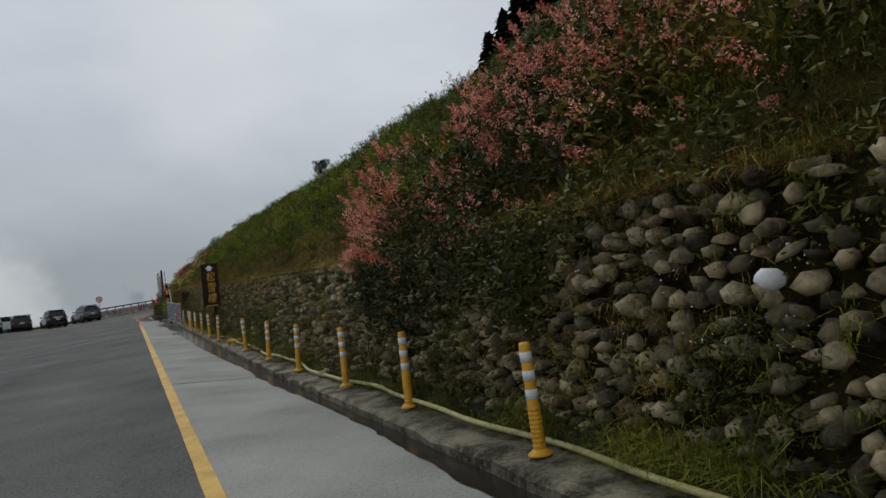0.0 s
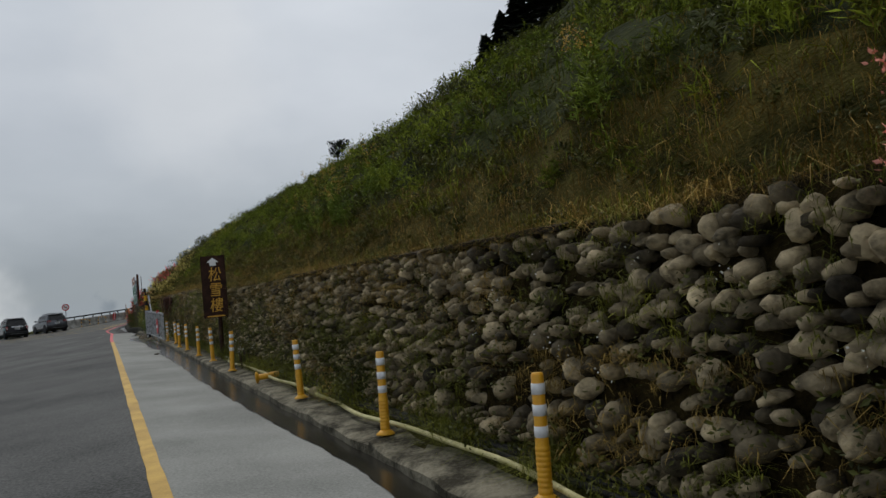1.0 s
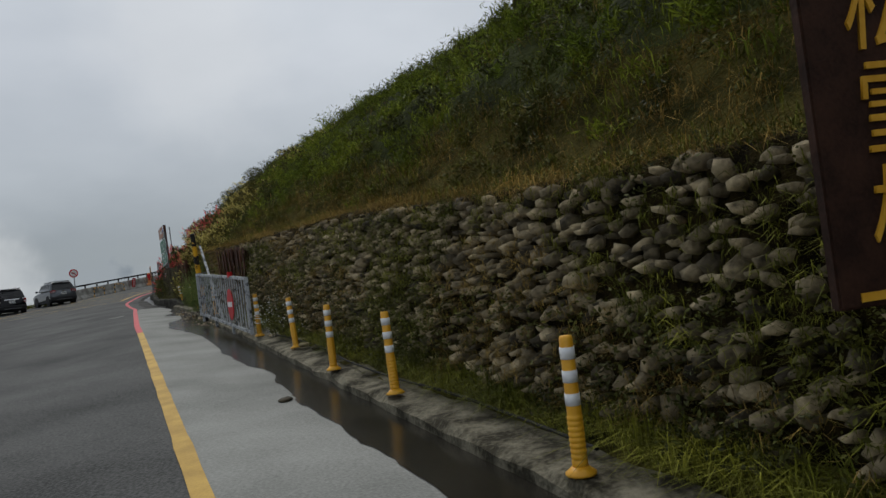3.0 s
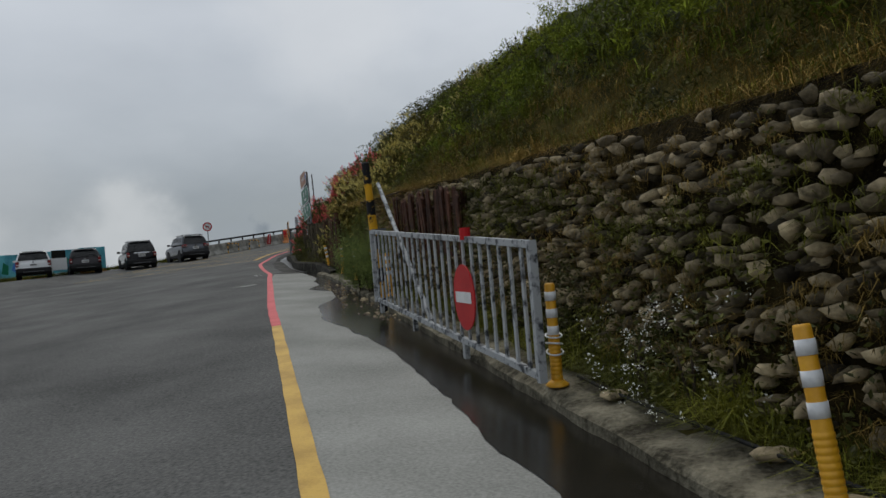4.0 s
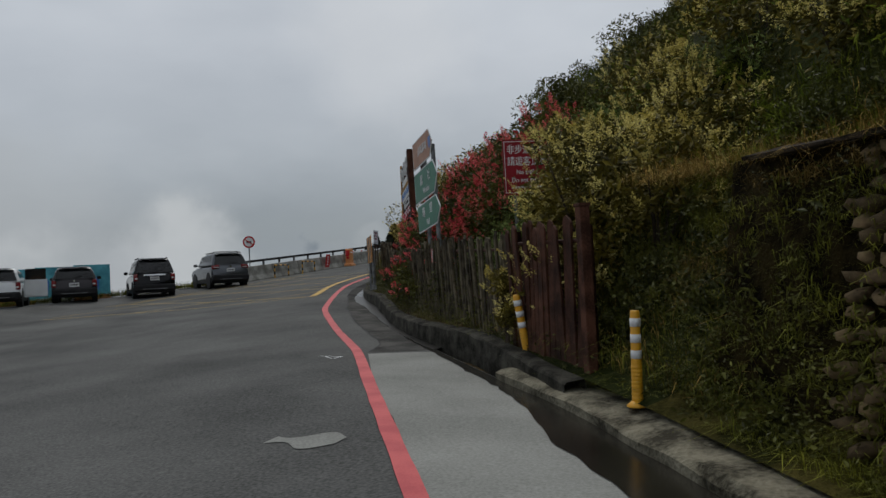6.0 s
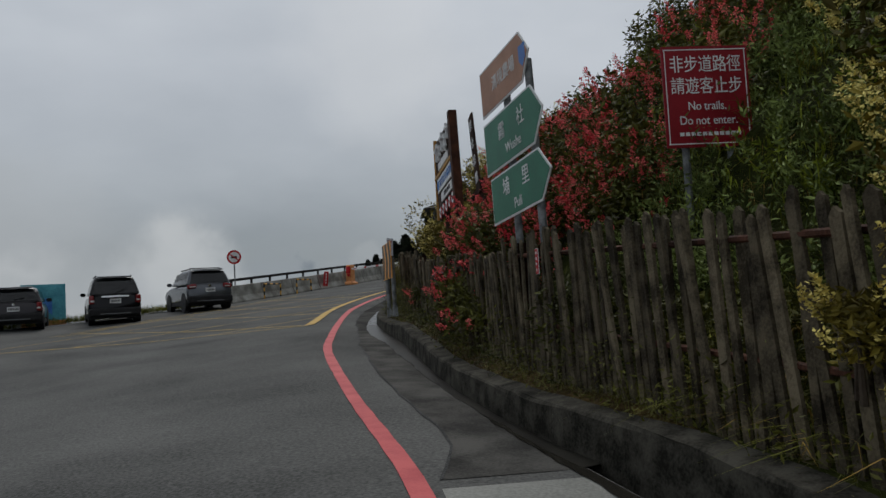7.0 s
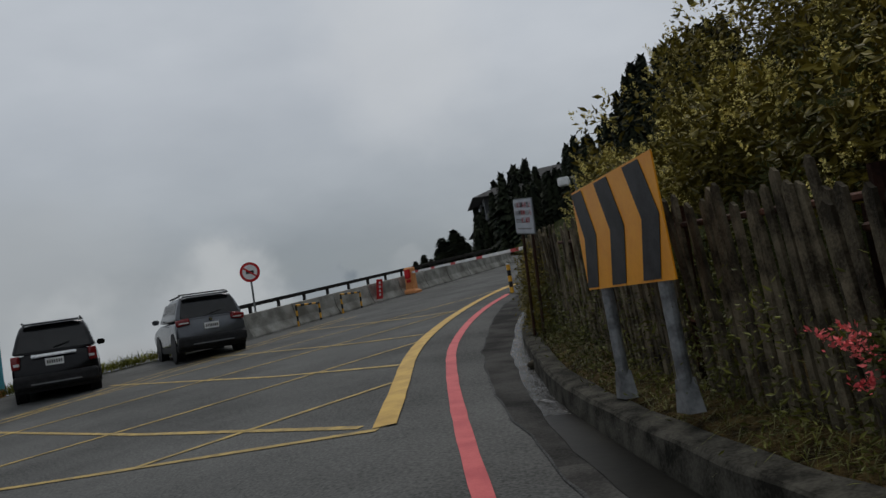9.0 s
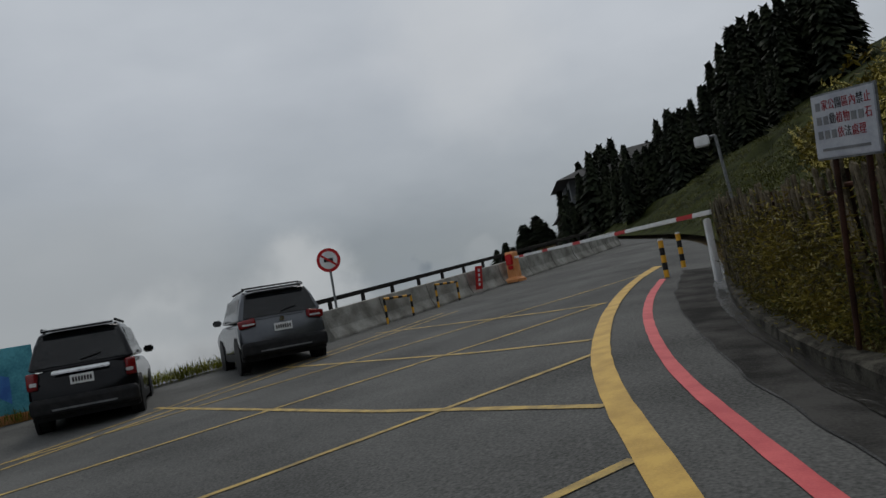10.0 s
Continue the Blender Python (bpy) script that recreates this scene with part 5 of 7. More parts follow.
def car(label, m, L, W, H, paint, belt, kind="suv", lower="trim", rails=False, slot=0.0, open_door=False, chrome_bar=False, lamp_high=False, bars=1):
    """A parked car: its tail at y = 0, its nose at y = L, on the ground at z = 0."""
    c = thing("car", label, "car", m, "parked cars")
    hw = W / 2
    r = 0.35 if kind == "suv" else 0.31
    low = 0.28 if kind == "suv" else 0.2
    hood = belt + 0.02
    body = [(0.06, low + 0.1), (0.0, low + 0.3), (0.03, belt - 0.18), (0.1, belt), (L * 0.74, belt + 0.02), (L * 0.76, hood), (L - 0.25, hood - 0.12), (L - 0.02, hood - 0.35), (L, low + 0.25), (L - 0.1, low)]
    if kind == "sedan":
        body = [(0.06, low + 0.1), (0.0, low + 0.3), (0.02, belt - 0.05), (0.12, belt + 0.04), (0.7, belt + 0.02), (L * 0.74, belt), (L - 0.3, belt - 0.14), (L - 0.03, belt - 0.32), (L, low + 0.25), (L - 0.1, low)]
    def bulge(k):
        return lambda z: k * hw * (1.0 - 0.1 * ((z - belt * 0.66) / (belt * 0.66)) ** 2)
    part("body", soften(layered(body, (bulge(-1), bulge(-0.94), bulge(-0.6), bulge(0.6), bulge(0.94), bulge(1)), (0.16, 0.07, 0, 0, 0.07, 0.16)), 0.05), M[paint], c, smooth=True)
    part("sill", box((W * 0.97, L * 0.93, 0.2), (0, L / 2, low + 0.06), (0, 0, 0), 0.03), M[lower], c, "dark plastic lower trim")
    if kind == "suv":
        ry0, ry1, fy0, fy1 = 0.1, 0.42, L * 0.52, L * 0.72
    else:
        ry0, ry1, fy0, fy1 = 0.75, 1.45, L * 0.5, L * 0.72
    cab = [(ry0, belt - 0.02), (ry0 + (ry1 - ry0) * 0.55, belt + (H - belt) * 0.62), (ry1, H - 0.05), (ry1 + 0.2, H), (fy0 - 0.3, H), (fy0, H - 0.05), (fy1, belt)]

    def wide(k):
        return lambda z: k * hw * (0.955 - 0.2 * max(0, (z - belt)) / (H - belt))
    part("cabin", soften(layered(cab, (wide(-1), wide(-0.93), wide(-0.6), wide(0.6), wide(0.93), wide(1)), (0.1, 0.04, 0, 0, 0.04, 0.1)), 0.04), M[paint], c, smooth=True)

    def slope(z):
        return float(np.interp(z, [belt, belt + (H - belt) * 0.62, H - 0.05], [ry0, ry0 + (ry1 - ry0) * 0.55, ry1]))
    za, zb = belt + 0.05, H - 0.09
    bm = bmesh.new()
    rows_ = []
    for z in np.linspace(za, zb, 5):
        w = wide(0.9)(z)
        rows_.append([bm.verts.new((x, slope(z) - 0.02, z)) for x in (-w, -w * 0.5, 0, w * 0.5, w)])
    for a, b in zip(rows_[:-1], rows_[1:]):
        for k in range(4):
            bm.faces.new((a[k], a[k + 1], b[k + 1], b[k]))
    bmesh.ops.solidify(bm, geom=bm.faces[:], thickness=-0.012)
    part("rear_window", bm, M["glass"], c, "dark glossy rear window")
    for sx in (-1, 1):
        zz0, zz1 = belt + 0.05, H - 0.12
        spans = [(slope(zz0) + 0.22, L * 0.36), (L * 0.375, L * 0.56), (L * 0.575, fy1 - 0.22)]
        for k, (a, b) in enumerate(spans):
            b1 = b if k < 2 else fy0 - 0.02
            a1 = a if k else slope(zz1) + 0.3
            bm = bmesh.new()
            v = [bm.verts.new((sx * (wide(1)(z) + 0.006), y, z)) for y, z in ((a, zz0), (b, zz0), (b1, zz1), (a1, zz1))]
            bm.faces.new(v)
            bmesh.ops.solidify(bm, geom=bm.faces[:], thickness=0.01)
            part("side_window", bm, M["glass"], c, "dark glossy side window")
        mir = part("mirror", box((0.2, 0.1, 0.14), (sx * (hw + 0.08), L * 0.66, belt + 0.1), (0, 0, 0), 0.03), M[paint], c)
        lz = belt - 0.16 if not lamp_high else belt - 0.06
        lw, lh = (0.36, 0.17) if lamp_high else (0.17, 0.3)
        lamp = part("tail_lamp", soften(box((lw, 0.16, lh), (sx * (hw - lw / 2 - 0.025), 0.1, lz), (0, sx * (8 if lamp_high else 0), sx * 16)), 0.035), M["lamp_red"], c, "red tail lamp", smooth=True)
        part("clear_band", box((lw * 0.7, 0.02, lh * 0.2), (sx * (hw - lw / 2 - 0.04), 0.012, lz - lh * 0.15), (0, 0, sx * 16), 0.006), M["lamp_white"], lamp, "pale indicator lens")
        part("reflector", box((0.16, 0.04, 0.06), (sx * (hw - 0.2), 0.01, low + 0.2), (0, 0, sx * 8), 0.01), M["lamp_red"], c, "red bumper reflector")
        if rails:
            part("roof_rail", rod((sx * hw * 0.68, ry1 + 0.15, H + 0.02), (sx * hw * 0.68, fy0 - 0.1, H + 0.02), 0.026, 8), M["trim"], c)
        for y in (0.78, L - 0.88):
            w = part("wheel", lathe([(0.18, -0.11), (r - 0.04, -0.11), (r, -0.08), (r, 0.08), (r - 0.04, 0.11), (0.18, 0.11)], 26, pose(sx * (hw - 0.13), y, r, 0, 90, 0)), M["rubber"], c, "black tyre", smooth=False)
            bm = lathe([(0.19, -0.02), (r * 0.68, -0.02), (r * 0.68, 0.02), (0.19, 0.02)], 22)
            for k in range(6):
                add_box(bm, (r * 1.3, 0.05, 0.03), (0, 0, 0.02), (0, 0, k * 60))
            bmesh.ops.transform(bm, matrix=pose(sx * (hw - 0.04), y, r, 0, 90 * sx, 0), verts=bm.verts)
            part("rim", bm, M["alloy"], w, "alloy rim")
            part("wheel_arch", lathe([(r + 0.06, -0.02), (r + 0.06, 0.03), (r - 0.02, 0.03)], 24, pose(sx * (hw - 0.03), y, r + 0.02, 0, 90 * sx, 0)), M["trim"], c, "dark wheel arch")
    part("bumper", soften(box((W * 0.98, 0.26, 0.3), (0, 0.07, low + 0.2)), 0.08), M[lower if kind == "suv" else paint], c)
    part("skid_plate", box((W * 0.6, 0.1, 0.07), (0, -0.02, low + 0.14), (0, 0, 0), 0.02), M["grey_trim"], c, "grey lower bumper strip")
    pz = belt - 0.22 if kind == "suv" else low + 0.36
    plate_ = part("number_plate", box((0.38, 0.012, 0.16), (0, -0.005, pz), (0, 0, 0), 0.003), M["white_paint"], c, "white number plate")
    for k in range(7):
        part("plate_bar", box((0.03, 0.004, 0.08), (-0.14 + k * 0.047, -0.013, pz)), M["black_paint"], plate_)
    if chrome_bar:
        part("tailgate_bar", box((W * 0.52, 0.04, 0.07), (0, -0.012, pz + 0.16), (-24, 0, 0), 0.015), M["chrome"], c, "bright chrome tailgate bar")
    else:
        part("badge", tube(0.05, 0.05, 0.02, 16, pose(0, 0.03, belt - 0.06, 90)), M["chrome"], c, "small chrome badge")
    part("spoiler", box((W * 0.66, 0.22, 0.035), (0, ry1 - 0.06, H - 0.015), (6, 0, 0), 0.012), M[paint], c)
    part("wiper", rod((0, slope(za + 0.05) - 0.045, za + 0.05), (0.34, slope(za + 0.12) - 0.045, za + 0.12), 0.01, 6), M["trim"], c)
    if rails:
        for y in (ry1 + 0.35,)[:bars]:
            part("roof_bar", rod((-hw * 0.68, y, H + 0.06), (hw * 0.68, y, H + 0.06), 0.018, 8), M["trim"], c)
    if open_door:
        d = part("open_door", box((0.9, 0.06, 0.75), (hw + 0.42, L * 0.36, belt - 0.25), (0, 0, 18), 0.03), M[paint], c, "rear door standing open")
        part("door_window", box((0.8, 0.03, 0.45), (hw + 0.42, L * 0.36, belt + 0.32), (0, 0, 18), 0.02), M["glass"], d)
    return c


def park(x, y, az):
    return pose(x, y, rz(x, y), 0, 0, az)


car("black parked estate car with a chrome tailgate bar", park(-43.0, 73.35, 42.5), 4.45, 1.8, 1.8, "black_car", 1.1, chrome_bar=True, rails=True, bars=0)
car("dark grey parked crossover car with roof rails", park(-41.45, 77.15, 47), 4.4, 1.84, 1.72, "grey_car", 1.08, rails=True, lamp_high=True)
car("dark parked crossover car with a pale plate", park(-45.2, 70.9, 40), 4.4, 1.8, 1.55, "plum_car", 1.0)
car("white parked crossover car with a dark rear window", park(-46.1, 67.65, 40), 4.5, 1.84, 1.6, "white_car", 1.02, open_door=True)
car("white parked saloon car beside the hoarding", park(-47.3, 64.8, 42), 4.6, 1.82, 1.45, "white_car", 0.98, "sedan")

# big dark red vehicle further along
bus = thing("bus", "dark red bus parked beyond the white cars", "bus", park(-52.0, 61.5, 40))
part("body", box((2.4, 8.0, 2.4), (0, 4, 1.6), (0, 0, 0), 0.1), M["dark_red_sign"], bus)
part("rear_window", box((1.9, 0.03, 0.8), (0, -0.01, 2.1), (0, 0, 0), 0.01), M["glass"], bus)
for sx in (-1, 1):
    for y in (1.6, 6.4):
        part("wheel", lathe([(0.2, -0.12), (0.46, -0.12), (0.48, 0.0), (0.46, 0.12), (0.2, 0.12)], 22, pose(sx * 1.08, y, 0.48, 0, 90, 0)), M["rubber"], bus)

# ---- teal hoarding behind the cars ----
HO = [(-47.45, 75.9), (-50.6, 72.0), (-52.6, 68.2), (-54.2, 64.0), (-55.2, 59.0)]
hoard = thing("hoarding", "teal painted hoarding with faded pictures behind the cars", "hoarding", pose(0, 0, 0))
for a, b in zip(HO[:-1], HO[1:]):
    n = max(1, round(math.dist(a, b) / 1.5))
    for k in range(n):
        p0 = np.array(a) + (np.array(b) - np.array(a)) * k / n
        p1 = np.array(a) + (np.array(b) - np.array(a)) * (k + 1) / n
        d = p0 - p1
        z0 = float(plane_z(*p0)) - 0.1
        ml = facing(p1[0], p1[1], z0, d[0], d[1])
        w = float(np.hypot(*d))
        pn = part("panel", box((w - 0.02, 0.05, 1.55), (w / 2, 0, 0.98), (0, 0, 0), 0.006), M["teal"], hoard)
        pn.matrix_world = ml
        for q in range(2):
            art = part("painted_patch", plate([(0.15 + 0.6 * q, 0.6 + 0.2 * q), (0.55 + 0.6 * q, 0.5), (0.6 + 0.55 * q, 1.1), (0.3 + 0.6 * q, 1.3 - 0.1 * q)], 0.003, pose(0, -0.03, 0)), M["blue_sign" if (k + q) % 2 else "green_sign"], pn)
        ft = part("kerb_block", box((w - 0.02, 0.2, 0.28), (w / 2, -0.02, 0.14), (0, 0, 0), 0.03), M["white_paint" if k % 2 else "orange"], hoard, "painted concrete footing block")
        ft.matrix_world = ml

# ---- concrete barriers with a rail behind ----
BAR = smooth_line([(-43.2, 81.3), (-42.45, 86.0), (-41.75, 91.0), (-41.1, 96.5), (-40.6, 101.0), (-40.3, 106.5)], 0.25)
bd = np.r_[0, np.cumsum(np.hypot(*np.diff(BAR, axis=0).T))]


def bar_at(u):
    return np.array([np.interp(u, bd, BAR[:, 0]), np.interp(u, bd, BAR[:, 1])])


JP = [(-0.3, 0.0), (-0.3, 0.08), (-0.16, 0.33), (-0.09, 0.82), (0.09, 0.82), (0.16, 0.33), (0.3, 0.08), (0.3, 0.0)]
u = 0.0
while u < bd[-1] - 1.5:
    a, b = bar_at(u), bar_at(u + 2.45)
    d = b - a
    t = thing("concrete_barrier", "stained pale concrete traffic barrier block", "barrier", facing(a[0], a[1], float(plane_z(*a)) - 0.01, d[0], d[1]) @ pose(0, 0, 0, 0, -math.degrees(math.atan2(float(plane_z(*b) - plane_z(*a)), 2.45)), 0), "barrier row")
    bm = bmesh.new()
    ends = [[bm.verts.new((x, y, z)) for y, z in JP] for x in (0.01, 2.43)]
    for k in range(len(JP)):
        j = (k + 1) % len(JP)
        bm.faces.new((ends[0][k], ends[0][j], ends[1][j], ends[1][k]))
    bm.faces.new(ends[0])
    bm.faces.new(ends[1][::-1])
    bmesh.ops.bevel(bm, geom=bm.edges[:], offset=0.015, segments=1, affect="EDGES")
    part("block", bm, M["jersey"], t)
    u += 2.46
rail = thing("guard_rail", "dark steel guard rail behind the concrete barriers", "railing", pose(0, 0, 0))
for u in np.arange(-0.2, 23, 1.5):
    p = bar_at(max(0, u)) + np.array([-0.75, 0.0])
    z = float(plane_z(*p))
    part("rail_post", box((0.09, 0.09, 1.1), (p[0], p[1], z + 0.5)), M["black_rail"], rail)
    q = bar_at(u + 1.5) + np.array([-0.75, 0.0])
    part("rail_beam", box((math.dist(p, q) + 0.02, 0.07, 0.13), ((p[0] + q[0]) / 2, (p[1] + q[1]) / 2, (z + float(plane_z(*q))) / 2 + 1.06), (0, -math.degrees(math.atan2(float(plane_z(*q)) - z, math.dist(p, q))), math.degrees(math.atan2(q[1] - p[1], q[0] - p[0]))), 0.01), M["black_rail"], rail)


def hoop(u, label):
    p, q = bar_at(u) + np.array([0.42, -0.1]), bar_at(u + 1.3) + np.array([0.42, -0.1])
    d = q - p
    t = thing("hoop_guard", label, "guard", facing(p[0], p[1], float(plane_z(*p)), d[0], d[1]), "striped hoops")
    pts = [(0, 0)] + [(0, 0.72)] + [(1.3, 0.72)] + [(1.3, 0)]
    k = 0
    for (x0, z0), (x1, z1) in zip(pts[:-1], pts[1:]):
        n = max(2, round(math.dist((x0, z0), (x1, z1)) / 0.2))
        for i in range(n):
            part("stripe_black" if k % 2 else "stripe_yellow", rod((x0 + (x1 - x0) * i / n, 0, z0 + (z1 - z0) * i / n), (x0 + (x1 - x0) * (i + 1) / n, 0, z0 + (z1 - z0) * (i + 1) / n), 0.035, 10), M["black_paint" if k % 2 else "yellow_plastic"], t)
            k += 1


hoop(2.2, "black and yellow striped hoop guard before the barrier")
hoop(4.9, "black and yellow striped hoop guard before the barrier")
p = bar_at(7.6) + np.array([0.36, 0])
ban = thing("banner", "narrow red banner hung on the concrete barrier", "banner", facing(p[0], p[1], float(plane_z(*p)), 0.2, 1) @ pose(0, 0, 0, 8))
part("cloth", box((0.42, 0.02, 0.8), (0, 0, 0.55), (0, 0, 0), 0.005), M["red_sign"], ban)
for k in range(4):
    part("print_bar", box((0.12, 0.004, 0.1), (0, -0.013, 0.8 - k * 0.16)), M["white_paint"], ban)
ob = thing("water_barrier", "tall orange plastic barrier with a red device on top", "barrier", facing(-41.2, 91.3, float(plane_z(-41.2, 91.3)), 0.9, -0.2))
part("body", lathe([(0.42, 0), (0.42, 0.1), (0.26, 0.2), (0.24, 1.1), (0.2, 1.14)], 4, pose(0, 0, 0, 0, 0, 45)), M["orange"], ob)
part("red_device", box((0.28, 0.12, 0.4), (0, -0.2, 0.85), (0, 0, 0), 0.03), M["red_sign"], ob)
part("red_device", box((0.2, 0.1, 0.14), (0.03, -0.22, 0.55), (0, 0, 0), 0.03), M["red_sign"], ob)

# round prohibition sign
rs = thing("round_sign", "round white sign with red ring and slash on post", "sign", facing(-43.5, 82.5, 0, 0.9, 0.43))
rz0 = float(plane_z(-43.5, 82.5))
part("post", tube(0.035, 0.035, 4.3 - rz0, 10, Matrix.Translation((0, 0.03, rz0))), M["steel"], rs)
part("ring", tube(0.34, 0.34, 0.012, 36, Matrix.Translation((0, 0.01, 3.98)) @ pose(0, 0, 0, 90)), M["red_sign"], rs)
part("face", tube(0.25, 0.25, 0.004, 36, Matrix.Translation((0, -0.004, 3.98)) @ pose(0, 0, 0, 90)), M["white_paint"], rs)
part("symbol", box((0.26, 0.004, 0.1), (0, -0.011, 3.98), (0, 0, 0), 0.001), M["black_paint"], rs)
part("slash", box((0.52, 0.004, 0.055), (0, -0.017, 3.98), (0, 38, 0)), M["red_sign"], rs)

# ---- road barrier arm and striped posts ----
ax0, ax1 = (-32.7, 77.4, 2.97), (-41.3, 91.6, 3.42)
arm = thing("barrier_arm", "lowered white barrier arm with red stripes", "barrier arm", pose(0, 0, 0))
for k in range(24):
    q0 = [a + (b - a) * k / 24 for a, b in zip(ax0, ax1)]
    q1 = [a + (b - a) * (k + 1) / 24 for a, b in zip(ax0, ax1)]
    d = math.dist(q0, q1)
    part("arm_piece", box((d, 0.04, 0.08), tuple((a + b) / 2 for a, b in zip(q0, q1)), (0, -math.degrees(math.asin((q1[2] - q0[2]) / d)), math.degrees(math.atan2(q1[1] - q0[1], q1[0] - q0[0]))), 0.008), M["red_sign" if k % 5 == 1 else "white_paint"], arm)
zb = float(plane_z(-32.5, 77.3))
part("housing", box((0.11, 0.11, 1.1), (-32.82, 77.75, zb + 0.5), (0, 0, 30), 0.02), M["white_paint"], arm, "white barrier housing")
for x, y in ((-34.15, 80.9), (-34.0, 82.6)):
    z0 = float(plane_z(x, y)) - 0.06
    t = thing("striped_post", "short yellow and black striped traffic post", "post", pose(x, y, z0), "striped posts")
    for k in range(5):
        part("stripe", tube(0.055, 0.055, 0.158, 14, Matrix.Translation((0, 0, k * 0.16))), M["black_paint" if k % 2 else "yellow_plastic"], t)
    part("cap", tube(0.06, 0.05, 0.04, 14, Matrix.Translation((0, 0, 0.8))), M["white_tape"], t)

# floodlight beyond the fence
lp = thing("floodlight", "white floodlight on a slanting grey pole", "lamp", pose(-33.15, 89.9, 2.4))
part("pole", rod((0.1, 0, 0), (-0.12, 0, 3.55), 0.05, 10), M["steel"], lp)
part("arm", rod((-0.12, 0, 3.55), (-0.4, 0, 3.55), 0.04, 8), M["steel"], lp)
part("lamp_head", box((0.46, 0.3, 0.34), (-0.55, 0, 3.45), (0, 0, 0), 0.04), M["white_paint"], lp)

# ---- lodge on the far slope ----
house = thing("lodge", "grey mountain lodge with dark tiered roofs among trees", "building", pose(-52.6, 168, 0, 0, 0, 20))
hz = 6.0
for k, (w, d, h) in enumerate([(13, 12, 4.2), (12, 11, 3.4)]):
    part("wall", box((w, d, h), (0, 0, hz + h / 2)), M["house_wall"], house)
    for sx in (-1, 0, 1):
        wn_ = part("window", box((2.0, 0.12, 1.5), (sx * 3.6, -d / 2 - 0.04, hz + h * 0.5)), M["glass"], house)
        part("window_bar", box((0.08, 0.06, 1.5), (sx * 3.6, -d / 2 - 0.1, hz + h * 0.5)), M["white_paint"], wn_)
        part("window", box((0.12, 1.8, 1.5), (-w / 2 - 0.04, sx * 3.2, hz + h * 0.5)), M["glass"], house)
    bm = bmesh.new()
    bmesh.ops.create_cone(bm, cap_ends=True, segments=4, radius1=(w + 3) * 0.72, radius2=w * 0.52, depth=1.3, matrix=Matrix.Translation((0, 0, hz + h + 0.6)) @ pose(0, 0, 0, 0, 0, 45))
    part("roof", bm, M["roof"], house)
    hz += h + 0.9
ann = thing("annex", "long dark-roofed lodge annex on the slope", "building", pose(-43.4, 178, -2.6, 0, 0, -8))
part("wall", box((16, 9, 5), (0, 0, 17.5)), M["house_wall"], ann)
for k in range(4):
    part("window", box((2.2, 0.12, 1.4), (-5.5 + k * 3.6, -4.54, 18)), M["glass"], ann)
part("roof", layered([(-5.5, 19.8), (0, 22.2), (5.5, 19.8), (5.5, 19.5), (-5.5, 19.5)], (-9, -8.9, 8.9, 9), (0.1, 0, 0, 0.1)), M["roof"], ann)


# ---- conifers ----
def conifer_mesh(seed, h, n=460):
    g = np.random.default_rng(seed)
    v, f = [], []
    fat = (0.2, 0.27, 0.24, 0.3, 0.25, 0.22)[seed % 6]
    for i in range(n):
        t = g.uniform(0.04, 1.0) ** 0.8
        z = h * t
        r = (1 - t) * h * fat * g.uniform(0.3, 1.1) + 0.12
        a = g.uniform(0, 6.283) + 0.5 * round(t * 14)
        zz = h * (round(t * 16) / 16) * 0.4 + z * 0.6 + 0.2 * math.sin(3 * a + seed)
        c = np.array([math.cos(a) * r, math.sin(a) * r, zz - r * 0.25])
        o = np.array([math.cos(a), math.sin(a), -0.75])
        sd = np.array([-math.sin(a), math.cos(a), 0.15 * g.normal()])
        L, W = h * 0.06 * g.uniform(0.6, 1.4), h * 0.04 * g.uniform(0.6, 1.4)
        b = len(v)
        v += [c - o * L, c + sd * W, c + o * L, c - sd * W]
        f.append((b, b + 1, b + 2, b + 3))
    me = bpy.data.meshes.new("crown")
    me.from_pydata([tuple(map(float, q)) for q in v], [], f)
    me.materials.append(M["darkleaf"])
    return me


cm = [conifer_mesh(k, 10.0) for k in range(6)]
tb = tube(0.22, 0.05, 9.4, 8)
trunk_me = bpy.data.meshes.new("trunk")
tb.to_mesh(trunk_me)
tb.free()
trunk_me.materials.append(M["bark"])


def conifer(x, y, z, h, k, label="dark pointed conifer on the far slope", wide=1.0):
    t = thing("conifer", label, "tree", pose(x, y, z) @ Matrix.Diagonal((wide * h / 10, wide * h / 10, h / 10, 1)), "conifers on the slope")
    for nm, me in (("trunk", trunk_me), ("crown", cm[k % 6])):
        o = new(nm, me)
        o.parent = t
        o.matrix_parent_inverse = Matrix()
    return t


g = np.random.default_rng(21)
far_s = np.arange(70, 200, 2.0)
far_d = np.arange(1, 70, 1.5)
FS, FD = np.meshgrid(far_s, far_d, indexing="ij")
FP = hill_points(FS.ravel(), FD.ravel())


def slope_z(x, y):
    return float(FP[np.argmin((FP[:, 0] - x) ** 2 + (FP[:, 1] - y) ** 2), 2])


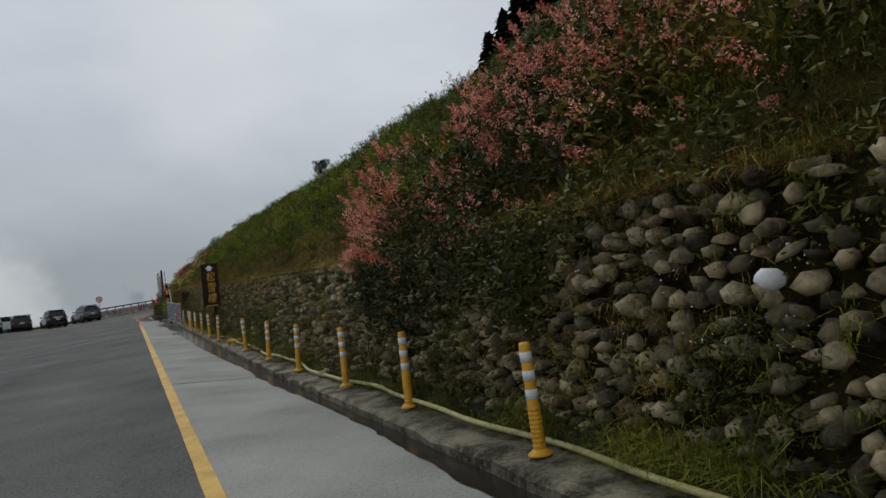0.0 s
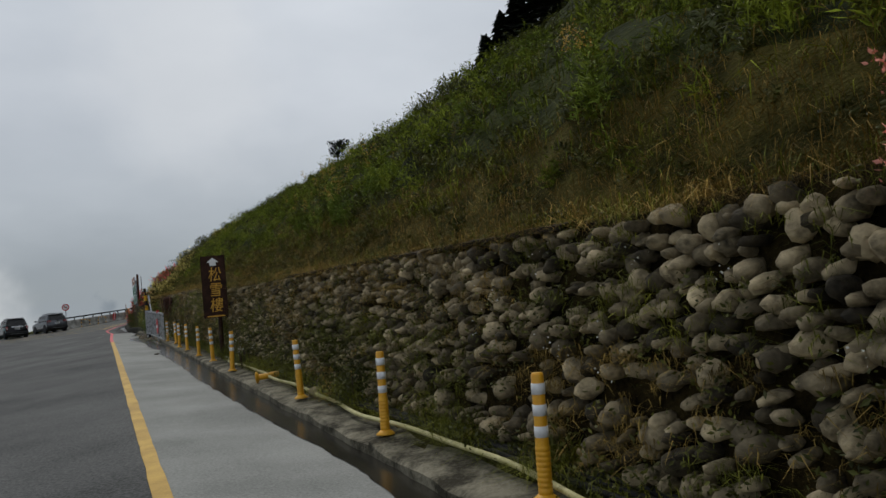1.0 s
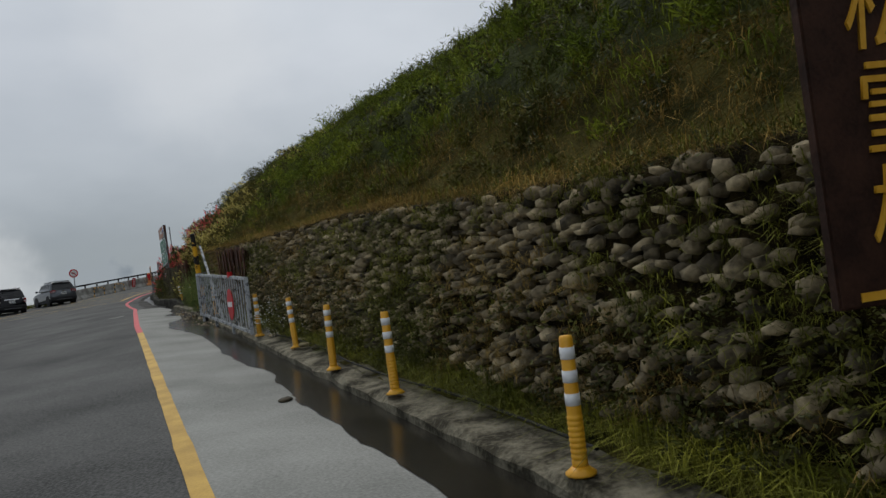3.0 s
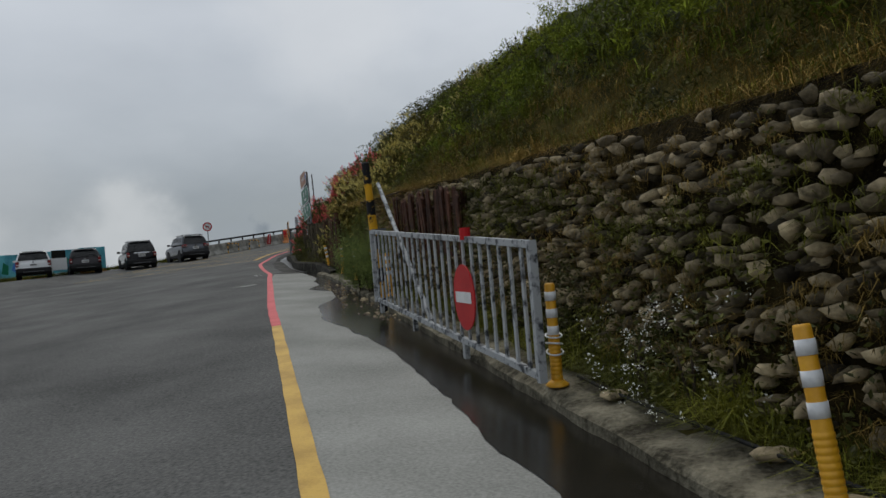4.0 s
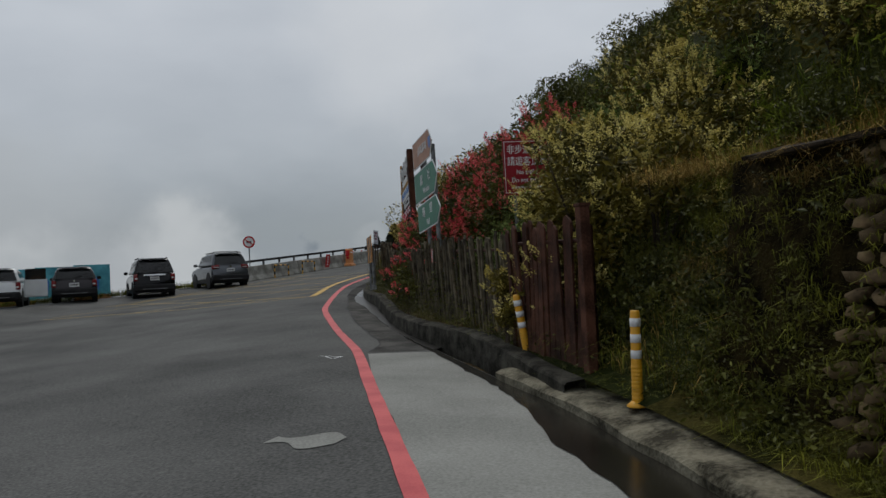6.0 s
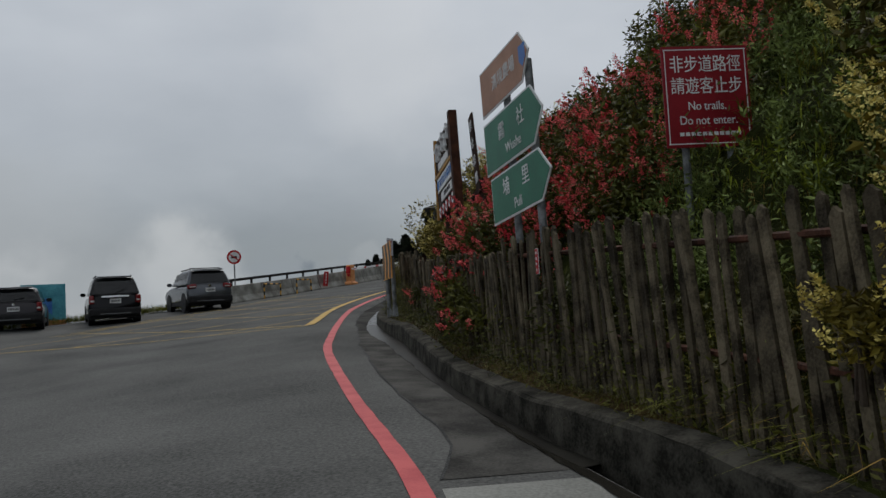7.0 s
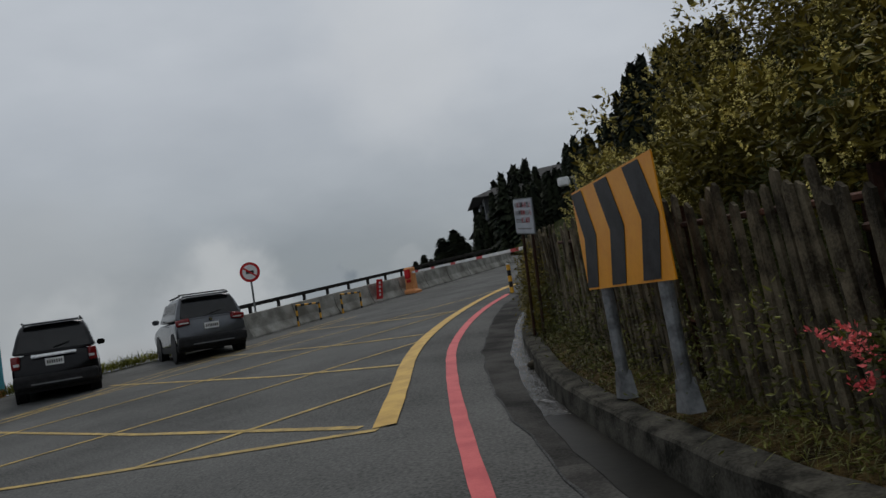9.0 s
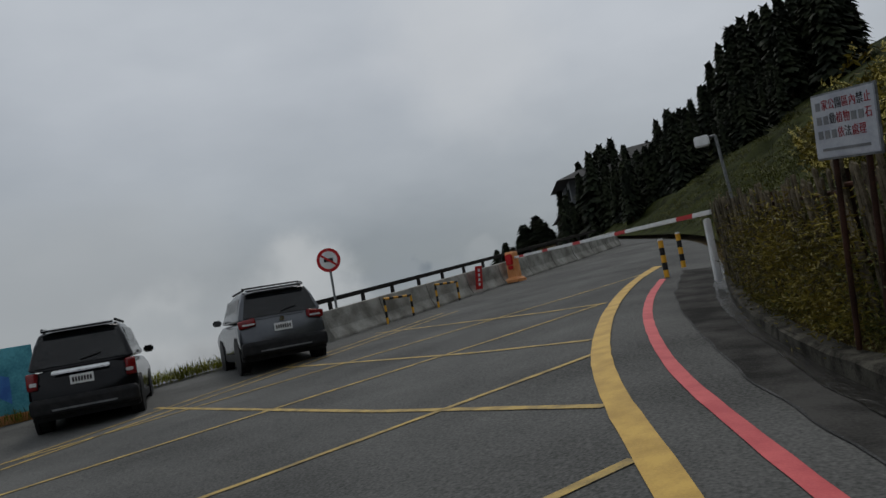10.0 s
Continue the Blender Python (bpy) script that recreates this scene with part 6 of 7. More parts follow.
# the forest's skyline, as bearings from the bend and heights of the tree tops above it
SKY_AZ = [-15.5, -13.2, -11.2, -9.4, -8.4, -7.3, -6.0, -4.6, -3.4, -1.7, 0.5, 3.0, 8.0]
SKY_UP = [6.2, 8.2, 9.3, 8.0, 8.6, 10.4, 10.2, 11.0, 12.8, 14.8, 15.2, 16.0, 17.0]
for k in range(210):
    a = -15.4 + 21 * g.uniform() if k > 24 else -15.2 + 20 * k / 24
    if k > 165:
        a = g.uniform(-15.4, -8)
    r = g.uniform(84, 118)
    up = float(np.interp(a, SKY_AZ, SKY_UP)) - (g.uniform(0.2, 4.8) if k > 24 else 0.1)
    x, y = -31.4 + r * math.sin(radians(a)), 63.5 + r * math.cos(radians(a))
    top = 2.28 + r * math.tan(radians(up))
    z = slope_z(x, y)
    h = min(17.0, max(6.0, top - z))
    conifer(x, y, min(z, top - h) - 0.3, h + 0.3, k)
for k in range(70):
    a, r = g.uniform(-11.5, 1.0), g.uniform(66, 86)
    x, y = -31.4 + r * math.sin(radians(a)), 63.5 + r * math.cos(radians(a))
    if kerb_dist(x, y)[0] > 1.5:
        conifer(x, y, slope_z(x, y) - 0.4, g.uniform(3.0, 6.0), k, "bushy dark conifer low on the far slope")
for a, up in [(-17.2, 4.7), (-17.9, 4.0), (-16.7, 4.2), (-18.6, 3.5), (-19.7, 3.3), (-20.4, 2.9), (-18.2, 4.3), (-16.3, 3.6), (-19.2, 2.9)]:
    x, y = -31.4 + 118 * math.sin(radians(a)), 63.5 + 118 * math.cos(radians(a))
    h = 118 * math.tan(radians(up - 1.4))
    conifer(x, y, 2.28 + 118 * math.tan(radians(up)) - h, h, int(up * 7), "small dark conifer at the edge of the slope", 2.2)
for az_, dist, h, up in [(0, 0, 11, 0), (4, -1, 13, 0), (8, 1, 15, 1), (13, 2, 15, 2), (18, 0, 14, 4), (-2.5, 1, 6, 0), (23, 2, 16, 5)]:
    conifer(4.3 + az_, 178 + dist, 49.0 + az_ * 0.55 + up, h, 3 if h > 12 else 1, "dark conifer on the skyline of the hill", 1.7)
# single low tree on the ridge
q = np.array([-8.46, 43.0, 7.2])
rt = thing("ridge_tree", "small rounded tree on the ridge of the hill", "tree", pose(*q), "trees")
part("trunk", tube(0.06, 0.03, 0.7, 8), M["bark"], rt)
c = crown_points(700, 0.55, 7, 0.8, 4) + np.array([0.05, 0, 0.85])
leaf_cards("crown", c, 0.13, M["darkleaf"], rt, 0.5)


# ---- plants ----
def sd(n, s0, s1, d0, d1, power=1.0):
    s = rng.uniform(s0, s1, n)
    d = d0 + (d1 - d0) * rng.uniform(0, 1, n) ** power
    return hill_points(s, d), s, d


def lift_to_wall(pos, s, d, sink=0.03):
    """Places over the wall's flat top are raised to it."""
    bz = plane_z(pos[:, 0], pos[:, 1]) + wall_top(s) + 0.02
    pos[:, 2] = np.where(d < 1.25, np.maximum(pos[:, 2], bz), pos[:, 2]) - sink
    return pos


def tussocks(name, label, n, s0, s1, d0, d1, per, length, width, mat, spread, power=1.0, lean=1.3, sink=0.03, on_wall=False):
    """Many tufts of grass, each a sheaf of drooping blades."""
    pos, s, d = sd(n, s0, s1, d0, d1, power)
    if on_wall:
        pos = lift_to_wall(pos, s, d)
    p = np.repeat(pos, per, axis=0) + rng.normal(size=(n * per, 3)) * np.array([spread, spread, spread * 0.25])
    p[:, 2] -= sink
    return tagged(blades(name, p, length, width, M[mat], lean), label, "grass", kind="stuff")


tussocks("hill_grass", "long soft green grass covering the bank", 2900, -16, 62, 1.7, 9, 20, 0.3, 0.012, "grass", 0.13, 1.15, 1.4)
tussocks("dark_hill_grass", "darker green tufts scattered over the bank", 1000, -16, 62, 1.6, 10, 26, 0.28, 0.012, "verge", 0.13, 1.1, 1.3)
tussocks("upper_hill_grass", "dense green dwarf bamboo on the upper slope", 2300, -14, 76, 7.5, 46, 18, 0.4, 0.024, "grass", 0.24, 1.3, 1.5)
tussocks("upper_dark_grass", "dark green patches of scrub on the upper slope", 900, -14, 76, 7.5, 46, 24, 0.36, 0.03, "leaf", 0.26, 1.3, 1.4)
tussocks("far_hill_grass", "green grass on the far slope", 1100, 60, 115, 1.0, 30, 20, 0.45, 0.03, "leaf", 0.25, 1.2, 1.2)
tussocks("dry_bank_grass", "straw-coloured dry grass along the top of the wall", 3600, -16, 44, 0.86, 2.15, 20, 0.25, 0.0045, "drygrass", 0.1, 1.2, 1.9, on_wall=True)
tussocks("green_bank_grass", "green grass mixed into the dry bank", 1700, -16, 44, 0.84, 2.4, 22, 0.26, 0.006, "verge", 0.1, 0.9, 1.6, on_wall=True)
tussocks("dry_hill_grass", "faded dry tufts on the bank above the wall", 420, -16, 60, 1.8, 4.5, 22, 0.3, 0.005, "drygrass", 0.14, 1.3, 1.4)


# low leafy hummocks on the slope
def hummocks(name, label, n, s0, s1, d0, d1, r0, r1, leaves, size, mat, power=1.0, aspect=0.3):
    pos, s_, d_ = sd(n, s0, s1, d0, d1, power)
    r = rng.uniform(r0, r1, n)
    d = rng.normal(size=(n, leaves, 3))
    d /= np.linalg.norm(d, axis=2)[:, :, None]
    d[:, :, 2] = np.abs(d[:, :, 2]) * 0.6
    p = pos[:, None, :] + d * (r[:, None] * rng.uniform(0.6, 1.0, (n, leaves)))[:, :, None]
    tagged(leaf_cards(name, p.reshape(-1, 3), size, M[mat], None, aspect, 0.7), label, "scrub", kind="stuff")


def sprays(pos, tall, stems, leaves, spread=0.8, jitter=0.018):
    """Leaf places on plants of many arching stems, one plant at each place."""
    n = len(pos)
    a = rng.uniform(0, 2 * np.pi, (n, stems, 1))
    tilt = spread * rng.uniform(0.05, 1, (n, stems, 1)) ** 0.8
    L = tall[:, None, None] * rng.uniform(0.55, 1.1, (n, stems, 1))
    k = rng.uniform(0.12, 1.0, (n, stems, leaves)) ** 0.8
    out = tilt * L * k ** 1.2
    p = np.stack([np.cos(a) * out, np.sin(a) * out, L * k * (1 - 0.35 * tilt * k)], axis=-1) + pos[:, None, None, :]
    return (p + rng.normal(size=p.shape) * jitter).reshape(-1, 3)


def brush(name, label, n, s0, s1, d0, d1, h0, h1, stems, leaves, size, mat, power=1.0, aspect=0.25, patch=-1.0, seed=0):
    """Many leafy plants of arching stems, growing where a slow noise allows."""
    pos, s_, d_ = sd(n, s0, s1, d0, d1, power)
    ok = np.array([noise.noise((x * 0.45, y * 0.45, seed)) > patch for x, y, z in pos])
    pos = pos[ok] - np.array([0, 0, 0.06])
    p = sprays(pos, rng.uniform(h0, h1, len(pos)), stems, leaves)
    return tagged(leaf_cards(name, p, size, M[mat], None, aspect, 0.75), label, "scrub", kind="stuff")


brush("slope_scrub", "feathery green mugwort plants crowding the bank", 1080, -15, 60, 1.95, 8.5, 0.35, 0.8, 13, 9, 0.1, "grass", 1.2, 0.2, -0.25, 11)
brush("dark_slope_scrub", "darker leafy scrub between the bright plants on the bank", 740, -15, 60, 2.3, 11, 0.35, 0.75, 13, 9, 0.09, "leaf", 1.1, 0.34, -0.2, 27)
brush("wall_end_scrub", "dark leafy scrub overgrowing the end of the wall", 150, 40.0, 45.5, 0.62, 2.4, 0.3, 0.7, 12, 12, 0.07, "leaf", 1.0, 0.34)
brush("pale_bank_scrub", "pale grey-green shrubs on the bank behind the fence", 130, 45.8, 51.5, 1.4, 3.6, 0.4, 0.9, 12, 14, 0.07, "pale_leaf", 1.0, 0.3)
brush("fresh_slope_weeds", "bright green weeds standing on the bank", 300, -15, 50, 2.0, 6, 0.3, 0.6, 9, 9, 0.08, "fresh", 1.1, 0.22, 0.05, 43)
brush("low_bank_scrub", "low green weeds on the dry bank above the wall", 420, -15, 44, 1.3, 2.6, 0.18, 0.42, 9, 9, 0.07, "leaf", 1.0, 0.3, -0.05, 61)
brush("low_bank_grass", "soft green plants on the dry bank above the wall", 260, -15, 44, 1.4, 3.0, 0.2, 0.45, 10, 9, 0.08, "grass", 1.0, 0.2, 0.0, 77)
hummocks("upper_slope_scrub", "soft green hummocks on the upper slope", 620, -15, 80, 11, 45, 0.25, 0.6, 60, 0.15, "leaf", 1.2, 0.3)
hummocks("far_slope_scrub", "green scrub on the far slope", 620, 56, 120, 2.5, 30, 0.3, 0.8, 60, 0.14, "leaf", 1.0, 0.3)
hummocks("bank_scrub", "leafy weeds along the top of the wall", 330, -15, 44, 1.2, 2.4, 0.12, 0.28, 70, 0.05, "leaf", 1.0, 0.4)

# wall foot: grass on the strip between kerb and wall
n = 26000
s = rng.uniform(-16, 45, n)
keep = np.array([noise.noise((v * 0.55, 4, 0)) > -0.25 for v in s])
s = s[keep]
o = rng.uniform(0.38, 0.66, len(s))
xy = kerb_at(s, o)
pos = np.c_[xy, plane_z(xy[:, 0], xy[:, 1]) - 0.09]
tagged(blades("verge_grass", pos, 0.2, 0.006, M["verge"], 1.3), "green grass growing at the foot of the wall", "grass", kind="stuff")


n = 1250
s = rng.uniform(-16, 36, n)
s = s[np.array([noise.noise((v * 0.7, 14, 0)) > (0.05 if v < 5 else -0.2) for v in s])]
xy = kerb_at(s, rng.uniform(0.42, 0.62, len(s)))
pos = np.repeat(np.c_[xy, plane_z(xy[:, 0], xy[:, 1]) - 0.08], 26, axis=0) + rng.normal(size=(len(s) * 26, 3)) * np.array([0.07, 0.07, 0.01])
tagged(blades("foot_grass", pos, 0.34, 0.0055, M["verge"], 1.2), "long green grass tufts against the foot of the wall", "grass", kind="stuff")


def wall_places(n, power=1.0, top=1.58, inset=0.05):
    s, h = rng.uniform(-16, 43, n), top * rng.uniform(0, 1, n) ** power
    bare = (s < 4) & (rng.uniform(0, 1, n) < 0.3)
    s, h = s[~bare], h[~bare]
    xy = kerb_at(s, np.interp(h, [0, 0.95, 1.6], [0.58, 0.71, 0.86]) - inset)
    return np.c_[xy, plane_z(xy[:, 0], xy[:, 1]) + h], s, h


# tufts hanging from the wall's joints
base, s, h = wall_places(4200)
pos = np.repeat(base, 18, axis=0) + rng.normal(size=(len(base) * 18, 3)) * 0.03
m_ = np.repeat(np.array([noise.noise((a * 0.4, b * 1.2, 2)) > 0.03 for a, b in zip(s, h)]), 18)
tagged(blades("wall_grass", pos[m_], 0.13, 0.006, M["verge"], 1.7), "green tufts growing out of the wall joints", "grass", kind="stuff")
tagged(blades("dry_wall_grass", pos[~m_], 0.12, 0.005, M["drystem"], 1.7), "dry tufts hanging from the wall joints", "grass", kind="stuff")
base, s, h = wall_places(3400, 1.25, 1.6, 0.045)
keep = np.array([noise.noise((a * 0.5, b * 1.4, 6)) > -0.1 for a, b in zip(s, h)])
base = base[keep]
pos = np.repeat(base, 22, axis=0) + rng.normal(size=(len(base) * 22, 3)) * 0.055
tagged(leaf_cards("wall_herbs", pos, 0.034, M["leaf"], None, 0.5, 0.4), "small leafy herbs growing on the wall", "herbs", kind="stuff")
base, s, h = wall_places(900, 2.0, 0.8, 0.09)
pos = np.repeat(base, 26, axis=0) + rng.normal(size=(len(base) * 26, 3)) * 0.08
tagged(leaf_cards("foot_herbs", pos, 0.045, M["leaf"], None, 0.45, 0.5), "leafy weeds crowding the foot of the wall", "herbs", kind="stuff")

n = 9000
pos, s_, d_ = sd(n, 42.2, 49, 0.5, 3.2, 1.0)
tagged(blades("corner_grass", pos, 0.3, 0.009, M["verge"], 1.3), "grass on the corner between the wall and the fence", "grass", kind="stuff")
pos, s_, d_ = sd(700, 42.0, 48.5, 0.5, 3.0, 1.0)
pos = np.repeat(pos, 34, axis=0) + rng.normal(size=(700 * 34, 3)) * 0.11
tagged(leaf_cards("corner_herbs", pos, 0.055, M["leaf"], None, 0.35, 0.5), "dense herbs on the corner bank", "herbs", kind="stuff")
pos, s_, d_ = sd(2500, 42.0, 48.5, 0.5, 2.5, 1.0)
tagged(blades("corner_dry_grass", pos, 0.3, 0.007, M["drygrass"], 1.2), "dry stalks on the corner bank", "grass", kind="stuff")

# garden strip under the bend's fence
def bed_place(s, o):
    """Places on the garden bed, o metres behind the garden kerb's face."""
    xy = np.array([kerb_at(a, b + garden_off(a)) for a, b in zip(s, o)])
    lift = np.array([garden_top(a) for a in s]) + np.interp(o, [0.2, 0.24, 0.36, 0.7, 1.2], [-0.12, -0.03, 0.0, 0.06, 0.36])
    return np.c_[xy, plane_z(xy[:, 0], xy[:, 1]) + lift]


n = 8000
pos = bed_place(rng.uniform(44.5, 76, n), 0.2 + 0.6 * rng.uniform(0, 1, n) ** 1.4)
tagged(blades("garden_grass", pos, 0.15, 0.006, M["leaf"], 1.5), "grass and weeds under the picket fence", "grass", kind="stuff")
n = 1000
s = rng.uniform(46, 76, n)
base = bed_place(s, rng.uniform(0.24, 0.75, n)) + np.c_[np.zeros((n, 2)), 0.7 * rng.uniform(0, 1, n) ** 2.6]
pos = np.repeat(base, 30, axis=0) + rng.normal(size=(n * 30, 3)) * np.array([0.1, 0.1, 0.12])
tagged(leaf_cards("fence_ferns", pos, 0.05, M["leaf"], None, 0.3, 0.4), "ferns and leafy weeds growing through the fence", "ferns", kind="stuff")
# leafy stems growing through the far slats
n = 620
s = rng.uniform(66.5, 77, n)
base = bed_place(s, rng.uniform(0.16, 0.4, n)) + np.c_[np.zeros((n, 2)), 1.1 * rng.uniform(0, 1, n)]
pos = np.repeat(base, 34, axis=0) + rng.normal(size=(n * 34, 3)) * np.array([0.09, 0.09, 0.14])
tagged(leaf_cards("slat_foliage", pos, 0.075, M["olive_leaf"], None, 0.22, 0.1), "long-leaved green growth hanging through the slat fence", "foliage", kind="stuff")
# verge behind the parked cars
n = 14000
y = rng.uniform(58, 84, n)
x = left_edge(y) + rng.uniform(0.1, 1.6, n)
pos = np.c_[x, y, plane_z(x, y) - 0.02]
tagged(blades("edge_grass", pos, 0.42, 0.02, M["verge"], 1.0), "rough grass at the edge above the drop", "grass", kind="stuff")

# pink-blossomed bushes on top of the wall
for k, (s, d, r, nb) in enumerate([(-2.5, 1.25, 0.6, 100), (-3.4, 1.35, 0.8, 150), (-4.6, 1.4, 0.95, 170), (-5.9, 1.5, 1.0, 170), (-7.2, 1.6, 1.0, 120), (-8.3, 1.8, 1.0, 70), (-9.8, 1.9, 1.0, 40), (-11.4, 2.0, 1.0, 30), (-13.0, 2.1, 0.9, 24), (-4.6, 2.5, 0.9, 130), (-6.2, 2.7, 1.0, 120), (-8.0, 2.9, 1.0, 70), (-10.2, 3.1, 1.0, 40)]):
    p = hill_points([s], [d])[0]
    shrub("flowering_shrub", "leafy shrub with pink blossom plumes above the stone wall", (p[0], p[1], p[2] - 0.5), r, "pink", 3400 if s > -7.5 else 1700, int(nb * 1.15), 0.09, 0.85, 100 + k, 0.17, leaf_mat="olive_leaf" if s < -7.5 or k < 2 else "deep_leaf", n_bits=48)
# dark leafy growth hanging over the wall below the blossom
for k in range(11):
    s = -3.3 - 1.0 * k
    deep = s > -7.5
    p = hill_points([s], [0.95 if deep else 1.15])[0]
    shrub("overhanging_shrub", "dark green leafy shrub hanging over the wall top", (p[0], p[1], p[2] - (0.45 if deep else 0.6) - 0.1 * math.sin(k * 2.0)), (0.62 if k < 2 or not deep else 0.8) + 0.1 * math.sin(k * 1.3), "drygrass" if k % 3 == 2 else None, 3600 if deep else 1500, 14, 0.08, 0.9, 700 + k, 0.12, leaf_mat="deep_leaf" if deep else "leaf")
# red-blossomed bushes behind the bend's fence
for k, (s, d, r, h, nb) in enumerate([(52.0, 3.3, 0.8, -0.4, 100), (51.8, 2.0, 0.6, -0.35, 80), (52.4, 2.4, 0.7, -0.4, 70), (53.4, 2.9, 0.85, -0.5, 120), (53.9, 2.2, 0.8, -0.3, 110), (55.2, 2.9, 0.9, -0.3, 130), (55.8, 1.9, 0.85, -0.2, 120), (56.6, 2.9, 0.9, -0.5, 130), (57.5, 2.5, 0.85, -0.3, 120), (58.6, 2.8, 0.85, -0.4, 110), (54.0, 1.1, 0.65, 0.35, 100), (55.0, 0.95, 0.7, 0.5, 130), (54.6, 1.5, 0.7, 0.5, 110), (58.1, 1.9, 0.75, -0.25, 60), (57.2, 1.75, 0.6, -0.2, 40), (53.1, 0.42, 0.32, 0.25, 8), (53.8, 0.42, 0.36, 0.45, 12), (54.5, 0.42, 0.36, 0.4, 12), (58.4, 0.42, 0.17, 0.42, 7)]):
    p = hill_points([s], [d])[0]
    shrub("flowering_shrub", "leafy shrub with crimson blossom plumes behind the picket fence", (p[0], p[1], p[2] + h), r, "red", 1700 if r > 0.5 else 450, int(nb * 0.8), 0.115, 0.85, 200 + k, 0.19, n_bits=58, bit=0.15)
# cream-blossomed bushes
CREAM = [(47.6, 2.0, 0.85, 0.55, 90), (45.8, 1.0, 0.65, 0.1, 50), (45.9, 1.15, 0.7, 0.95, 90), (45.0, 1.6, 0.75, 0.4, 80), (46.8, 1.6, 0.7, 0.1, 70), (47.1, 3.1, 0.75, -0.2, 90), (48.6, 3.8, 0.8, -0.3, 80), (46.7, 0.44, 0.22, 0.55, 14), (46.3, 0.42, 0.22, 0.2, 12), (59.3, 2.2, 0.85, -0.2, 30), (59.9, 3.4, 0.95, -0.3, 50), (58.7, 1.5, 0.6, -0.1, 10), (60.8, 4.2, 0.9, -0.3, 60), (45.4, 2.6, 0.8, -0.3, 80), (44.0, 3.2, 0.8, -0.3, 80), (46.2, 4.0, 0.9, -0.4, 80), (42.4, 4.4, 0.9, -0.4, 70), (44.4, 5.2, 0.9, -0.4, 70), (40.6, 5.4, 0.8, -0.4, 50),
         (60.4, 1.7, 0.8, -0.2, 90), (61.0, 2.9, 1.0, -0.3, 130), (62.4, 1.8, 0.95, -0.2, 130), (63.4, 3.2, 1.1, -0.2, 150), (64.2, 1.9, 1.0, -0.2, 140), (65.6, 3.2, 1.1, -0.2, 150), (66.2, 1.8, 0.95, -0.2, 130), (68.0, 2.0, 0.95, -0.3, 120), (67.8, 3.6, 1.1, -0.3, 130), (69.8, 2.3, 0.9, -0.3, 100), (70.4, 3.8, 1.0, -0.4, 100), (61.6, 4.6, 1.1, -0.3, 120), (64.4, 4.9, 1.1, -0.3, 120), (72.0, 2.4, 0.8, -0.4, 80), (74.0, 2.4, 0.75, -0.4, 70), (76.4, 2.6, 0.75, -0.4, 60), (72.6, 4.0, 0.8, -0.4, 60)]
for k, (s, d, r, h, nb) in enumerate(CREAM):
    p = hill_points([s], [d])[0]
    shrub("flowering_shrub", "leafy shrub with cream blossom plumes behind the fence", (p[0], p[1], p[2] + h), r, "cream", 2400 if s > 60 else 1800, int(nb * (0.75 if s > 50 else 1.5)), 0.11, 0.85, 300 + k, 0.15, leaf_mat="olive_leaf", n_bits=30 if s > 50 else 44)
# round green scrub on the steep bank above the blossom
for k in range(26):
    s, d = rng.uniform(47.5, 60), rng.uniform(3.6, 7.5)
    p = hill_points([s], [d])[0]
    shrub("round_shrub", "dense dark green rounded shrub on the steep bank", (p[0], p[1], p[2] - 0.4), rng.uniform(0.5, 0.85), None, 2200, 0, 0.085, 0.85, 600 + k)
# low dark hedge just behind the bend's fence
for k in range(24):
    s = 46.8 + 1.25 * k
    p = hill_points([s], [1.05])[0]
    shrub("hedge_shrub", "low dark green leafy shrub growing behind the fence", (p[0], p[1], p[2] - 0.3 - 0.1 * math.sin(k * 1.9)), 0.52 + 0.06 * math.sin(k * 2.7), None, 1500, 0, 0.085, 0.9, 800 + k)
# big feathery shrub beside the kerb
for k, (s, d, r) in enumerate([(37.8, 0.12, 0.5), (38.5, 0.16, 0.44), (37.1, 0.24, 0.34)]):
    x, y = kerb_at(s, d)
    t = shrub("feathery_shrub", "tall feathery grey-green shrub beside the kerb", (x, y, float(plane_z(x, y)) - 0.05), r, None, 2600, 0, 0.045, 1.4, 400 + k, leaf_mat="pale_leaf")
    leaf_cards("spray", sprays(np.c_[rng.normal(size=(44, 2)) * r * 0.5, np.zeros(44)], rng.uniform(0.9, 1.65, 44) * (r / 0.46), 6, 46, 0.42, 0.009), 0.034, M["pale_leaf"], t, 0.2, 0.9)
# white daisies
for k, (s, d, r, n_) in enumerate([(11.5, 0.4, 0.3, 60), (26.0, 0.5, 0.45, 60), (26.7, 0.5, 0.35, 30), (36.6, 0.45, 0.24, 40)]):
    x, y = kerb_at(s, d)
    shrub("daisy_clump", "clump of small white daisies at the foot of the wall", (x, y, float(plane_z(x, y)) - 0.08), r, "white_flower", 600, n_, 0.05, 1.2, 500 + k, 0.1, n_bits=7)
x, y = kerb_at(4.6, 0.5)
shrub("seeding_weed", "weed with pale dry seed heads by the kerb", (x, y, float(plane_z(x, y)) - 0.05), 0.34, "drygrass", 400, 60, 0.06, 1.0, 520, 0.09, n_bits=24)
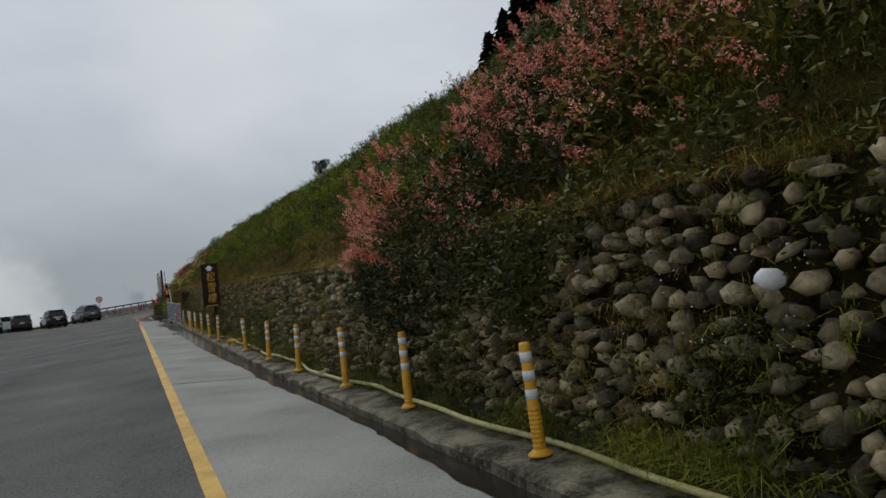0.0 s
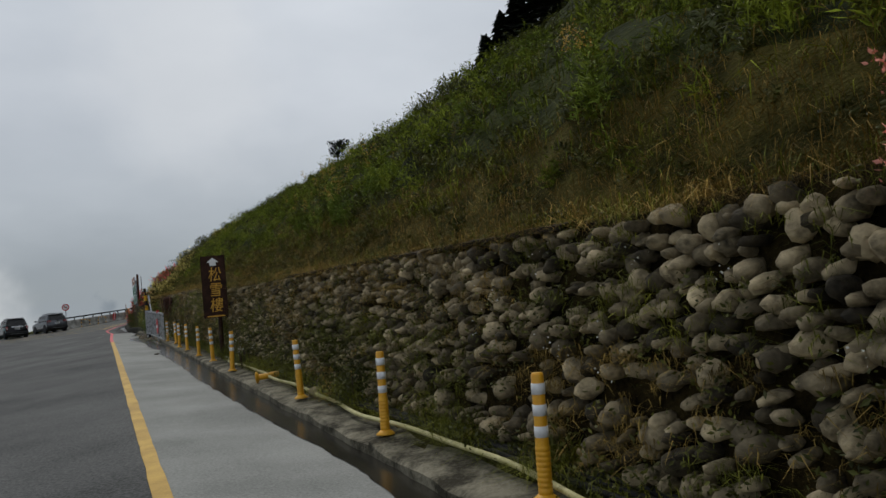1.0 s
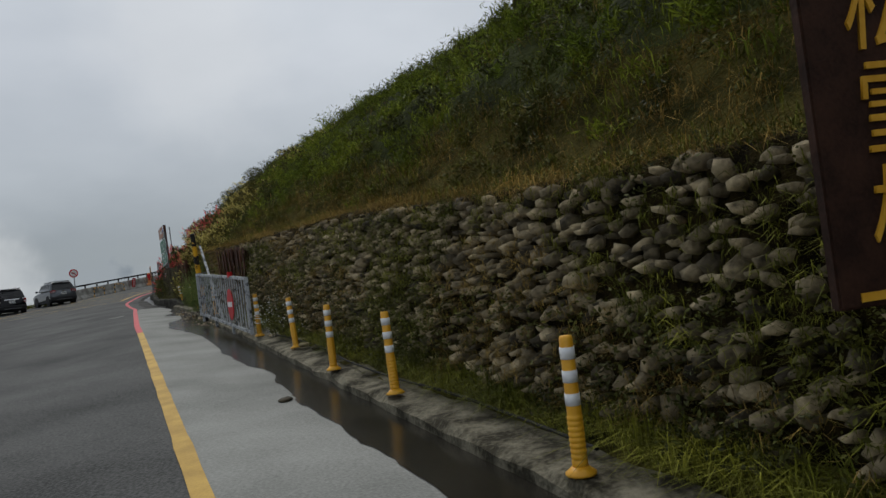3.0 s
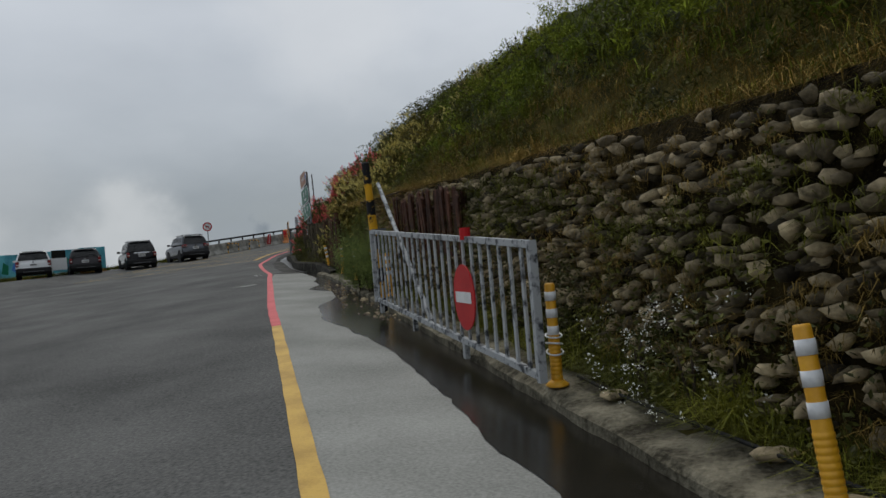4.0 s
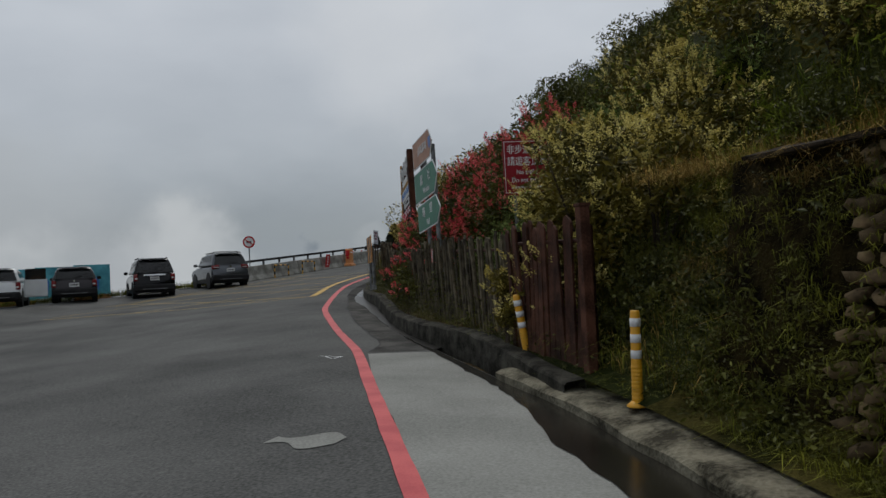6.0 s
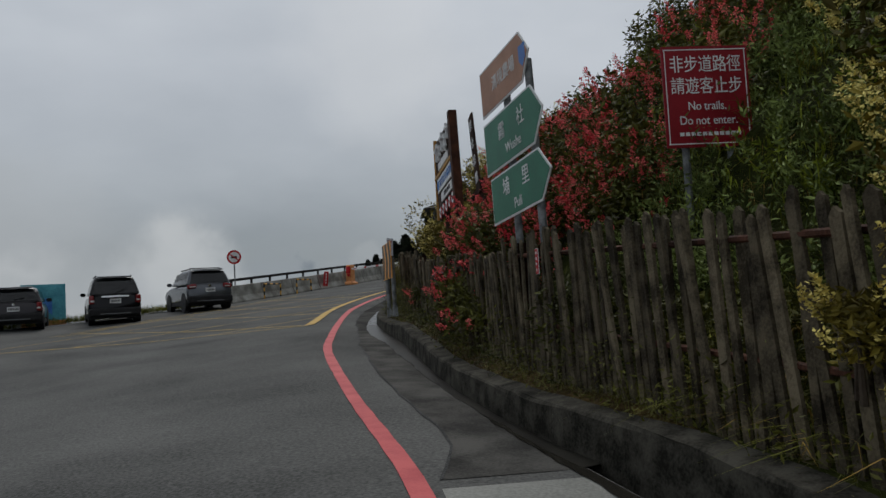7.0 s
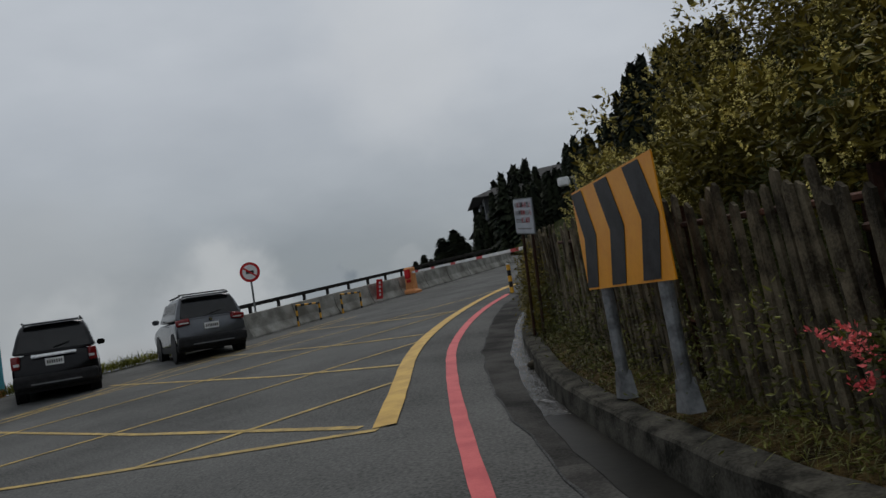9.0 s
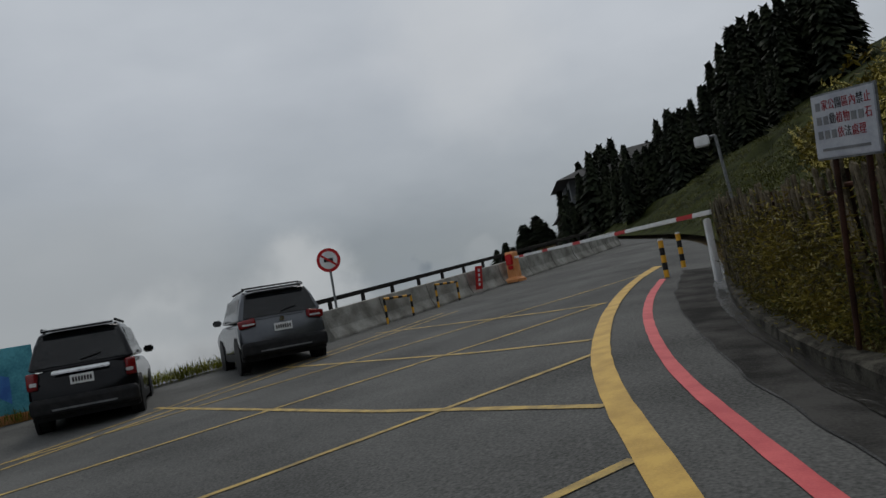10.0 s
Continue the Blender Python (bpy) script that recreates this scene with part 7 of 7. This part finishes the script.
for k, (s, d) in enumerate([(8.7, 2.3), (9.3, 1.95), (9.8, 1.9), (10.3, 2.15), (10.9, 1.95), (12.0, 1.9), (1.5, 1.95)]):
    p = hill_points([s], [d])[0]
    t = thing("goldenrod", "tall green weed with yellow flower heads on the bank", "weed", pose(p[0], p[1], p[2] - 0.05), "goldenrods")
    leaf_cards("foliage", sprays(rng.normal(size=(5, 3)) * np.array([0.12, 0.12, 0]), rng.uniform(0.6, 1.0, 5), 3, 26, 0.35), 0.085, M["fresh"], t, 0.2, 0.7)
    top = rng.normal(size=(7, 3)) * np.array([0.2, 0.2, 0.1]) + np.array([0, 0, 0.85])
    leaf_cards("flower_head", np.repeat(top, 26, axis=0) + rng.normal(size=(7 * 26, 3)) * np.array([0.03, 0.03, 0.05]), 0.025, M["yellow_line"], t, 0.6)

# tiny white flowers on the wall
base, s, h = wall_places(330, 0.6, 1.35, 0.08)
m_ = (s < 4) & (h > 0.5)
pos = np.repeat(base[m_], 9, axis=0) + rng.normal(size=(int(m_.sum()) * 9, 3)) * 0.06
tagged(leaf_cards("wall_flowers", pos, 0.014, M["white_flower"], None, 0.9, 0.3), "tiny white flowers scattered over the stone wall", "flowers", kind="stuff")

# ---- loose rocks ----
def rock_mesh(seed, detail=2):
    bm = bmesh.new()
    bmesh.ops.create_icosphere(bm, subdivisions=detail, radius=0.5)
    for v in bm.verts:
        d = v.co.normalized()
        k = (1 + 0.36 * noise.noise(d * 1.2 + Vector((seed * 7.1, 0, 0))) + 0.1 * noise.noise(d * 2.6 + Vector((0, seed * 3.7, 0)))) / (abs(d.x) ** 3 + abs(d.y) ** 3 + abs(d.z) ** 3) ** 0.05
        v.co = d * 0.5 * k
        v.co.x *= 1.0
    me = bpy.data.meshes.new("stone")
    bm.to_mesh(me)
    bm.free()
    me.polygons.foreach_set("use_smooth", np.ones(len(me.polygons), dtype=bool))
    return me


rocks = [rock_mesh(k) for k in range(14)]
for me in rocks:
    me.materials.append(M["stone"])
for k, (s, p, sx, sy, sz) in enumerate([(5.95, 0.2, 0.34, 0.22, 0.18), (-1.4, 0.12, 0.22, 0.2, 0.14), (24.0, 0.1, 0.22, 0.14, 0.08), (23.6, 0.22, 0.26, 0.18, 0.07), (24.6, 0.05, 0.2, 0.16, 0.07), (25.3, 0.12, 0.24, 0.15, 0.08), (26.8, 0.02, 0.2, 0.16, 0.06), (37.0, -0.2, 0.2, 0.15, 0.1), (36.6, -0.35, 0.16, 0.13, 0.09), (37.4, -0.1, 0.18, 0.14, 0.1), (38.3, -0.3, 0.14, 0.12, 0.08), (39.0, -0.2, 0.15, 0.1, 0.08), (21.2, -0.9, 0.2, 0.14, 0.05)]):
    x, y = at_sp(s, p)
    o = new("loose_rock", rocks[k % 14])
    o.matrix_world = pose(x, y, rz(x, y) + (0.16 if p > -0.15 else 0.02), 0, 0, k * 37) @ Matrix.Diagonal((sx, sy, sz, 1))
    tagged(o, "loose grey rock lying beside the kerb", "rock", "loose rocks")
o = new("loose_rock", rocks[3])
x, y = kerb_at(64.6, -0.12)
o.matrix_world = pose(x, y, rz(x, y) + 0.04, 0, 0, 30) @ Matrix.Diagonal((0.3, 0.2, 0.16, 1))
tagged(o, "loose brown rock lying in the gutter", "rock", "loose rocks")
# gravel washed into the gutter
n = 170
allv, allf = [], []
v0 = np.array([v.co for v in rock_mesh(3, 1).vertices])
f0 = np.array([list(p.vertices) for p in rock_mesh(3, 1).polygons])
for k in range(n):
    s, p = rng.uniform(33, 41), -0.16 - 0.6 * rng.uniform() ** 1.7
    x, y = at_sp(s, p)
    allf.append(f0 + k * len(v0))
    allv.append(v0 * rng.uniform(0.02, 0.085) * np.array([1, 1, 0.6]) + np.array([x, y, rz(x, y) + 0.02]))
tagged(mesh_object("gutter_gravel", np.concatenate(allv), np.concatenate(allf), M["stone_i"]), "small stones washed into the wet gutter", "gravel", kind="stuff")

# old board laid along the wall top
for s0, s1 in ((0.4, 9.4), (36.6, 42.6)):
    ob_ = loft("coping_board", np.arange(s0, s1, 0.3), [(0.8, 0.0), (0.79, 0.03), (0.93, 0.045), (0.94, 0.005), (0.8, 0.0)], M["old_board"], rough=0.025, seed=31, top_of=lambda v: float(wall_top(v)) - 0.01)
    tagged(ob_, "dark weathered board laid along the top of the stone wall", "board", "boards on the wall top")

# ---- the wall's stones ----
g = np.random.default_rng(33)
small = [rock_mesh(k, 1) for k in range(14)]
near, pile, kn = [], {"stone_i": [[], []], "brown_stone": [[], []]}, {"stone_i": 0, "brown_stone": 0}
shapes = [[(np.array([v.co for v in me.vertices]), np.array([list(p.vertices) for p in me.polygons])) for me in group_] for group_ in (small, rocks)]
# stretches of wall: start, end, height of a course, narrowest and widest stone, share left to earth, how much that varies
STRETCH = [(-15.5, 3.2, 0.106, 0.066, 0.148, 0.28, 0.4), (3.2, 9.0, 0.098, 0.06, 0.13, 0.3, 0.45), (9.0, 35.8, 0.09, 0.055, 0.118, 0.32, 0.5), (35.8, 41.2, 0.098, 0.09, 0.2, 0.16, 0.4)]
for sa, sb, pitch, w0, w1, bare, patchy in STRETCH:
    flat = sa > 30
    h = 0.07
    while h < 1.68:
        s = sa + g.uniform(0, 0.15)
        while s < sb:
            w = w0 + (w1 - w0) * g.uniform() ** 1.5
            hh = h + g.normal() * (0.01 if flat else 0.036)
            if hh < float(wall_top(s)) - 0.04 and g.uniform() > bare + patchy * noise.noise((s * 0.35, hh * 1.1, 3)):
                tall = pitch * g.uniform(0.85, 1.15) if flat else min(pitch * 1.5, w * g.uniform(0.7, 1.4))
                o = float(np.interp(hh, [0, 0.95, 1.6], [0.6, 0.73, 0.87])) + g.uniform(-0.02, 0.075)
                a = kerb_at(s + w / 2, o)
                b = kerb_at(s + w / 2 + 0.1, o)
                m = facing(a[0], a[1], float(plane_z(*a)) + hh, b[0] - a[0], b[1] - a[1]) @ pose(0, 0, 0, g.normal() * 10, g.normal() * (9 if flat else 27), g.normal() * 10) @ Matrix.Diagonal((w * 0.97, g.uniform(0.17, 0.25), tall, 1))
                k = int(g.integers(0, 14))
                if -0.4 < s < 3.2:
                    near.append((m, k))
                else:
                    key = "brown_stone" if flat else "stone_i"
                    v_, f_ = shapes[1 if -5 < s < 5 else 0][k]
                    mm = np.array(m)
                    pile[key][0].append(v_ @ mm[:3, :3].T + mm[:3, 3])
                    pile[key][1].append(f_ + kn[key])
                    kn[key] += len(v_)
            s += w * g.uniform(0.95, 1.4)
        h += pitch
for m, k in near:
    o = new("stone", rocks[k])
    o.parent = stone_wall
    o.matrix_world = m
a = kerb_at(-10.0, 0.6)
b = kerb_at(-9.9, 0.6)
pale_stone = rocks[5].copy()
pale_stone.materials.clear()
pale_stone.materials.append(M["white_paint"])
o = new("stone", pale_stone)
o.parent = stone_wall
o.matrix_world = facing(a[0], a[1], float(plane_z(*a)) + 0.97, b[0] - a[0], b[1] - a[1]) @ Matrix.Diagonal((0.095, 0.18, 0.12, 1))
tagged(o, "single stone painted white")
for key, nm in (("stone_i", "stone_courses"), ("brown_stone", "brown_courses")):
    tagged(mesh_object(nm, np.concatenate(pile[key][0]), np.concatenate(pile[key][1]), M[key], stone_wall, smooth=True), kind="stuff")
